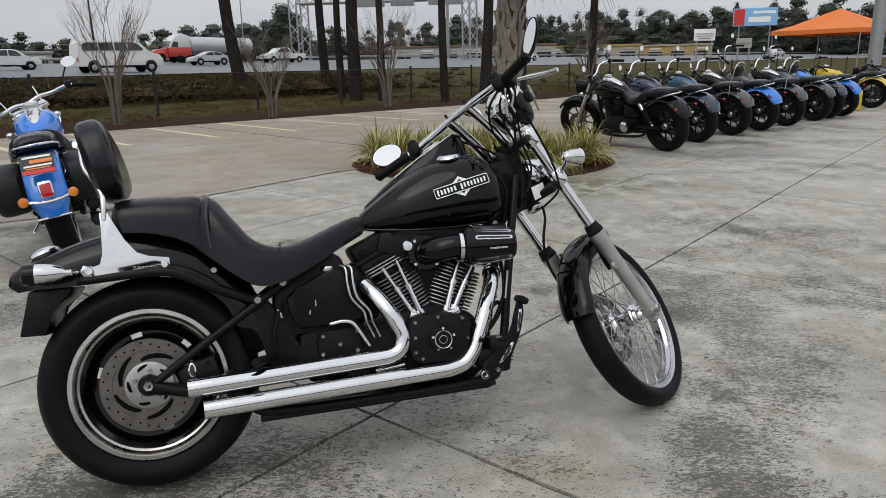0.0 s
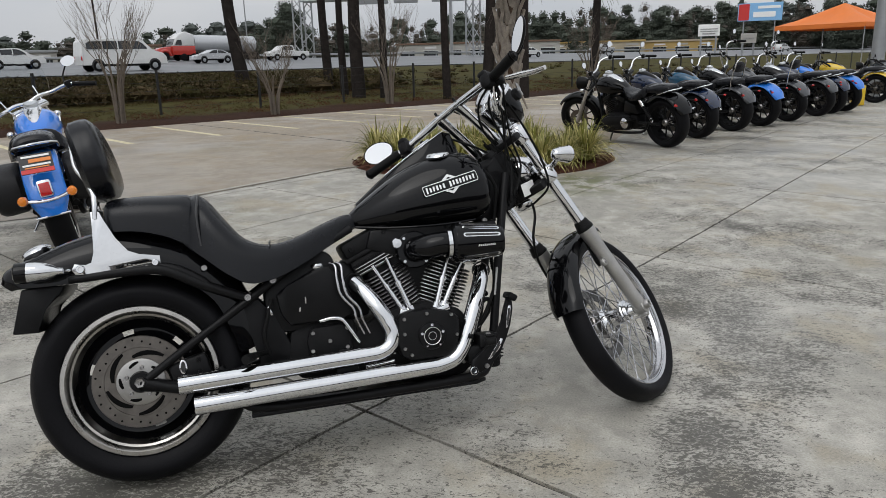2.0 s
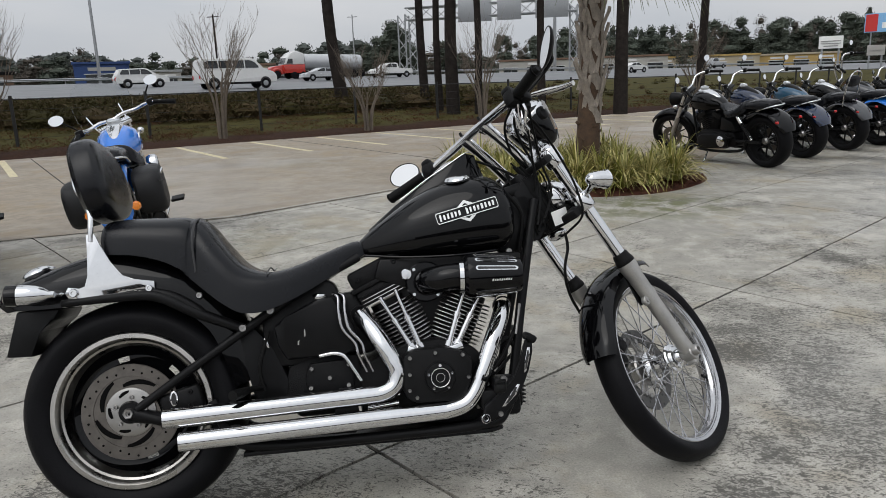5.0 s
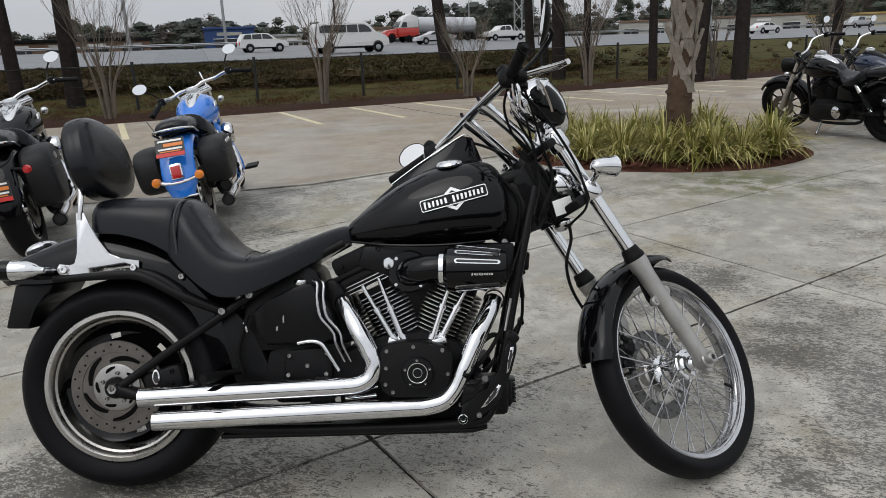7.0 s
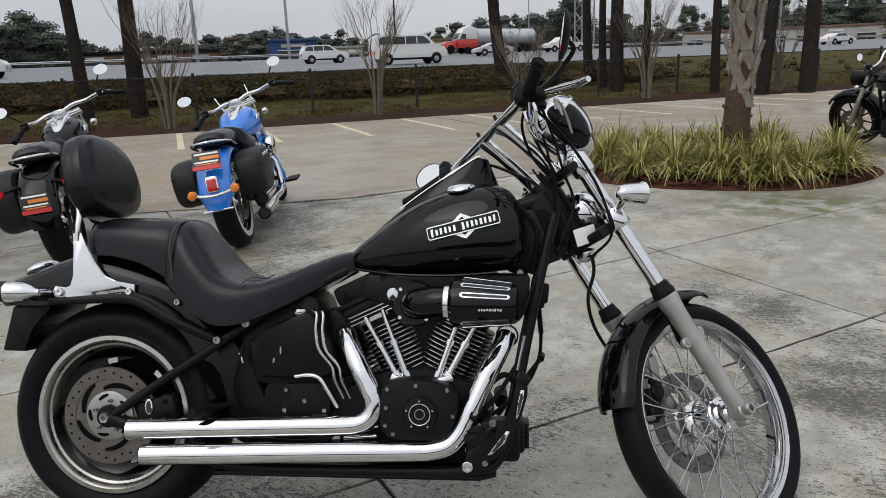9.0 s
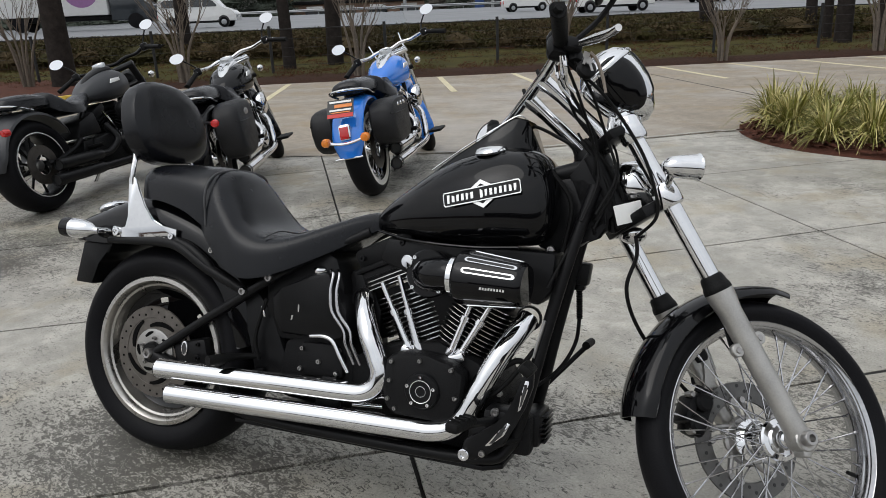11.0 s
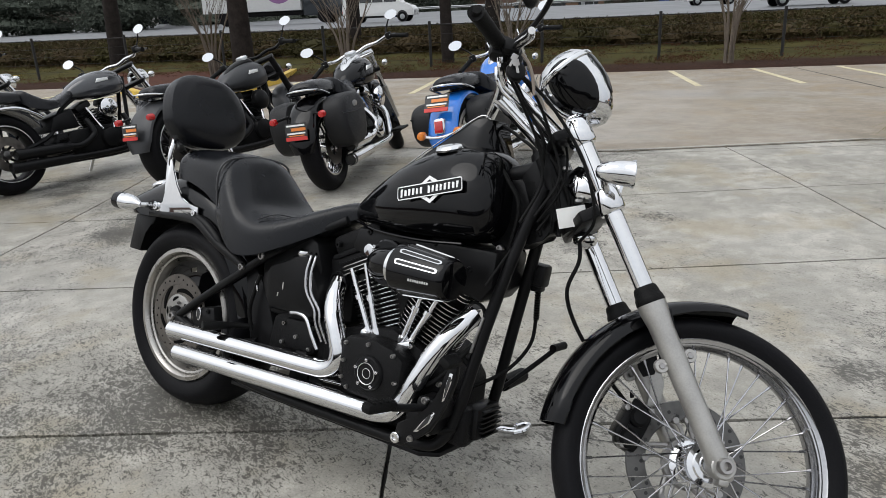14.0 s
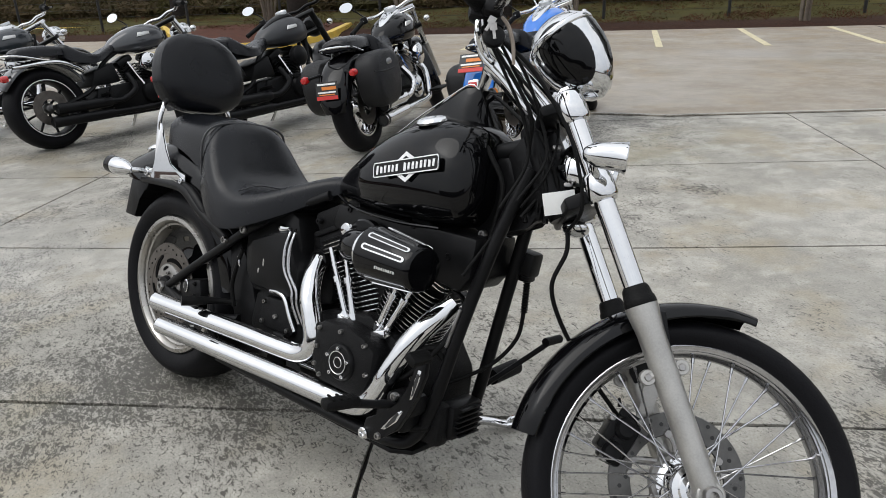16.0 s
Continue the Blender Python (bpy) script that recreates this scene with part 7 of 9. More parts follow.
    if tag:
        R = (Matrix.Translation((-0.335, 0, 0.655)) @ Matrix.Rotation(radians(30), 4, "Y") if signals == "amber" else Matrix.Translation((-0.12, -0.20, 0.42)) @ Matrix.Rotation(radians(28), 4, "Z") @ Matrix.Diagonal((1, 0.85, 0.9, 1)) if bright else Matrix.Translation((-0.395, 0, 0.50)) @ Matrix.Rotation(radians(10), 4, "Y") @ Matrix.Diagonal((1, 0.9, 0.95, 1))) @ Matrix.Rotation(radians(3), 4, "X")
        def flat(cy, cz, sy, sz, d, mt, name, parent=None):
            bm = box(d, cy, cz, 0.003, sy, sz)
            bmesh.ops.transform(bm, matrix=R, verts=bm.verts)
            return cp(name, bm, mt, parent, smooth=False)
        tg = flat(0, 0, 0.18, 0.125, 0, BLACK_TAG, "sales_placard")
        tg["label"] = "orange and black dealer placard"
        flat(0, -0.048, 0.176, 0.026, -0.003, RED_TAG, "placard_band", tg)
        flat(0.0, 0.046, 0.15, 0.012, -0.003, WHITE_TAG, "placard_bar", tg)
        flat(-0.02, 0.018, 0.12, 0.022, -0.003, ORANGE_TAG, "placard_bar", tg)
        flat(0.0, -0.010, 0.15, 0.011, -0.003, WHITE_TAG, "placard_bar", tg)
        flat(0.0, -0.026, 0.13, 0.007, -0.003, ORANGE_TAG, "placard_bar", tg)
    cp("side_stand", tube([(0.85, 0.15, 0.18), (0.83, 0.24, 0.06), (0.82, 0.27, 0.045)], 0.012, 8, 4), CHROME)
    return bike


LEFT_ROW = "motorcycles parked in the near row"
cruiser(-2.46, 4.60, 118, "bright blue touring cruiser with black leather saddlebags and clear windscreen", BLUE, LEFT_ROW, bars="low", bags=True, conchos=True, screen=True, whitewall=True, steer=26)
cruiser(-3.26, 3.90, 130, "black cruiser with chrome tank console and leather saddlebags", GLOSS_BLACK, LEFT_ROW, bars="low", bags=True, signals="red", steer=26)
cruiser(-4.30, 3.13, 117, "matte charcoal cruiser with black exhausts and fat rear tyre", MATTE_GREY, LEFT_ROW, bars="low", pipes="black", alloy=True, fat=True, signals="red", steer=26)
cruiser(-5.20, 2.03, 112, "dark grey cruiser with chrome fender strut and black exhausts", GREY_PAINT, LEFT_ROW, bars="low", pipes="black", alloy=True, fat=True, strut=True, tag=False, signals="red", console=False, steer=26)
cruiser(-6.15, 1.05, 114, "black cruiser with orange tail placard and chrome pipes", DARK_PAINT, LEFT_ROW, bars="low", steer=26)
RIGHT_ROW = "motorcycles parked in the far row"
for x, y, paint, fen, text, kw in (
        (2.82, 9.40, GLOSS_BLACK, None, "gloss black cruiser with forward controls and chrome fork", dict(bars="mid", fat=True)),
        (3.52, 10.36, DARK_BLUE, None, "dark blue cruiser beside the black one", dict(bars="mid")),
        (4.34, 11.24, TEAL, GREY_PAINT, "teal tank cruiser with grey mudguard", dict(bars="mid", sissy=True)),
        (5.05, 11.92, GLOSS_BLACK, BLUE, "black cruiser with a bright blue rear mudguard", dict(bars="mid")),
        (5.80, 12.64, GREY_PAINT, None, "grey cruiser with tall backrest", dict(bars="ape", sissy=True)),
        (6.72, 13.54, GLOSS_BLACK, GREY_PAINT, "black cruiser with grey mudguard", dict(bars="mid", signals="red")),
        (7.20, 14.05, DARK_BLUE, None, "deep blue cruiser with ape hanger bars", dict(bars="ape", signals="red")),
        (7.72, 14.52, BLUE, None, "blue cruiser at the end of the row", dict(bars="mid"))):
    cruiser(x, y, 121, text, paint, RIGHT_ROW, fender=fen, steer=24, **{"signals": "red", "pipes": "black", "alloy": True, "fat": True, "bright": True, **kw})


# ---- planting bed with palm and strap leaved clumps ----
random.seed(5)
BED = [(0.38 + 1.55 * math.cos(a) * (1 + 0.06 * math.sin(3 * a)), 8.42 + 1.20 * math.sin(a)) for a in (2 * math.pi * k / 40 for k in range(40))]
bm = bmesh.new()
rim = ring(bm, [(x, y, height(x, y) + 0.004) for x, y in BED])
low = ring(bm, [(x, y, height(x, y) - 0.05) for x, y in BED])
inner = ring(bm, [(0.38 + (x - 0.38) * 0.9, 8.42 + (y - 8.42) * 0.9, 0.10 + 0.02 * noise.noise((x * 3, y * 3, 0))) for x, y in BED])
inner2 = ring(bm, [(0.38 + (x - 0.38) * 0.5, 8.42 + (y - 8.42) * 0.5, 0.14 + 0.03 * noise.noise((x * 3, y * 3, 2))) for x, y in BED])
bridge(bm, low, rim)
bridge(bm, rim, inner)
bridge(bm, inner, inner2)
bm.faces.new(inner2)
bed = tagged(part("planting_bed", bm, MULCH), "rounded planting bed of red brown mulch set in the concrete", "planting bed", kind="structure")
verts, faces = [], []
for k in range(2600):
    a, r = random.uniform(0, 6.283), math.sqrt(random.random())
    x, y = 0.38 + 1.5 * r * math.cos(a), 8.42 + 1.16 * r * math.sin(a)
    z = height(x, y) + 0.045 + 0.03 * (1 - r)
    q = Euler((random.uniform(-0.6, 0.6), random.uniform(-0.6, 0.6), random.uniform(0, 6.3))).to_matrix()
    l, w = random.uniform(0.02, 0.05), random.uniform(0.006, 0.014)
    n = len(verts)
    verts += [tuple(Vector((x, y, z)) + q @ Vector(p)) for p in ((-l, -w, 0), (l, -w, 0), (l, w, 0.004), (-l, w, 0.004))]
    faces.append((n, n + 1, n + 2, n + 3))
me = bpy.data.meshes.new("mulch_chips")
me.from_pydata(verts, [], faces)
me.materials.append(MULCH)
tagged(new("mulch_chips", me), "loose shredded bark mulch", "mulch", kind="stuff")


def blade_strip(verts, faces, base, yaw, length, width, lift, droop):
    """One arching leaf of four pieces, with a fold."""
    d = Vector((math.cos(yaw), math.sin(yaw), 0))
    s = Vector((-d.y, d.x, 0))
    n0 = len(verts)
    for i in range(6):
        t = i / 5
        p = base + d * (length * (0.15 * t + (1 - lift) * t ** 1.6)) + Vector((0, 0, length * (lift * t * 1.15 - droop * t ** 2.6)))
        w = width * (1 - t ** 2.2) * (0.7 + 0.5 * min(1, 4 * t)) + 0.0006
        verts += [tuple(p - s * w), tuple(p + Vector((0, 0, -w * 0.5))), tuple(p + s * w)]
    for i in range(5):
        a, b = n0 + 3 * i, n0 + 3 * i + 3
        faces += [(a, a + 1, b + 1, b), (a + 1, a + 2, b + 2, b + 1)]


CLUMPS = []
for k in range(3):
    random.seed(20 + k)
    root = thing("liriope_clump", "arching clump of green and straw coloured strap leaves in mulch", "plant", "clumps in the planting bed")
    for mt, count in ((BLADE, 150), (BLADE_PALE, 125)):
        v, f = [], []
        for _ in range(count):
            a = random.uniform(0, 6.283)
            r = random.uniform(0, 0.07)
            blade_strip(v, f, Vector((r * math.cos(a), r * math.sin(a), 0)), a + random.uniform(-0.6, 0.6), random.uniform(0.36, 0.74), random.uniform(0.004, 0.0078), random.uniform(0.42, 0.95), random.uniform(0.28, 0.75))
        me = bpy.data.meshes.new("leaves")
        me.from_pydata(v, [], f)
        me.materials.append(mt)
        me.shade_smooth()
        o = new("leaves", me)
        o.parent = root
    CLUMPS.append(root)
random.seed(9)
spots = []
for row, (ry, n, x0, x1) in enumerate(((7.62, 4, -0.2, 1.05), (7.95, 6, -0.70, 1.55), (8.35, 6, -0.85, 1.6), (8.8, 6, -0.7, 1.5), (9.2, 4, -0.3, 1.1))):
    for i in range(n):
        spots.append((x0 + (x1 - x0) * (i + 0.5 * (row % 2) * 0.6) / (n - 0.6) + random.uniform(-0.07, 0.07), ry + random.uniform(-0.08, 0.08)))
spots += [(0.52, 7.56), (0.76, 7.60), (1.22, 7.72)]
for i, (x, y) in enumerate(spots):
    s = random.uniform(0.82, 1.12) * (0.80 if abs(x - 0.62) < 0.42 and 7.62 < y < 8.1 else 1.0)
    m = pose(x, y, height(x, y) + 0.05, 0, 0, random.uniform(0, 360))
    if i < 3:
        c = CLUMPS[i]
        c.matrix_basis = m
    else:
        c = copy_thing(CLUMPS[i % 3], m)
    c.scale = (s, s, s)

# palm
PALM = Vector((0.62, 7.86, 0.08))
palm = thing("palm_tree", "cabbage palm with criss crossed leaf bases on its trunk", "palm tree", m=Matrix.Translation(PALM))
part("trunk", tube([(0, 0, -0.05), (0.0, 0, 0.3), (0.02, 0, 1.2), (0.03, 0.0, 2.2), (0.03, 0, 3.4)], [0.150, 0.126, 0.100, 0.092, 0.092], 24, 5), PALM_LOW, palm)
random.seed(4)
for k in range(26):
    z, a = random.uniform(0.02, 0.72), random.uniform(0, 6.283)
    bm = slab_poly([(-0.035, -0.010), (0.03, -0.014), (0.045, 0.004), (0.0, 0.016), (-0.03, 0.012)], -0.008, 0.004, 0.003)
    part("bark_scale", bm, PALM_LOW, palm, smooth=False, m=Matrix.Translation((0.004, 0, z)) @ Matrix.Rotation(a, 4, "Z") @ Matrix.Translation((0, -0.146 + 0.042 * z, 0)) @ Matrix.Rotation(random.uniform(-0.3, 0.3), 4, "Y"))
random.seed(3)
for level in range(16):
    z = 0.66 + 0.165 * level
    for k in range(5):
        a = 2 * math.pi * (k + 0.5 * (level % 2)) / 5 + random.uniform(-0.12, 0.12)
        bm = bmesh.new()
        wid, L = random.uniform(0.050, 0.066), random.uniform(0.40, 0.52)
        flare = random.uniform(0.0, 0.075)
        way = 1 if (k + level) % 2 else -1
        rows = []
        for t, wf, out in ((0, 1.0, 0.092), (0.3, 0.74, 0.100), (0.65, 0.48, 0.107), (0.92, 0.34, 0.112 + flare * 0.6), (1.0, 0.22, 0.114 + flare * 0.6)):
            skew = 0.165 * way * t - 0.045 * way
            c = Vector((out, 0, L * t))
            rows.append([(c.x, -wid * wf + skew, c.z), (c.x + 0.016, skew, c.z - 0.01 * t), (c.x, wid * wf + skew, c.z), (c.x - 0.016, wid * wf * 0.8 + skew, c.z), (c.x - 0.016, -wid * wf * 0.8 + skew, c.z)])
        loft(rows, True, bm)
        part("leaf_base", bm, PALM_BARK, palm, smooth=False, m=Matrix.Translation((0.02, 0, z)) @ Matrix.Rotation(a, 4, "Z"))


def fan_frond(yaw, pitch, reach, droop):
    """A costapalmate frond: a stalk, and blades that hang at the tips."""
    v, f = [], []
    d = Vector((math.cos(yaw) * math.cos(pitch), math.sin(yaw) * math.cos(pitch), math.sin(pitch)))
    side = Vector((-math.sin(yaw), math.cos(yaw), 0))
    base = Vector((0.03, 0, 3.04)) + d * reach - Vector((0, 0, droop * 0.3))
    bm = tube([(0.03, 0, 3.0), Vector((0.03, 0, 3.04)) + d * reach * 0.5, base], [0.018, 0.013, 0.008], 6, 4)
    stalk = part("frond", bm, FROND, palm)
    for k in range(34):
        t = (k / 33 - 0.5) * 2
        a = t * 1.75
        dirv = (d * math.cos(a) + side * math.sin(a)).normalized()
        L = random.uniform(0.62, 0.86) * (1 - 0.25 * abs(t))
        n0 = len(v)
        for i in range(6):
            q = i / 5
            p = base + dirv * L * q + Vector((0, 0, -droop * L * q ** 2.1 - 0.1 * abs(t) * q))
            w = 0.015 * (1 - q ** 1.8) + 0.001
            s = dirv.cross(Vector((0, 0, 1))).normalized()
            v += [tuple(p - s * w), tuple(p + Vector((0, 0, 0.006))), tuple(p + s * w)]
        for i in range(5):
            aa, bb = n0 + 3 * i, n0 + 3 * i + 3
            f += [(aa, aa + 1, bb + 1, bb), (aa + 1, aa + 2, bb + 2, bb + 1)]
    me = bpy.data.meshes.new("frond_fan")
    me.from_pydata(v, [], f)
    me.materials.append(FROND)
    o = new("frond_fan", me)
    o.parent = stalk


for k in range(21):
    fan_frond(2 * math.pi * k / 21 + random.uniform(-0.15, 0.15), random.uniform(-0.5, 0.6), random.uniform(0.45, 0.75), random.uniform(0.45, 0.95))


# ---- trees beyond the lot ----
def leaf_cloud(name, blobs, count, size, material, seed, parent=None, flat=0.5, core=0.0):
    """Many small leaf quads scattered through ellipsoids (x, y, z, rx, ry, rz), over a dense inner mass where core is given."""
    rs = np.random.RandomState(seed)
    wts = np.array([b[3] * b[4] * b[5] for b in blobs]) ** 0.66
    pick = rs.choice(len(blobs), count, p=wts / wts.sum())
    b = np.array(blobs)[pick]
    d = rs.normal(size=(count, 3))
    d /= np.linalg.norm(d, axis=1)[:, None]
    c = b[:, :3] + d * b[:, 3:] * (rs.uniform(0.25, 1.0, (count, 1)) ** 0.5)
    u = rs.normal(size=(count, 3))
    u /= np.linalg.norm(u, axis=1)[:, None]
    w = np.cross(u, rs.normal(size=(count, 3)))
    w /= np.linalg.norm(w, axis=1)[:, None]
    s = size * rs.uniform(0.5, 1.3, (count, 1))
    v = np.stack([c - u * s, c + w * s * flat, c + u * s, c - w * s * flat], 1).reshape(-1, 3)
    v, f = v.tolist(), np.arange(4 * count).reshape(-1, 4).tolist()
    if core:
        for x, y, z, rx, ry, rz in blobs:  # a rough eight sided clump inside each ellipsoid
            n0 = len(v)
            for h, r in ((-0.8, 0.55), (0.0, 1.0), (0.7, 0.65)):
                for k in range(7):
                    a, j = 2 * math.pi * k / 7 + h, core * rs.uniform(0.75, 1.15)
                    v.append((x + rx * r * j * math.cos(a), y + ry * r * j * math.sin(a), z + rz * h * j))
            v.append((x, y, z + rz * core * rs.uniform(0.9, 1.2)))
            for k in range(7):
                q = (k + 1) % 7
                f += [(n0 + k, n0 + q, n0 + 7 + q, n0 + 7 + k), (n0 + 7 + k, n0 + 7 + q, n0 + 14 + q, n0 + 14 + k), (n0 + 14 + k, n0 + 14 + q, n0 + 21)]
    me = bpy.data.meshes.new(name)
    me.from_pydata(v, [], f)
    me.materials.append(material)
    o = new(name, me)
    if parent is not None:
        o.parent = parent
    return o


def pine(x, y, r, seed, tall=17.0, tilt=0.0):
    rs = random.Random(seed)
    q = LOT_POSE.inverted() @ Vector((x, y, 0))
    z = land(q.y) - 0.1
    t = thing("pine_tree", "tall bare trunked pine on the grass bank", "tree", "pines along the bank", Matrix.Translation((x, y, z)))
    pts = [(tilt * k + rs.uniform(-0.06, 0.06) * (k > 0), rs.uniform(-0.06, 0.06) * (k > 0), tall * k / 7) for k in range(8)]
    trunk = part("trunk", tube(pts, [r * 1.25, r * 1.0, r * 0.93, r * 0.85, r * 0.75, r * 0.6, r * 0.4, r * 0.15], 12, 3), BARK, t)
    blobs = []
    for k in range(11):
        h = tall * rs.uniform(0.62, 1.0)
        a, L = rs.uniform(0, 6.283), rs.uniform(1.2, 3.2) * (1.3 - h / tall)
        c = pts[min(7, int(7 * h / tall))]
        e = (c[0] + L * math.cos(a) * 1.2, c[1] + L * math.sin(a) * 1.2, h + rs.uniform(-0.2, 0.6))
        part("limb", tube([(c[0], c[1], h - 0.3), ((c[0] + e[0]) / 2, (c[1] + e[1]) / 2, h + 0.1), e], [r * 0.3, r * 0.2, r * 0.08], 6, 3), BARK, t)
        blobs.append((*e, 1.1, 1.1, 0.55))
    for k in range(3):
        h = tall * rs.uniform(0.25, 0.5)
        a = rs.uniform(0, 6.283)
        part("limb", tube([(pts[2][0], pts[2][1], h), (pts[2][0] + 0.5 * math.cos(a), pts[2][1] + 0.5 * math.sin(a), h - 0.05), (pts[2][0] + 0.9 * math.cos(a), pts[2][1] + 0.9 * math.sin(a), h - 0.25)], [0.03, 0.02, 0.006], 5, 3), BARK, t)
    leaf_cloud("crown", blobs, 2200, 0.16, NEEDLES, seed, t, 0.25)
    return t


def toward(cx, cy, deg, d):
    return cx + d * math.cos(radians(deg)), cy + d * math.sin(radians(deg))


for i, (deg, d, r, tilt) in enumerate(((106.3, 24.3, 0.18, -0.26), (100.0, 25.5, 0.135, -0.08), (98.85, 24, 0.105, -0.02), (97.75, 23, 0.18, 0.0), (95.8, 23, 0.105, 0.0), (90.8, 22.2, 0.11, 0.0), (87.7, 22.4, 0.15, 0.12), (84.9, 22.6, 0.18, 0.0), (79.5, 33, 0.17, 0.02))):
    pine(*toward(0.07, 0.13, deg, d), r, 40 + i, tilt=tilt)
for i, (deg, d, r, tilt) in enumerate(((141.3, 18.5, 0.13, -0.10), (137.8, 19, 0.17, 0.02), (148.6, 22, 0.16, 0.03), (157.0, 17.5, 0.21, -0.03), (166, 24, 0.2, 0))):
    pine(*toward(1.13, 1.21, deg, d), r, 60 + i, tilt=tilt)


def crape(x, y, seed, tall=3.4):
    """A bare multi stemmed tree with a vase of fine twigs."""
    rs = random.Random(seed)
    q = LOT_POSE.inverted() @ Vector((x, y, 0))
    t = thing("bare_tree", "leafless multi stemmed crape myrtle in mulch", "tree", "bare trees along the lot", Matrix.Translation((x, y, land(q.y) - 0.05)))
    for k in range(6):
        a = 2 * math.pi * k / 6 + rs.uniform(-0.4, 0.4)
        sp = rs.uniform(0.20, 0.55)
        p0 = Vector((0.08 * math.cos(a), 0.08 * math.sin(a), 0))
        p1 = Vector((sp * 0.35 * math.cos(a), sp * 0.35 * math.sin(a), tall * 0.20))
        p2 = Vector((sp * 0.8 * math.cos(a + rs.uniform(-0.5, 0.5)), sp * 0.8 * math.sin(a + 0.2), tall * rs.uniform(0.34, 0.44)))
        stem = part("stem", tube([p0, p1, p2], [0.036, 0.029, 0.014], 8, 4), GREY_BARK, t)
        bm = bmesh.new()
        for j in range(6):
            b = p1.lerp(p2, rs.uniform(0.25, 1.0))
            aa = a + rs.uniform(-1.5, 1.5)
            L = rs.uniform(0.7, 1.5) * tall / 3.4
            lean = rs.uniform(0.25, 0.75)
            m1 = b + Vector((0.5 * lean * L * math.cos(aa), 0.5 * lean * L * math.sin(aa), 0.45 * L))
            bend = aa + rs.uniform(-0.7, 0.7)
            m2 = m1 + Vector((0.35 * lean * L * math.cos(bend), 0.35 * lean * L * math.sin(bend), 0.5 * L))
            tube([b, m1, m2], [0.0080, 0.0050, 0.0018], 4, 3, False, bm)
            for _ in range(7):
                c = m1.lerp(m2, rs.uniform(0, 0.95))
                ab = aa + rs.uniform(-1.6, 1.6)
                l2 = rs.uniform(0.2, 0.6)
                q1 = c + Vector((0.35 * l2 * math.cos(ab), 0.35 * l2 * math.sin(ab), l2 * 0.45))
                q2 = q1 + Vector((0.2 * l2 * math.cos(ab + 0.6), 0.2 * l2 * math.sin(ab + 0.6), l2 * 0.45))
                tube([c, q1, q2], [0.0034, 0.0022, 0.0010], 3, 1, False, bm)
        part("branch_spray", bm, GREY_BARK, stem)
    return t


for i, (x, y) in enumerate(((-7.2, 15.5), (-4.35, 17.5), (-1.85, 20.6), (1.4, 23.2), (-10.4, 12.3), (-15.77, 7.62), (-13.4, 9.9), (4.9, 26.5))):
    crape(x, y, 80 + i, 3.6 if i != 1 else 2.6)

# ---- fence along the grass ----
fence = thing("fence", "low dark wire fence on thin steel posts", "fence", m=LOT_POSE)
post = part("post", tube([(0, 0, 0), (0, 0, 1.10)], 0.036, 8, 1), FENCE, fence, m=Matrix.Translation((1.3, 6.0, 0.10)))
for k in range(-10, 18):
    if k:
        shared("post", post, fence, Matrix.Translation((1.3 + 2.7 * k, 6.0, 0.10)))
for z, r in ((1.12, 0.012), (0.9, 0.0035), (0.7, 0.0035), (0.5, 0.0035), (0.3, 0.0035)):
    part("rail", tube([(-26, 6.0, z), (48, 6.0, z)], r, 6, 1), FENCE, fence)

# ---- brush on the bank ----
rs = random.Random(11)
blobs, brown = [], []
for k in range(1900):
    u = rs.uniform(-60, 40)
    v = 9.4 + 14.5 * rs.random() ** 2.0
    s = rs.uniform(0.28, 1.12) * (1.0 if u < 8 else max(0.3, 1.0 - (u - 8) / 16))
    if u > 12 and rs.random() < 0.75:
        continue
    p = lot_to_world(u, v)
    (brown if rs.random() < 0.54 else blobs).append((p.x, p.y, land(v) + 0.35 * min(0.6 * s, (1.08 - land(v)) * 0.74), s * 1.1, s * 1.1, min(0.6 * s, max(0.08, (1.08 - land(v)) * 0.74))))
tagged(leaf_cloud("roadside_brush", blobs, 230000, 0.064, BRUSH, 3, None, 0.32, 0.50), "dense low green brush on the bank", "brush", kind="stuff")
tagged(leaf_cloud("dead_brush", brown, 200000, 0.066, BRUSH_BROWN, 4, None, 0.26, 0.48), "brown winter brush on the bank", "brush", kind="stuff")
blobs, straw = [], []
for k in range(1500):
    u, w = rs.uniform(-30, 42), rs.uniform(4.6, 9.6)
    p = lot_to_world(u, w)
    r = rs.uniform(0.15, 0.45)
    (straw if rs.random() < (0.8 if w < 5.8 else 0.45) else blobs).append((p.x, p.y, land(w) + 0.03, r, r, rs.uniform(0.03, 0.09)))
tagged(leaf_cloud("grass_tufts", blobs, 50000, 0.036, VERGE_GRASS, 21, None, 0.18), "tufts of winter grass", "grass", kind="stuff")
tagged(leaf_cloud("pine_straw", straw, 50000, 0.040, PINE_STRAW, 22, None, 0.14), "fallen brown pine straw on the verge", "pine straw", kind="stuff")


# ---- highway and what stands on it ----
rail = thing("guardrail", "galvanised guardrail along the highway", "guardrail", m=LOT_POSE)
part("rail_beam", loft([[(u, 81.6, 2.60), (u, 81.54, 2.68), (u, 81.6, 2.76), (u, 81.54, 2.84), (u, 81.6, 2.92), (u, 81.64, 2.76)] for u in (-260, -60, 0, 60, 320)]), GALV, rail)
gp = part("rail_post", box(0, 0, 0.25, 0.08, 0.12, 0.9), GALV, rail, m=Matrix.Translation((0, 81.7, 2.15)))
for k in range(-22, 30):
    if k:
        shared("rail_post", gp, rail, Matrix.Translation((6.0 * k, 81.7, 2.15)))


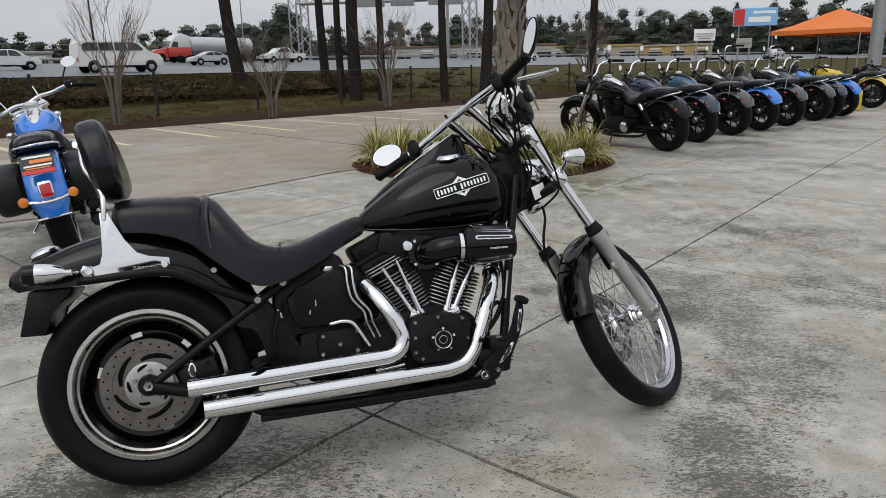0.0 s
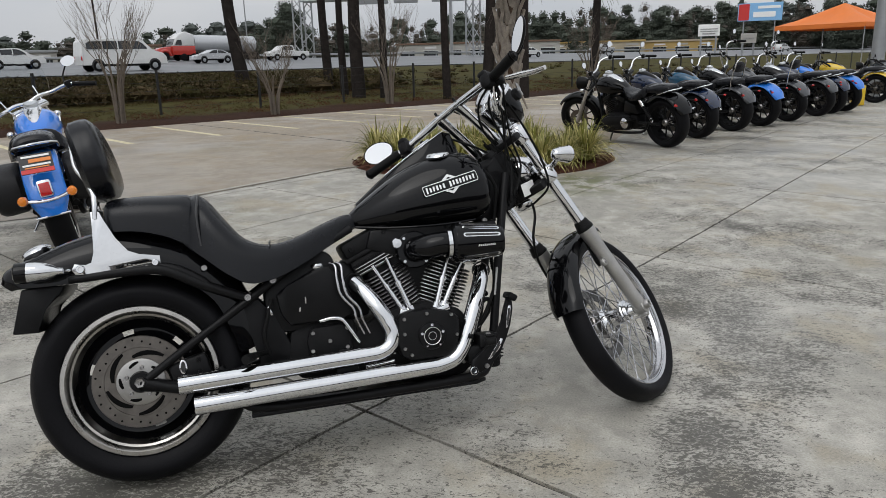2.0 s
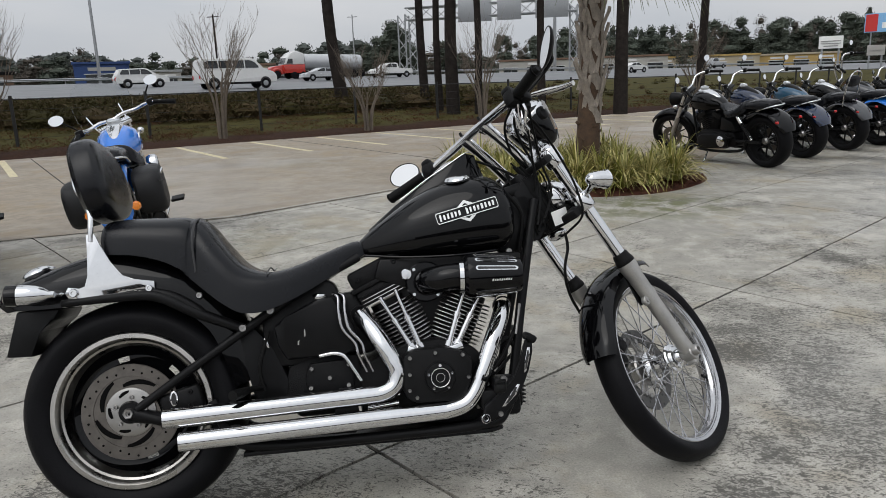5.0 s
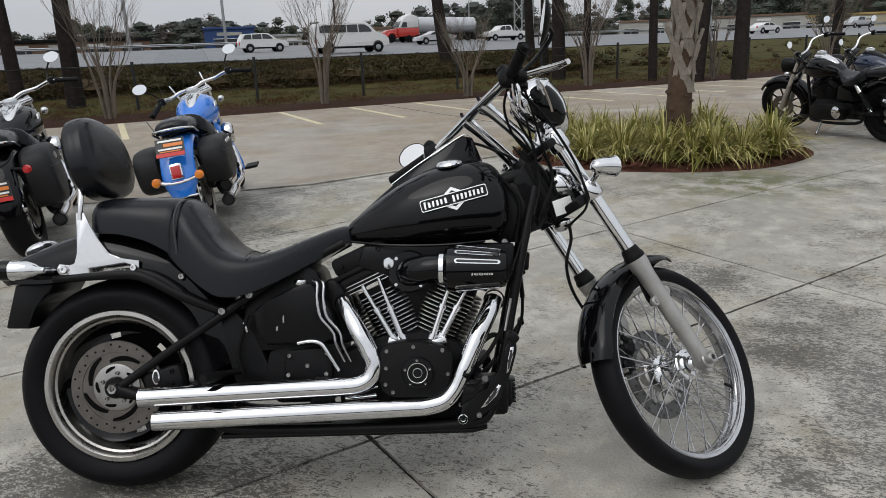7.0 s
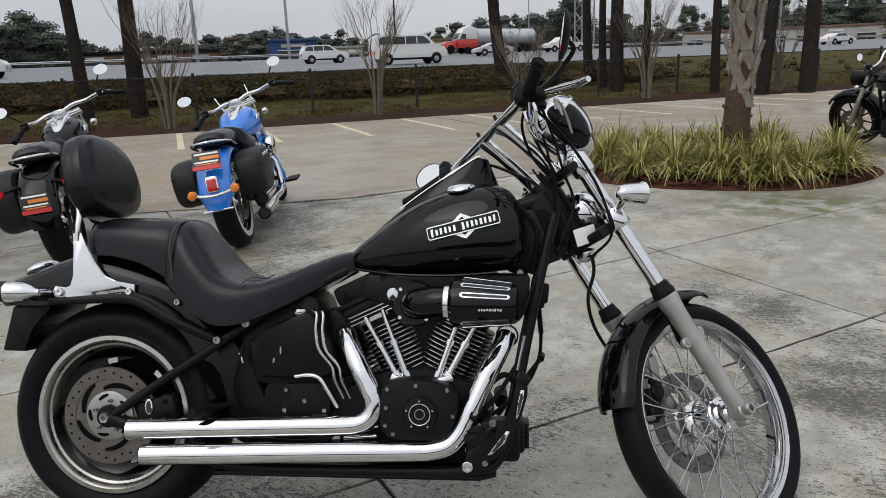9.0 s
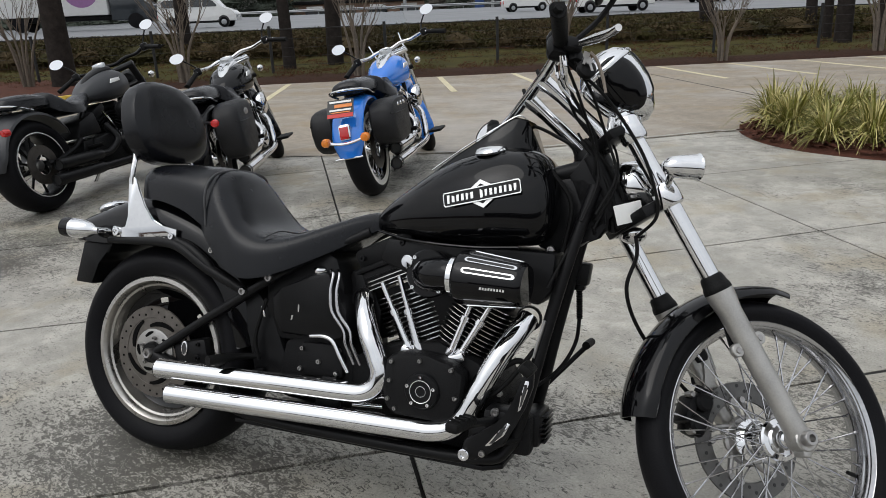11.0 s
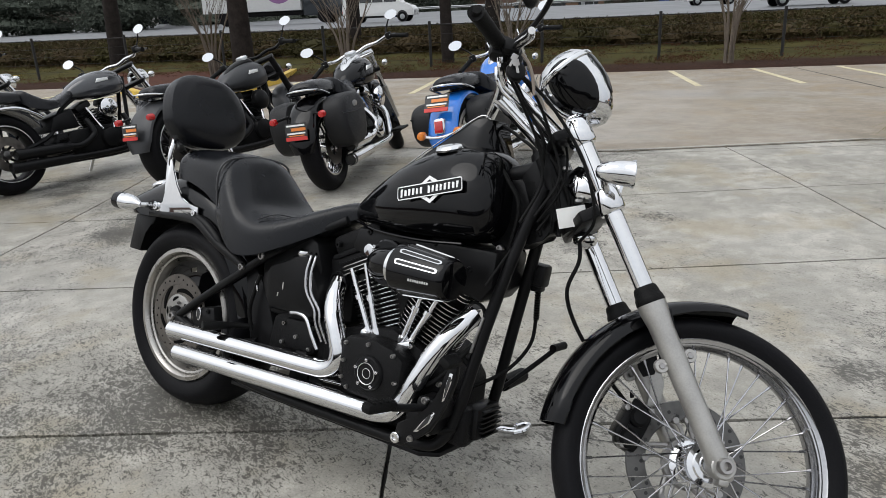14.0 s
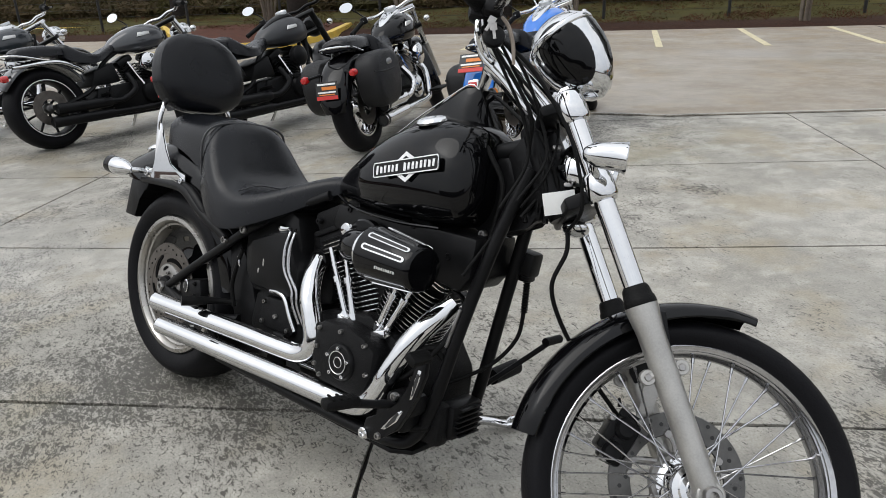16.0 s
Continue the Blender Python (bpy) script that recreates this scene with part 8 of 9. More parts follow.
def vehicle(u, v, kind, paint, label, back=False):
    """A road vehicle along the highway: body, glass, wheels and lamps."""
    L, W = {"van": (5.6, 2.0), "car": (4.6, 1.8), "suv": (4.7, 1.9), "pickup": (5.6, 1.95)}[kind]
    m = LOT_POSE @ pose(u, v, float(np.interp(v, [p[0] for p in ROAD_RISE], [p[1] for p in ROAD_RISE])) + 0.005, 0, 0, 180 if back else 0)
    t = thing(kind if kind != "suv" else "sport_utility_car", label, "car" if kind in ("car", "suv") else kind, "vehicles on the highway", m)
    h = L / 2
    shell = {"car": [(-2.3, 0.35), (-2.3, 0.75), (-2.15, 0.95), (-1.55, 1.02), (-0.85, 1.40), (0.2, 1.45), (1.05, 1.02), (1.9, 0.88), (2.25, 0.72), (2.3, 0.4)],
             "suv": [(-2.3, 0.4), (-2.32, 0.9), (-2.2, 1.25), (-1.95, 1.68), (0.1, 1.74), (0.5, 1.68), (1.15, 1.15), (2.05, 1.02), (2.28, 0.8), (2.3, 0.42)],
             "van": [(-2.75, 0.4), (-2.78, 1.0), (-2.7, 1.9), (-2.5, 2.08), (0.9, 2.1), (1.25, 2.0), (1.75, 1.35), (2.5, 1.15), (2.72, 0.9), (2.75, 0.42)],
             "pickup": [(-2.8, 0.5), (-2.8, 1.08), (-0.75, 1.1), (-0.72, 1.2), (-0.6, 1.75), (-0.35, 1.84), (0.6, 1.82), (0.95, 1.72), (1.5, 1.2), (2.5, 1.08), (2.75, 0.9), (2.8, 0.5)]}[kind]
    sill, roof, breaks = {"car": (1.05, [(-1.35, 1.06), (-0.8, 1.34), (0.18, 1.39), (0.85, 1.06)], (-1.32, -0.25, 0.82)),
                          "suv": (1.2, [(-2.0, 1.22), (-1.8, 1.6), (0.05, 1.66), (0.4, 1.6), (0.85, 1.22)], (-1.98, -1.15, -0.2, 0.83)),
                          "van": (1.42, [(-2.5, 1.44), (-2.42, 1.92), (0.85, 1.95), (1.1, 1.88), (1.5, 1.44)], (-2.48, -1.45, -0.45, 0.42, 1.46)),
                          "pickup": (1.25, [(-0.5, 1.27), (-0.42, 1.7), (0.55, 1.74), (0.85, 1.66), (1.2, 1.27)], (-0.48, 0.28, 1.18))}[kind]

    def taper(bm):
        for vt in bm.verts:
            if vt.co.z > 1.02:
                vt.co.y *= 1 - 0.17 * (vt.co.z - 1.02)
        return bm

    body = part("body", taper(slab_poly(shell, -W / 2, W / 2, 0.05)), paint, t, smooth=False)
    for s in (-1, 1):
        for x0, x1 in zip(breaks, breaks[1:]):
            xs = [x0 + 0.04 + (x1 - x0 - 0.08) * k / 4 for k in range(5)]
            poly = [(xs[0], sill), (xs[-1], sill)] + [(x, float(np.interp(x, [p[0] for p in roof], [p[1] for p in roof]))) for x in xs[::-1]]
            part("side_window", taper(slab_poly(poly, s * (W / 2 - 0.01), s * (W / 2 + 0.012))), CAR_GLASS, t, smooth=False)
        part("side_sill", box(0, s * (W / 2 - 0.04), 0.40, L - 1.2, 0.1, 0.14, 0.02), SATIN_BLACK, t)
    for x in (-h + 0.95, h - 0.95):
        for s in (-1, 1):
            part("wheel_arch", lathe([(0, s * 0.01), (0.40, s * 0.01), (0.42, -s * 0.02)], 20, "y", (x, s * W / 2, 0.40)), BLACK_TAG, t)
    for x in (-h + 0.95, h - 0.95):
        for s in (-1, 1):
            wl = part("wheel", lathe([(0.0, s * 0.02), (0.19, s * 0.02), (0.22, s * 0.05), (0.33, s * 0.05), (0.35, 0.0), (0.35, -s * 0.12), (0, -s * 0.12)], 20, "y", (x, s * (W / 2 - 0.02), 0.35)), RUBBER, t)
            part("hubcap", lathe([(0, s * 0.045), (0.14, s * 0.04), (0.19, s * 0.022)], 16, "y", (x, s * (W / 2 - 0.005), 0.35)), GALV, wl)
    for s in (-1, 1):
        part("headlamp", box(h - 0.06, s * (W / 2 - 0.3), 0.72, 0.1, 0.34, 0.16, 0.02), GLASS_LENS, t)
        part("tail_lamp", box(-h + 0.02, s * (W / 2 - 0.18), 0.85, 0.08, 0.18, 0.26, 0.02), RED_LENS, t)
    return t


def on_road(deg, v, cx=0.07, cy=0.13):
    """The u at which a bearing meets the highway lane v."""
    q = inv @ Vector((cx, cy, 0))
    d = LOT_POSE.inverted().to_3x3() @ Vector((math.cos(radians(deg)), math.sin(radians(deg)), 0))
    return q.x + d.x * (v - q.y) / d.y


vehicle(on_road(114.8, 40), 40, "van", WHITE_PAINT, "white passenger van on the highway")
vehicle(on_road(108.6, 65.4), 65.4, "car", SILVER_PAINT, "silver saloon car on the highway", True)
vehicle(on_road(103.2, 71), 71, "pickup", WHITE_PAINT, "white crew cab pickup truck on the highway", True)
vehicle(on_road(121.5, 59.8), 59.8, "suv", WHITE_PAINT, "white sport utility car on the highway")
vehicle(on_road(84.6, 59.8), 59.8, "car", WHITE_PAINT, "white saloon car on the highway")
vehicle(on_road(66.5, 59.8), 59.8, "suv", WHITE_PAINT, "white sport utility car on the highway")
vehicle(on_road(79, 71), 71, "pickup", SILVER_PAINT, "silver pickup truck on the highway", True)
vehicle(on_road(147, 44, 1.1, 1.2), 44, "van", WHITE_PAINT, "white delivery van on the highway")

# tanker and box truck
tk_u = on_road(110.5, 76.6)
tanker = thing("tanker_truck", "red and white tanker truck on the highway", "truck", "vehicles on the highway", LOT_POSE @ pose(tk_u, 76.6, 2.14, 0, 0, 180))
part("tank", tube([(-9.5, 0, 1.9), (-9.2, 0, 1.95), (-1.0, 0, 2.1), (-0.7, 0, 2.05)], [0.6, 1.0, 1.0, 0.6], 20, 1), SILVER_PAINT, tanker)
part("chassis", box(-3.5, 0, 0.85, 12.5, 0.9, 0.25, 0.05), SATIN_BLACK, tanker)
part("hood", slab_poly([(1.7, 0.55), (1.7, 1.75), (3.2, 1.55), (3.55, 1.35), (3.6, 0.5)], -0.85, 0.85, 0.12), RED_PAINT, tanker)
part("cab", slab_poly([(-0.9, 0.7), (-0.9, 1.75), (1.9, 1.75), (1.95, 0.7)], -1.15, 1.15, 0.06), RED_PAINT, tanker)
part("sleeper", slab_poly([(-0.9, 1.75), (-0.85, 3.1), (0.2, 3.45), (1.0, 3.1), (1.55, 2.45), (1.9, 1.75)], -1.12, 1.12, 0.12), WHITE_PAINT, tanker)
part("windscreen", slab_poly([(1.40, 2.55), (1.86, 1.85), (1.93, 1.88), (1.47, 2.58)], -0.95, 0.95), CAR_GLASS, tanker, smooth=False)
for sd in (-1, 1):
    part("side_window", slab_poly([(0.75, 1.85), (1.6, 1.85), (1.3, 2.45), (0.75, 2.45)], sd * 1.115, sd * 1.135), CAR_GLASS, tanker, smooth=False)
    part("fender", tube([(2.2, sd * 1.0, 0.7), (2.5, sd * 1.02, 1.12), (3.1, sd * 1.02, 1.15), (3.5, sd * 0.98, 0.75)], 0.18, 8, 4), RED_PAINT, tanker)
for x in (-9, -7.8, -0.6, 0.6, 2.9):
    for s in (-1, 1):
        part("wheel", lathe([(0, 0.16), (0.3, 0.16), (0.5, 0.12), (0.52, 0), (0.5, -0.12), (0, -0.16)], 18, "y", (x, s * 1.0, 0.52)), RUBBER, tanker)
bx_u = on_road(155.0, 55, 1.13, 1.21)
boxt = thing("box_truck", "white box truck with a purple roundel on the highway", "truck", "vehicles on the highway", LOT_POSE @ pose(bx_u, 55, 1.445) @ Matrix.Diagonal((1.55, 1.05, 1.4, 1)))
part("cargo_box", box(-1.2, 0, 2.15, 6.2, 2.4, 2.6, 0.05), WHITE_PAINT, boxt)
PURPLE = mat("purple_roundel", (0.22, 0.10, 0.24), 0.5)
part("roundel", lathe([(0, -1.215), (0.9, -1.215), (0.9, -1.20)], 28, "y", (0.6, 0, 2.2)), PURPLE, boxt)
part("cab", slab_poly([(2.0, 0.5), (2.0, 2.5), (3.1, 2.5), (3.8, 1.5), (4.5, 1.3), (4.5, 0.5)], -1.05, 1.05, 0.1), DARK_PAINT, boxt)
part("chassis", box(0.3, 0, 0.7, 8.0, 1.0, 0.3, 0.04), SATIN_BLACK, boxt)
for x in (-2.9, 3.3):
    for s in (-1, 1):
        part("wheel", lathe([(0, 0.14), (0.25, 0.14), (0.44, 0.1), (0.46, 0), (0.44, -0.1), (0, -0.14)], 18, "y", (x, s * 0.95, 0.46)), RUBBER, boxt)

# sign gantry over the far carriageway
gx, gy = toward(0.07, 0.13, 101.8, 124)
ex_, ey_ = toward(0.07, 0.13, 88.8, 118)
gan = thing("sign_gantry", "galvanised steel truss sign gantry over the highway", "gantry")


def truss(a, b, w, n, r, parent):
    a, b = Vector(a), Vector(b)
    d = (b - a).normalized()
    s = d.orthogonal().normalized()
    if abs(d.z) < 0.5:
        s = Vector((0, 0, 1))
    o = d.cross(s).normalized()
    corners = [s * w + o * w, s * w - o * w, -s * w - o * w, -s * w + o * w]
    for c in corners:
        part("chord", rod(a + c, b + c, r, 6), GALV, parent)
    for i in range(n):
        p, q = a.lerp(b, i / n), a.lerp(b, (i + 1) / n)
        for j in range(4):
            c0, c1 = corners[j], corners[(j + 1) % 4]
            part("brace", rod(p + (c0 if i % 2 else c1), q + (c1 if i % 2 else c0), r * 0.55, 5), GALV, parent)


truss((gx, gy, 1), (gx, gy, 12.1), 1.1, 6, 0.15, gan)
truss((ex_, ey_, 1), (ex_, ey_, 12.1), 0.8, 6, 0.15, gan)
truss((gx, gy, 12.2), (ex_, ey_, 12.2), 0.95, 12, 0.14, gan)
for t, wd in ((0.42, 5.4), (0.62, 3.8), (0.86, 5.1)):
    p = Vector((gx, gy, 12.4)).lerp(Vector((ex_, ey_, 12.4)), t)
    part("sign_panel", box(p.x, p.y - 1.3, p.z, wd, 0.1, 4.1, 0.02), GALV, gan, "grey back of a road sign")

# light poles and utility poles
for i, (cx, cy, deg, d, hh, r, lab) in enumerate(((0.07, 0.13, 116.2, 112, 11.0, 0.16, "wooden utility pole"), (0.07, 0.13, 106.0, 136, 12.8, 0.13, "thin street light pole"), (0.07, 0.13, 90.5, 136, 15.2, 0.35, "pale steel pole by the gantry"), (0.36, 0.34, 124.5, 100, 13.8, 0.2, "leaning utility pole"), (0.75, 0.74, 131.5, 100, 20.0, 0.24, "grey street light pole"))):
    x, y = toward(cx, cy, deg, d)
    p = thing("utility_pole", lab + " beyond the highway", "pole", m=Matrix.Translation((x, y, 0.7)))
    part("shaft", tube([(0, 0, 0), (0, 0, hh * 0.5), (0, 0, hh)], [r, r * 0.9, r * 0.7], 8, 1), GALV if i else BARK, p)
    part("cross_arm", box(0, 0, hh - 0.4, 1.8, 0.1, 0.12), GALV if i else BARK, p)

# ---- far buildings, signs and trees ----
def far_building(deg, d, w, h, material, roof, label, windows=0, cx=0.07, cy=0.13, base=1.2):
    x, y = toward(cx, cy, deg, d)
    b = thing("building", label, "building", m=pose(x, y, base, 0, 0, deg - 90))
    part("wall", box(0, 0, h / 2, w, 10, h, 0.05), material, b, smooth=False)
    part("roof", box(0, 0, h + 0.25, w + 0.6, 10.6, 0.5, 0.05), roof, b, smooth=False)
    for k in range(windows):
        xx = -w / 2 + w * (k + 0.5) / windows
        win = part("window", box(xx, -5.02, h * 0.42, w / windows * 0.6, 0.1, h * 0.45, 0.02), CAR_GLASS, b, smooth=False)
        part("frame", box(xx, -5.06, h * 0.66, w / windows * 0.66, 0.12, 0.15), WHITE_PAINT, win, smooth=False)
        part("sign_board", box(xx, -5.05, h * 0.83, w / windows * 0.5, 0.12, h * 0.12), WHITE_PAINT if k % 2 else OFFWHITE, b, smooth=False)
    return b


far_building(88.5, 212, 46, 4.8, OFFWHITE, BRICK_FAR, "pale shopping strip with brown parapet", 7)
far_building(80.5, 228, 36, 4.4, BEIGE, OCHRE, "low beige retail building", 5)
far_building(74.0, 238, 26, 4.2, OCHRE, BEIGE, "low ochre retail building", 4)
far_building(109.5, 160, 16, 3.6, BRICK_FAR, SATIN_BLACK, "low brown roadside building", 3)
far_building(113.5, 170, 8, 4.6, BEIGE, BRICK_FAR, "small beige roadside building", 2)
far_building(124.3, 180, 11, 6.0, STORE_BLUE, STORE_BLUE, "navy blue gabled store", 1, 0.36, 0.34)
far_building(120.5, 180, 9, 4.0, OFFWHITE, GALV, "low white metal shed", 2, 0.36, 0.34)
far_building(136, 130, 26, 3.0, BRICK_FAR, SATIN_BLACK, "long dark roofed diner", 5, 0.75, 0.74)
far_building(147, 120, 18, 4.0, OFFWHITE, SATIN_BLACK, "pale low roadside building", 3, 0.75, 0.74)
far_building(161, 110, 22, 4.0, OFFWHITE, BRICK_FAR, "white and brown roadside building", 4, 1.1, 1.2)


def sign_on_posts(deg, d, w, h, z, board, label, stripes=(), cx=0.07, cy=0.13):
    x, y = toward(cx, cy, deg, d)
    s = thing("billboard", label, "sign", m=pose(x, y, 0.8, 0, 0, deg - 90))
    part("board", box(0, 0, z, w, 0.3, h, 0.03), board, s, smooth=False)
    for ox, oz, sw, sh, mt in stripes:
        part("panel", box(ox * w, -0.18, z + oz * h, sw * w, 0.08, sh * h), mt, s, smooth=False)
    for k in (-0.35, 0.35):
        part("post", rod((k * w, 0, 0), (k * w, 0, z - h / 2), 0.12, 8), GALV, s)


TAN_SIGN = mat("tan_sign", (0.34, 0.20, 0.08), 0.6)
SIGN_BLUE = mat("pale_blue_sign", (0.22, 0.45, 0.72), 0.5)
sign_on_posts(68.1, 170, 8.6, 3.6, 8.9, SIGN_BLUE, "blue and white billboard with a red corner", ((-0.36, 0.0, 0.24, 0.9, RED_TAG), (0.1, -0.15, 0.5, 0.3, WHITE_TAG), (0.2, 0.25, 0.5, 0.15, WHITE_TAG)))
sign_on_posts(71.4, 105, 2.7, 1.5, 3.6, WHITE_TAG, "white roadside sign board", ((0.0, 0.1, 0.8, 0.06, STEEL), (0.0, -0.1, 0.8, 0.06, STEEL), (0, -0.3, 0.6, 0.08, STEEL)))
sign_on_posts(68.7, 110, 2.0, 1.3, 2.5, OFFWHITE, "small pale road sign", ((0, 0, 0.7, 0.1, STEEL),))
sign_on_posts(140.6, 128, 3.0, 1.9, 4.6, TAN_SIGN, "tan roadside sign on posts", ((0, 0, 0.8, 0.3, WHITE_TAG),), 0.75, 0.74)

rs = random.Random(31)
far_blobs, bare_blobs = [], []


def far_tree(x, y, hh, wd, into):
    """A ragged crown of stacked clumps that narrows to its top."""
    for j in range(5):
        t = (j + rs.uniform(0.2, 0.8)) / 5
        w = wd * (1.0 - 0.45 * t) * rs.uniform(0.6, 1.1)
        into.append((x + rs.uniform(-0.4, 0.4) * wd, y + rs.uniform(-0.4, 0.4) * wd, 0.8 + hh * (0.10 + 0.86 * t), w, w, hh * 0.13))


for d0 in np.linspace(38, 188, 420):
    x, y = toward(0.07, 0.13, d0 + rs.uniform(-0.3, 0.3), (275 if d0 < 95 else 205) + rs.uniform(-25, 60))
    far_tree(x, y, rs.uniform(7.0, 12.5) * (1.6 if d0 < 95 else 0.85), rs.uniform(3.0, 5.0), far_blobs if rs.random() < 0.68 else bare_blobs)
near_blobs = []
for deg, d, hh, wd in ((103.5, 92, 8.5, 3.0), (104.6, 95, 6.5, 2.4), (102.4, 96, 9.5, 2.4), (109, 120, 5, 3.5), (86.5, 130, 8, 4), (84, 140, 9, 4), (81, 120, 8, 3.5), (78, 150, 11, 5), (76.5, 150, 9, 4), (75, 150, 12, 5), (73.4, 150, 10, 4), (72, 160, 12, 5), (70.7, 150, 13.5, 4), (69.5, 150, 12, 5), (67.8, 150, 11, 5), (66, 150, 12, 5), (64, 145, 14, 4), (62, 130, 11, 5), (60, 130, 12, 5), (141, 75, 5.5, 4), (145, 70, 6, 4), (150, 75, 6.5, 4), (154, 60, 5.5, 4), (159, 60, 6, 4), (165, 55, 6.5, 4), (171, 55, 6, 4)):
    if deg < 90:
        d, hh, wd = d * 1.85, hh * 1.45, wd * 1.6
    if d < 100:
        d, hh, wd = d * 1.6, hh * 1.5, wd * 1.6
    x, y = toward(0.07, 0.13, deg, d)
    for j in range(3):
        far_tree(x + rs.uniform(-0.6, 0.6) * wd, y + rs.uniform(-0.6, 0.6) * wd, hh * rs.uniform(0.75, 1.05), wd * 0.8, near_blobs if deg > 100 and d < 160 else far_blobs)
belt = []
for d0 in np.linspace(60, 190, 330):
    x, y = toward(0.07, 0.13, d0 + rs.uniform(-0.2, 0.2), 330 + rs.uniform(-15, 25))
    far_tree(x, y, (8.5 + 3.5 * math.sin(d0 * 0.31) + rs.uniform(-1.5, 1.5)) * (1.5 if d0 < 95 else 1.35 + 0.35 * math.exp(-((d0 - 112) / 7) ** 2)), rs.uniform(5, 8), belt)
tagged(leaf_cloud("far_tree_belt", belt, 130000, 0.45, HAZE_TINTED_LEAF, 15, None, 0.7, 0.85), "continuous belt of far woods with haze in its colour", "woods", kind="stuff")
tagged(leaf_cloud("roadside_trees", near_blobs, 130000, 0.17, FAR_LEAF, 12, None, 0.6, 0.7), "evergreen crowns beyond the highway", "trees", kind="stuff")
tagged(leaf_cloud("distant_woods", far_blobs, 340000, 0.30, FAR_LEAF, 8, None, 0.7, 0.75), "distant belt of evergreen woods", "woods", kind="stuff")
tagged(leaf_cloud("distant_bare_woods", bare_blobs, 120000, 0.30, FAR_BARE, 9, None, 0.35, 0.5), "distant belt of leafless woods", "woods", kind="stuff")

# ---- tent, column and small things at the end of the far row ----
tx, ty = toward(0.07, 0.13, 62.8, 38.0)
tent = thing("canopy_tent", "orange pop up canopy tent on thin legs", "tent", m=pose(tx, ty, 0.07, 0, 0, 35) @ Matrix.Diagonal((0.86, 0.86, 1.06, 1)))
rows = []
for s, z in ((2.35, 2.00), (2.35, 2.18), (1.6, 2.40), (0.8, 2.72), (0.02, 3.05)):
    ringp = []
    for k in range(24):
        a = 2 * math.pi * k / 24
        c, sn = math.cos(a), math.sin(a)
        mx = max(abs(c), abs(sn))
        sag = 0.06 * math.sin(2 * a) ** 2
        ringp.append((c / mx * s * (1 - 0.0 * sag), sn / mx * s, z - (0.10 * (1 - abs(math.sin(2 * a))) if 0.1 < s < 2.3 else 0)))
    rows.append(ringp)
part("canopy", loft(rows, False), ORANGE_CANVAS, tent)
for a, b in ((-1, -1), (1, -1), (1, 1), (-1, 1)):
    part("leg", rod((2.28 * a, 2.28 * b, 0), (2.28 * a, 2.28 * b, 2.15), 0.025, 8), GALV, tent)
column = tagged(part("steel_column", tube([(0, 0, 0), (0, 0, 0.06), (0, 0, 0.061), (0, 0, 7)], [0.24, 0.24, 0.15, 0.14], 20, 1), GALV, m=Matrix.Translation((10.17, 17.95, 0.07))), "round pale grey steel light column", "column")
bucket = thing("yellow_bin", "small yellow plastic bin by the end bike", "bin", m=Matrix.Translation((8.75, 16.0, 0.07)))
part("bin_body", box(0, 0, 0.22, 0.22, 0.22, 0.44, 0.03), YELLOW_PAINT, bucket)
part("bin_lid", box(0, 0, 0.46, 0.24, 0.24, 0.04, 0.01), SATIN_BLACK, bucket)
for x, y, hd, mt, lab in ((9.5, 16.65, 134, YELLOW_PAINT, "yellow sport motorcycle by the column"), (11.0, 17.2, 134, DARK_PAINT, "black motorcycle beside the column")):
    cruiser(x, y, hd, lab, mt, RIGHT_ROW, bars="drag", tag=False, pipes="black", alloy=True)

# ---- unseen building, added behind the camera for reflections ----
dealer = thing("showroom", "unseen long wall with dark glass, added for reflections", "building", m=pose(20, -24.0, 0, 0, 0, 43.5))
UNSEEN_WALL = mat("taupe_unseen_wall", (0.20, 0.18, 0.16), 0.8, var=0.15, scale=0.8, bump=0.2, bscale=60)
part("wall", box(0, -0.25, 2.1, 70, 0.5, 4.2, 0.05), UNSEEN_WALL, dealer, smooth=False)
part("parapet", box(0, -0.2, 4.32, 70.4, 0.8, 0.25, 0.05), GALV, dealer, smooth=False)
for k in range(17):
    x = -32 + 4 * k
    w_ = part("window", box(x, 0.03, 1.6, 3.4, 0.1, 2.7, 0.03), CAR_GLASS, dealer, smooth=False)
    part("frame", box(x + 1.85, 0.06, 1.6, 0.14, 0.16, 2.8, 0.02), SATIN_BLACK, w_, smooth=False)
    part("lintel", box(x, 0.06, 3.04, 3.6, 0.16, 0.14, 0.02), SATIN_BLACK, w_, smooth=False)


# ---- apron slabs, last ----
apron = thing("pavement", "stained pale concrete apron cast in jointed slabs", "pavement")
apron["kind"] = "structure"
A_DIR, A_ORG = radians(51.3), Vector((-0.24, 2.43))
A_U, A_V = Vector((math.cos(A_DIR), math.sin(A_DIR))), Vector((-math.sin(A_DIR), math.cos(A_DIR)))


def apron_at(a, n):
    p = A_ORG + A_U * a + A_V * n
    return p.x, p.y


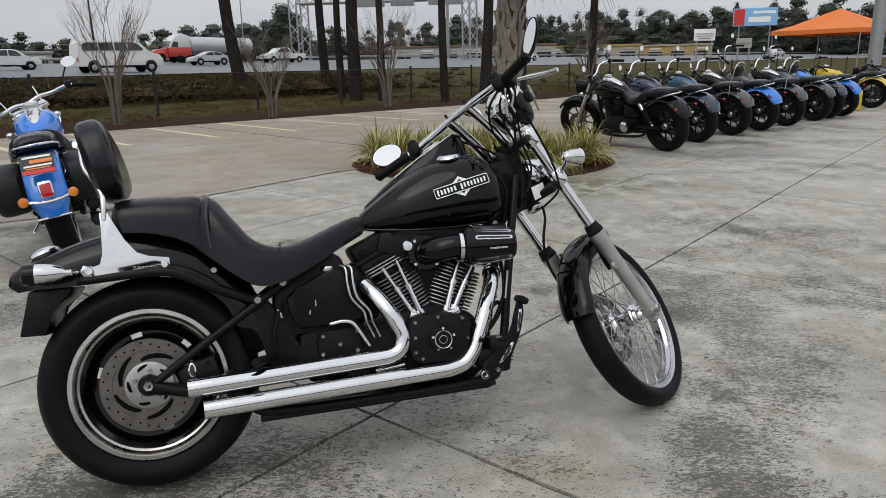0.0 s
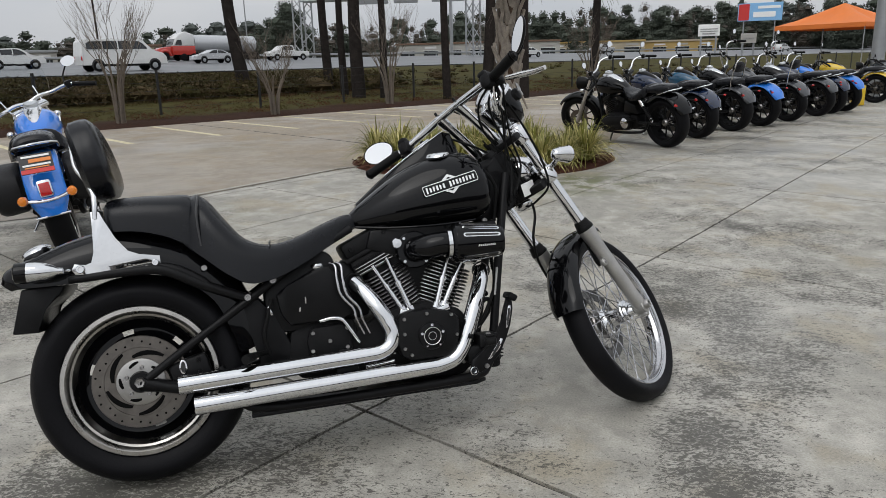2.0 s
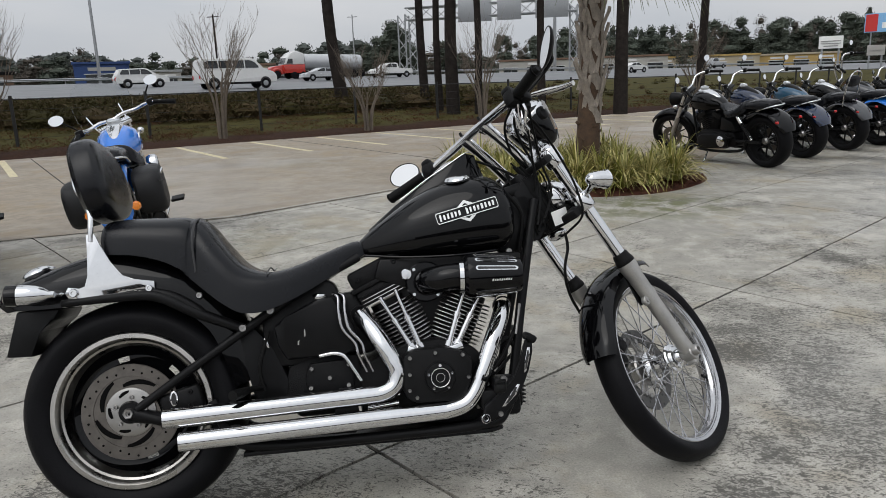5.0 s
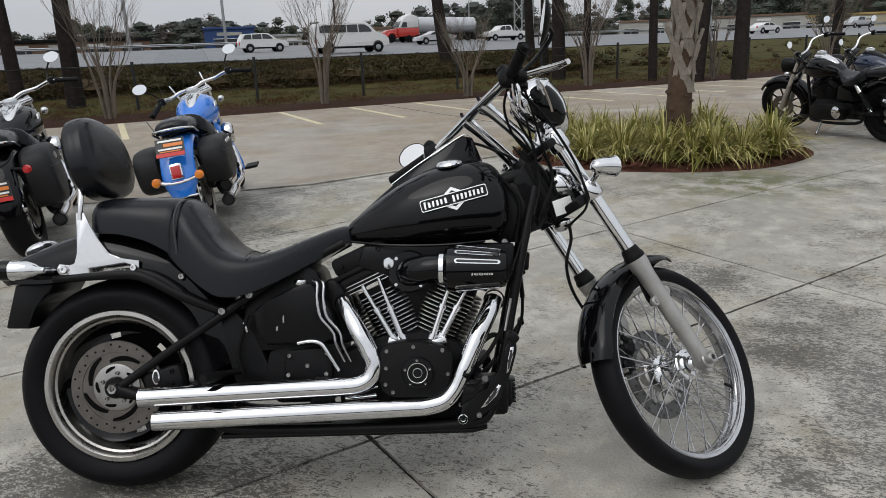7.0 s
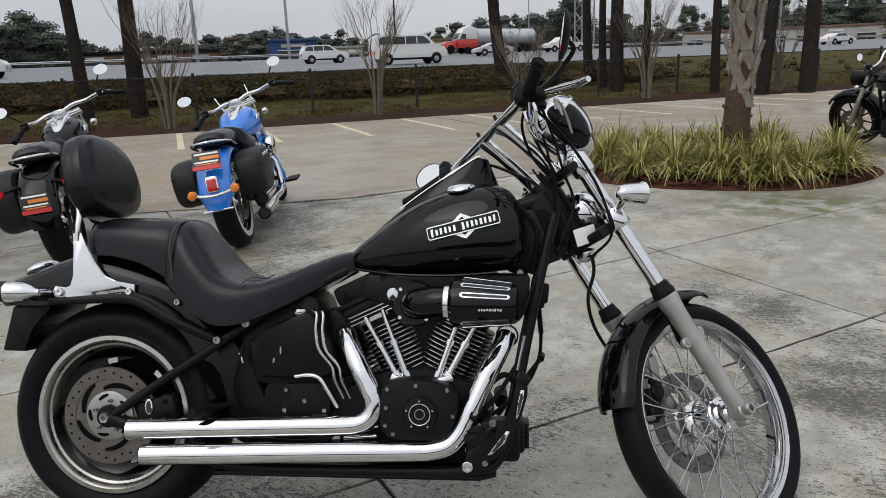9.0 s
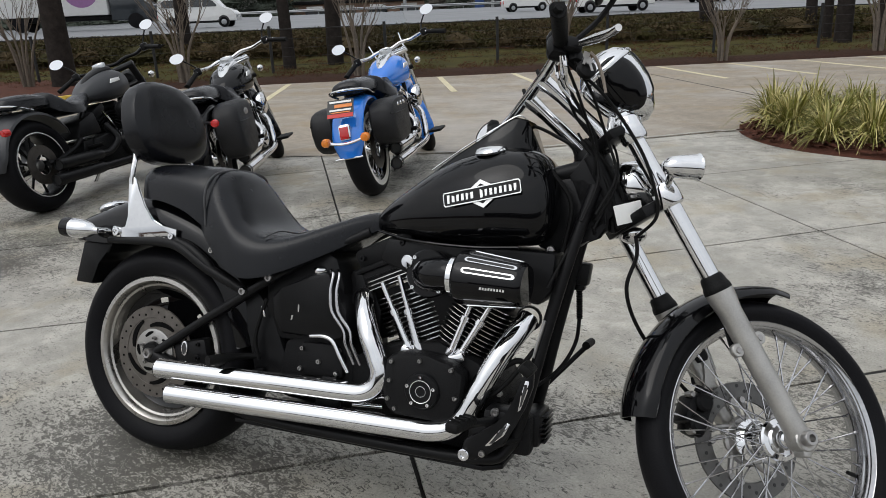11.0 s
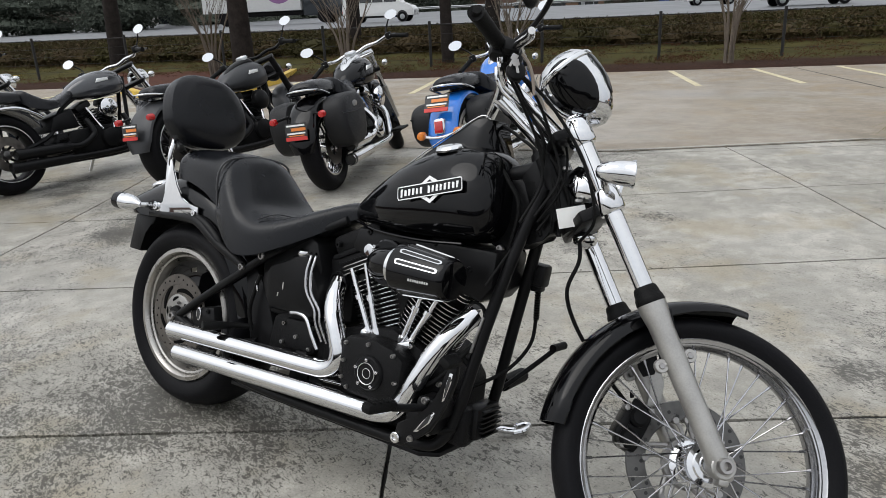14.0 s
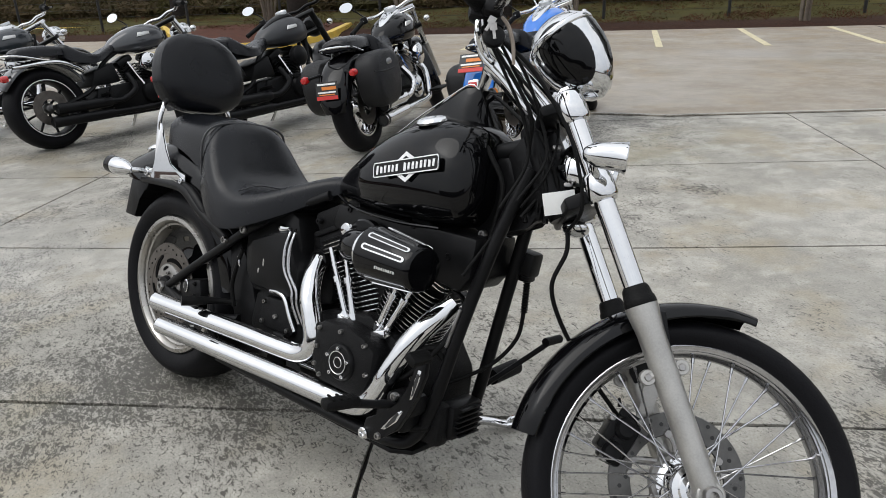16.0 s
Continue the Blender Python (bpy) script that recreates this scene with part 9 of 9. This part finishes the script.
A_LINES = [2.5 * k for k in range(-6, 14)]
N_LINES = [-16.2, -13.5, -10.8, -8.1, -5.4, -2.7, 0.0, 1.35, 2.7, 4.05, 5.4, 8.1, 10.8]
GAP = 0.0062
chip = random.Random(17)
for a0, a1 in zip(A_LINES, A_LINES[1:]):
    for n0, n1 in zip(N_LINES, N_LINES[1:]):
        bm = bmesh.new()
        mx, my = apron_at((a0 + a1) / 2, (n0 + n1) / 2)
        na, nn = (40, 44) if math.hypot(mx - 0.3, my - 2.5) < 3.6 else (5, 4)
        top = []
        for i in range(na + 1):
            row = []
            for j in range(nn + 1):
                a = a0 + GAP + (a1 - a0 - 2 * GAP) * i / na
                n = n0 + GAP + (n1 - n0 - 2 * GAP) * j / nn
                if na > 9 and (i in (0, na) or j in (0, nn)):  # ragged, chipped edges along the joints
                    a += (1 if i == 0 else -1 if i == na else 0) * chip.uniform(-0.0015, 0.0035)
                    n += (1 if j == 0 else -1 if j == nn else 0) * chip.uniform(-0.0015, 0.0035)
                x, y = apron_at(a, n)
                row.append(bm.verts.new((x, y, height(x, y))))
            top.append(row)
        for i in range(na):
            for j in range(nn):
                bm.faces.new((top[i][j], top[i + 1][j], top[i + 1][j + 1], top[i][j + 1]))
        rim = [top[i][0] for i in range(na + 1)] + [top[na][j] for j in range(1, nn + 1)] + [top[i][nn] for i in range(na - 1, -1, -1)] + [top[0][j] for j in range(nn - 1, 0, -1)]
        low = [bm.verts.new((v.co.x, v.co.y, v.co.z - 0.03)) for v in rim]
        bridge(bm, rim, low)
        part("slab", bm, APRON, apron, smooth=False)
bm = bmesh.new()
pts = [apron_at(a, n) for a, n in ((A_LINES[0], N_LINES[0]), (A_LINES[-1], N_LINES[0]), (A_LINES[-1], N_LINES[-1]), (A_LINES[0], N_LINES[-1]))]
rows = []
for i in range(25):
    r = []
    for j in range(25):
        a, n = A_LINES[0] + (A_LINES[-1] - A_LINES[0]) * i / 24, N_LINES[0] + (N_LINES[-1] - N_LINES[0]) * j / 24
        x, y = apron_at(a, n)
        r.append(bm.verts.new((x, y, height(x, y) - 0.012)))
    rows.append(r)
for p, q in zip(rows, rows[1:]):
    bridge(bm, p, q, False)
part("joint_bed", bm, JOINT, apron, smooth=False)
